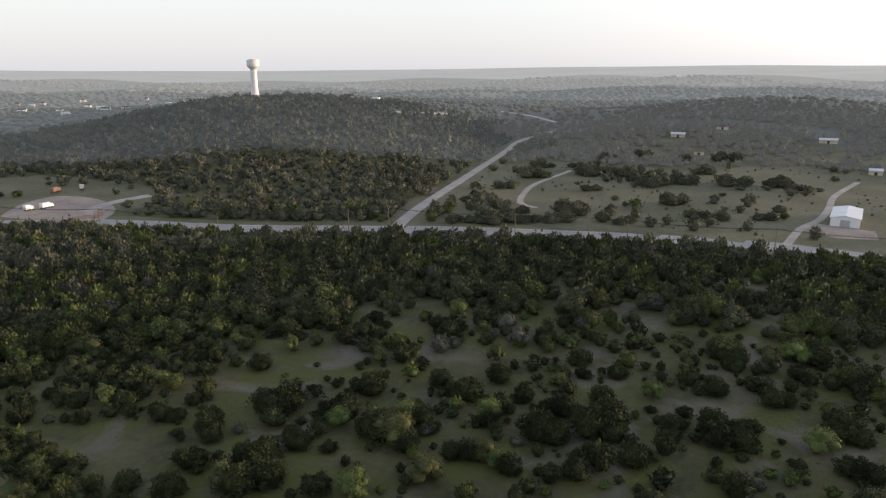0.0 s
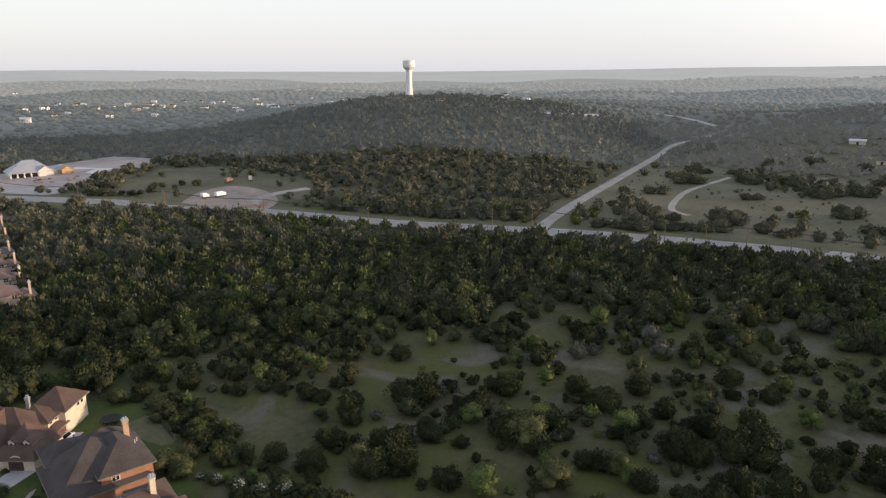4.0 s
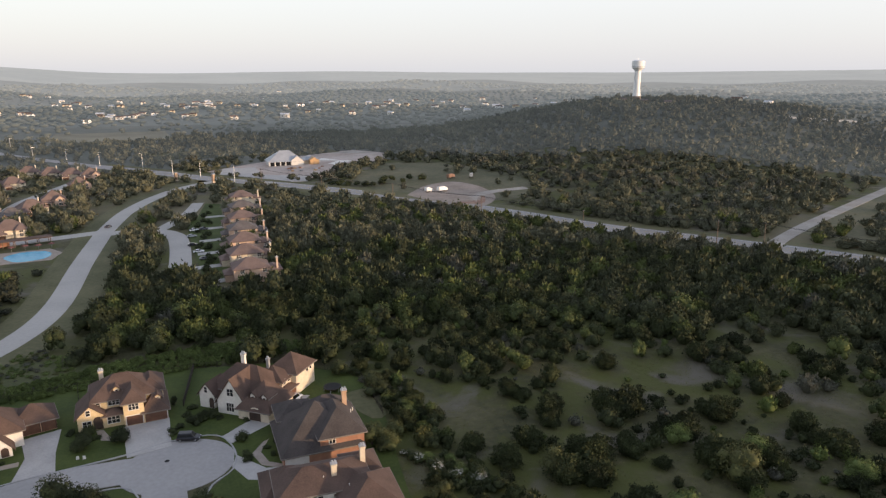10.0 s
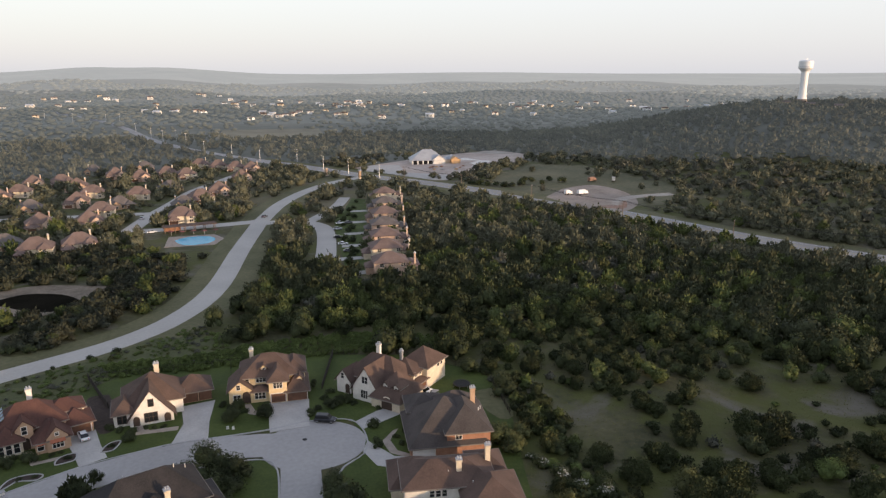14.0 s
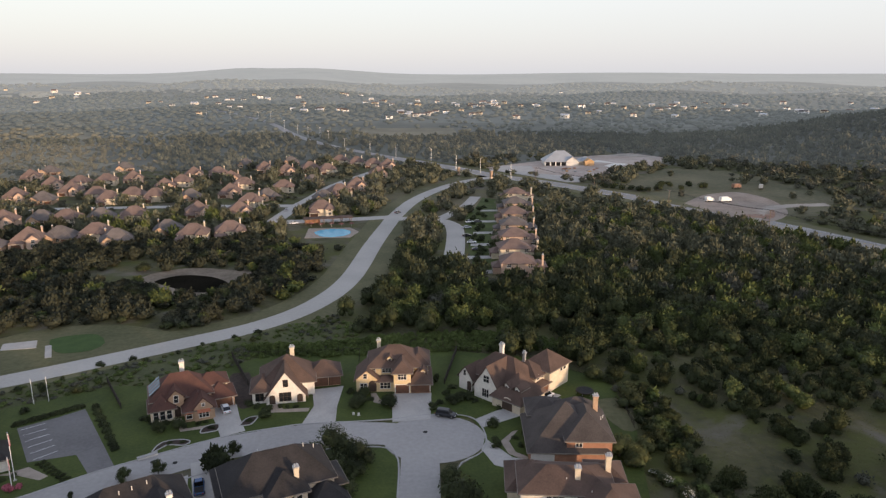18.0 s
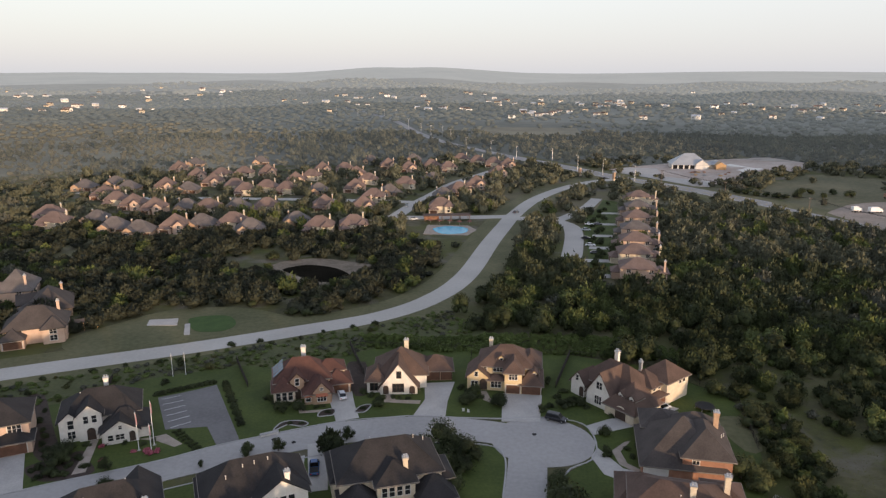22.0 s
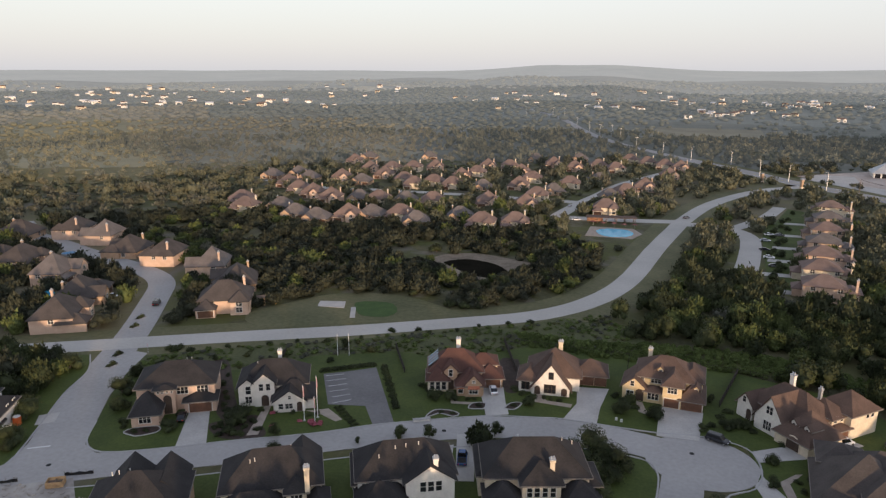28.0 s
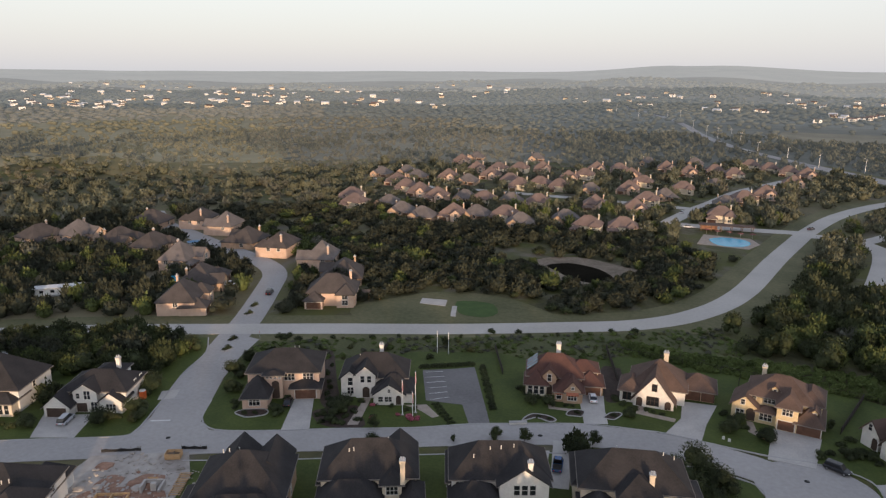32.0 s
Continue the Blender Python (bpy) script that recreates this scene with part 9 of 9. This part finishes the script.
WOODS = ((M_LEAF_SCRUB, "olive scrub paled for haze on the open slope", west & ~back & (tone > 0.3)), (M_LEAF_BELT, "dark oak woodland on the open slope", west & ~back & (tone <= 0.3)),
         (M_SCRUB_FAR, "scrub with a grey haze glow on the open slope", west & back & ~warm_hazed & (tone > 0.2)), (M_SCRUB_WARM_HAZE, "dry scrub with a warm haze glow on the open slope", west & back & warm_hazed & (tone > 0.2)), (M_HILL_LEAF, "dark trees scattered over the open slope", west & back & (tone <= 0.2)),
         (M_LEAF_BELT, "olive woodland beyond the highway paled for haze", ~west & ~back & (tone < 0.8)), (M_LEAF_GREY, "paler grey-green trees beyond the highway", ~west & ~back & (tone >= 0.8)),
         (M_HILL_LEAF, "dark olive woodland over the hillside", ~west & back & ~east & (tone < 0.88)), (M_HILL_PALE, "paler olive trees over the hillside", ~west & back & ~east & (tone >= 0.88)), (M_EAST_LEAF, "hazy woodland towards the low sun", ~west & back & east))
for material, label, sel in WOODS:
    low = 0.72 if material in (M_LEAF_SCRUB, M_SCRUB_FAR, M_SCRUB_WARM_HAZE) else 1.0
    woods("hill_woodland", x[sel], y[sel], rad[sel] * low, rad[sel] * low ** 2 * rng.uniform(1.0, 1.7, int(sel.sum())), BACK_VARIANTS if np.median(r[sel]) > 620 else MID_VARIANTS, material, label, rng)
x, y, r, az = scatter(rng, 980, 1180, 11, -97, 70)
keep = (rng.uniform(size=len(x)) < density(x, y, r, az) * 0.8) & free(x, y, 3)
x, y = x[keep], y[keep]
rad = rng.uniform(3.5, 7, len(x))
az = np.degrees(np.arctan2(-x, y)) + 6 * lumps(x, y, 90, 73)
for material, label, sel in ((M_LEAF_FAR, "olive scrub and woodland far off", (az <= 22) & (az > -60)), (M_SCRUB_FAR, "scrub with a grey haze glow far off", (az > 22) & (az <= 43)), (M_SCRUB_WARM_HAZE, "dry scrub with a warm haze glow far off", az > 43), (M_EAST_LEAF, "hazy woodland far off towards the low sun", az <= -60)):
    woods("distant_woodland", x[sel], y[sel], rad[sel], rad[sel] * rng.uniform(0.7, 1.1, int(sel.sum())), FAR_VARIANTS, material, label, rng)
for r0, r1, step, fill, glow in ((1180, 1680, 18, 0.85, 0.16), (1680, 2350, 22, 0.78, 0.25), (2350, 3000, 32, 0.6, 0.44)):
    # foliage glow painted to match the haze of the ring it stands on
    hazy_leaf = haze_glow_material("haze_glow_slope_foliage", (0.04, 0.047, 0.037), (0.075, 0.08, 0.06), glow, (0.42, 0.46, 0.5) if r0 < 1700 else (0.47, 0.47, 0.475))
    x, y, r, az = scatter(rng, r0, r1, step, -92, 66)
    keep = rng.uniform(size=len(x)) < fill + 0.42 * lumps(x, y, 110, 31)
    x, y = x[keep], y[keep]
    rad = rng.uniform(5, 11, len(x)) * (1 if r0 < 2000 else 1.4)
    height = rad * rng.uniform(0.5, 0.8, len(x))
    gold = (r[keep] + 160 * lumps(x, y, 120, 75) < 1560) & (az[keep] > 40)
    for material, label, sel in ((hazy_leaf, "hazy woodland on distant slopes", ~gold), (M_SCRUB_HAZE, "scrub with a warm haze glow on distant slopes", gold)):
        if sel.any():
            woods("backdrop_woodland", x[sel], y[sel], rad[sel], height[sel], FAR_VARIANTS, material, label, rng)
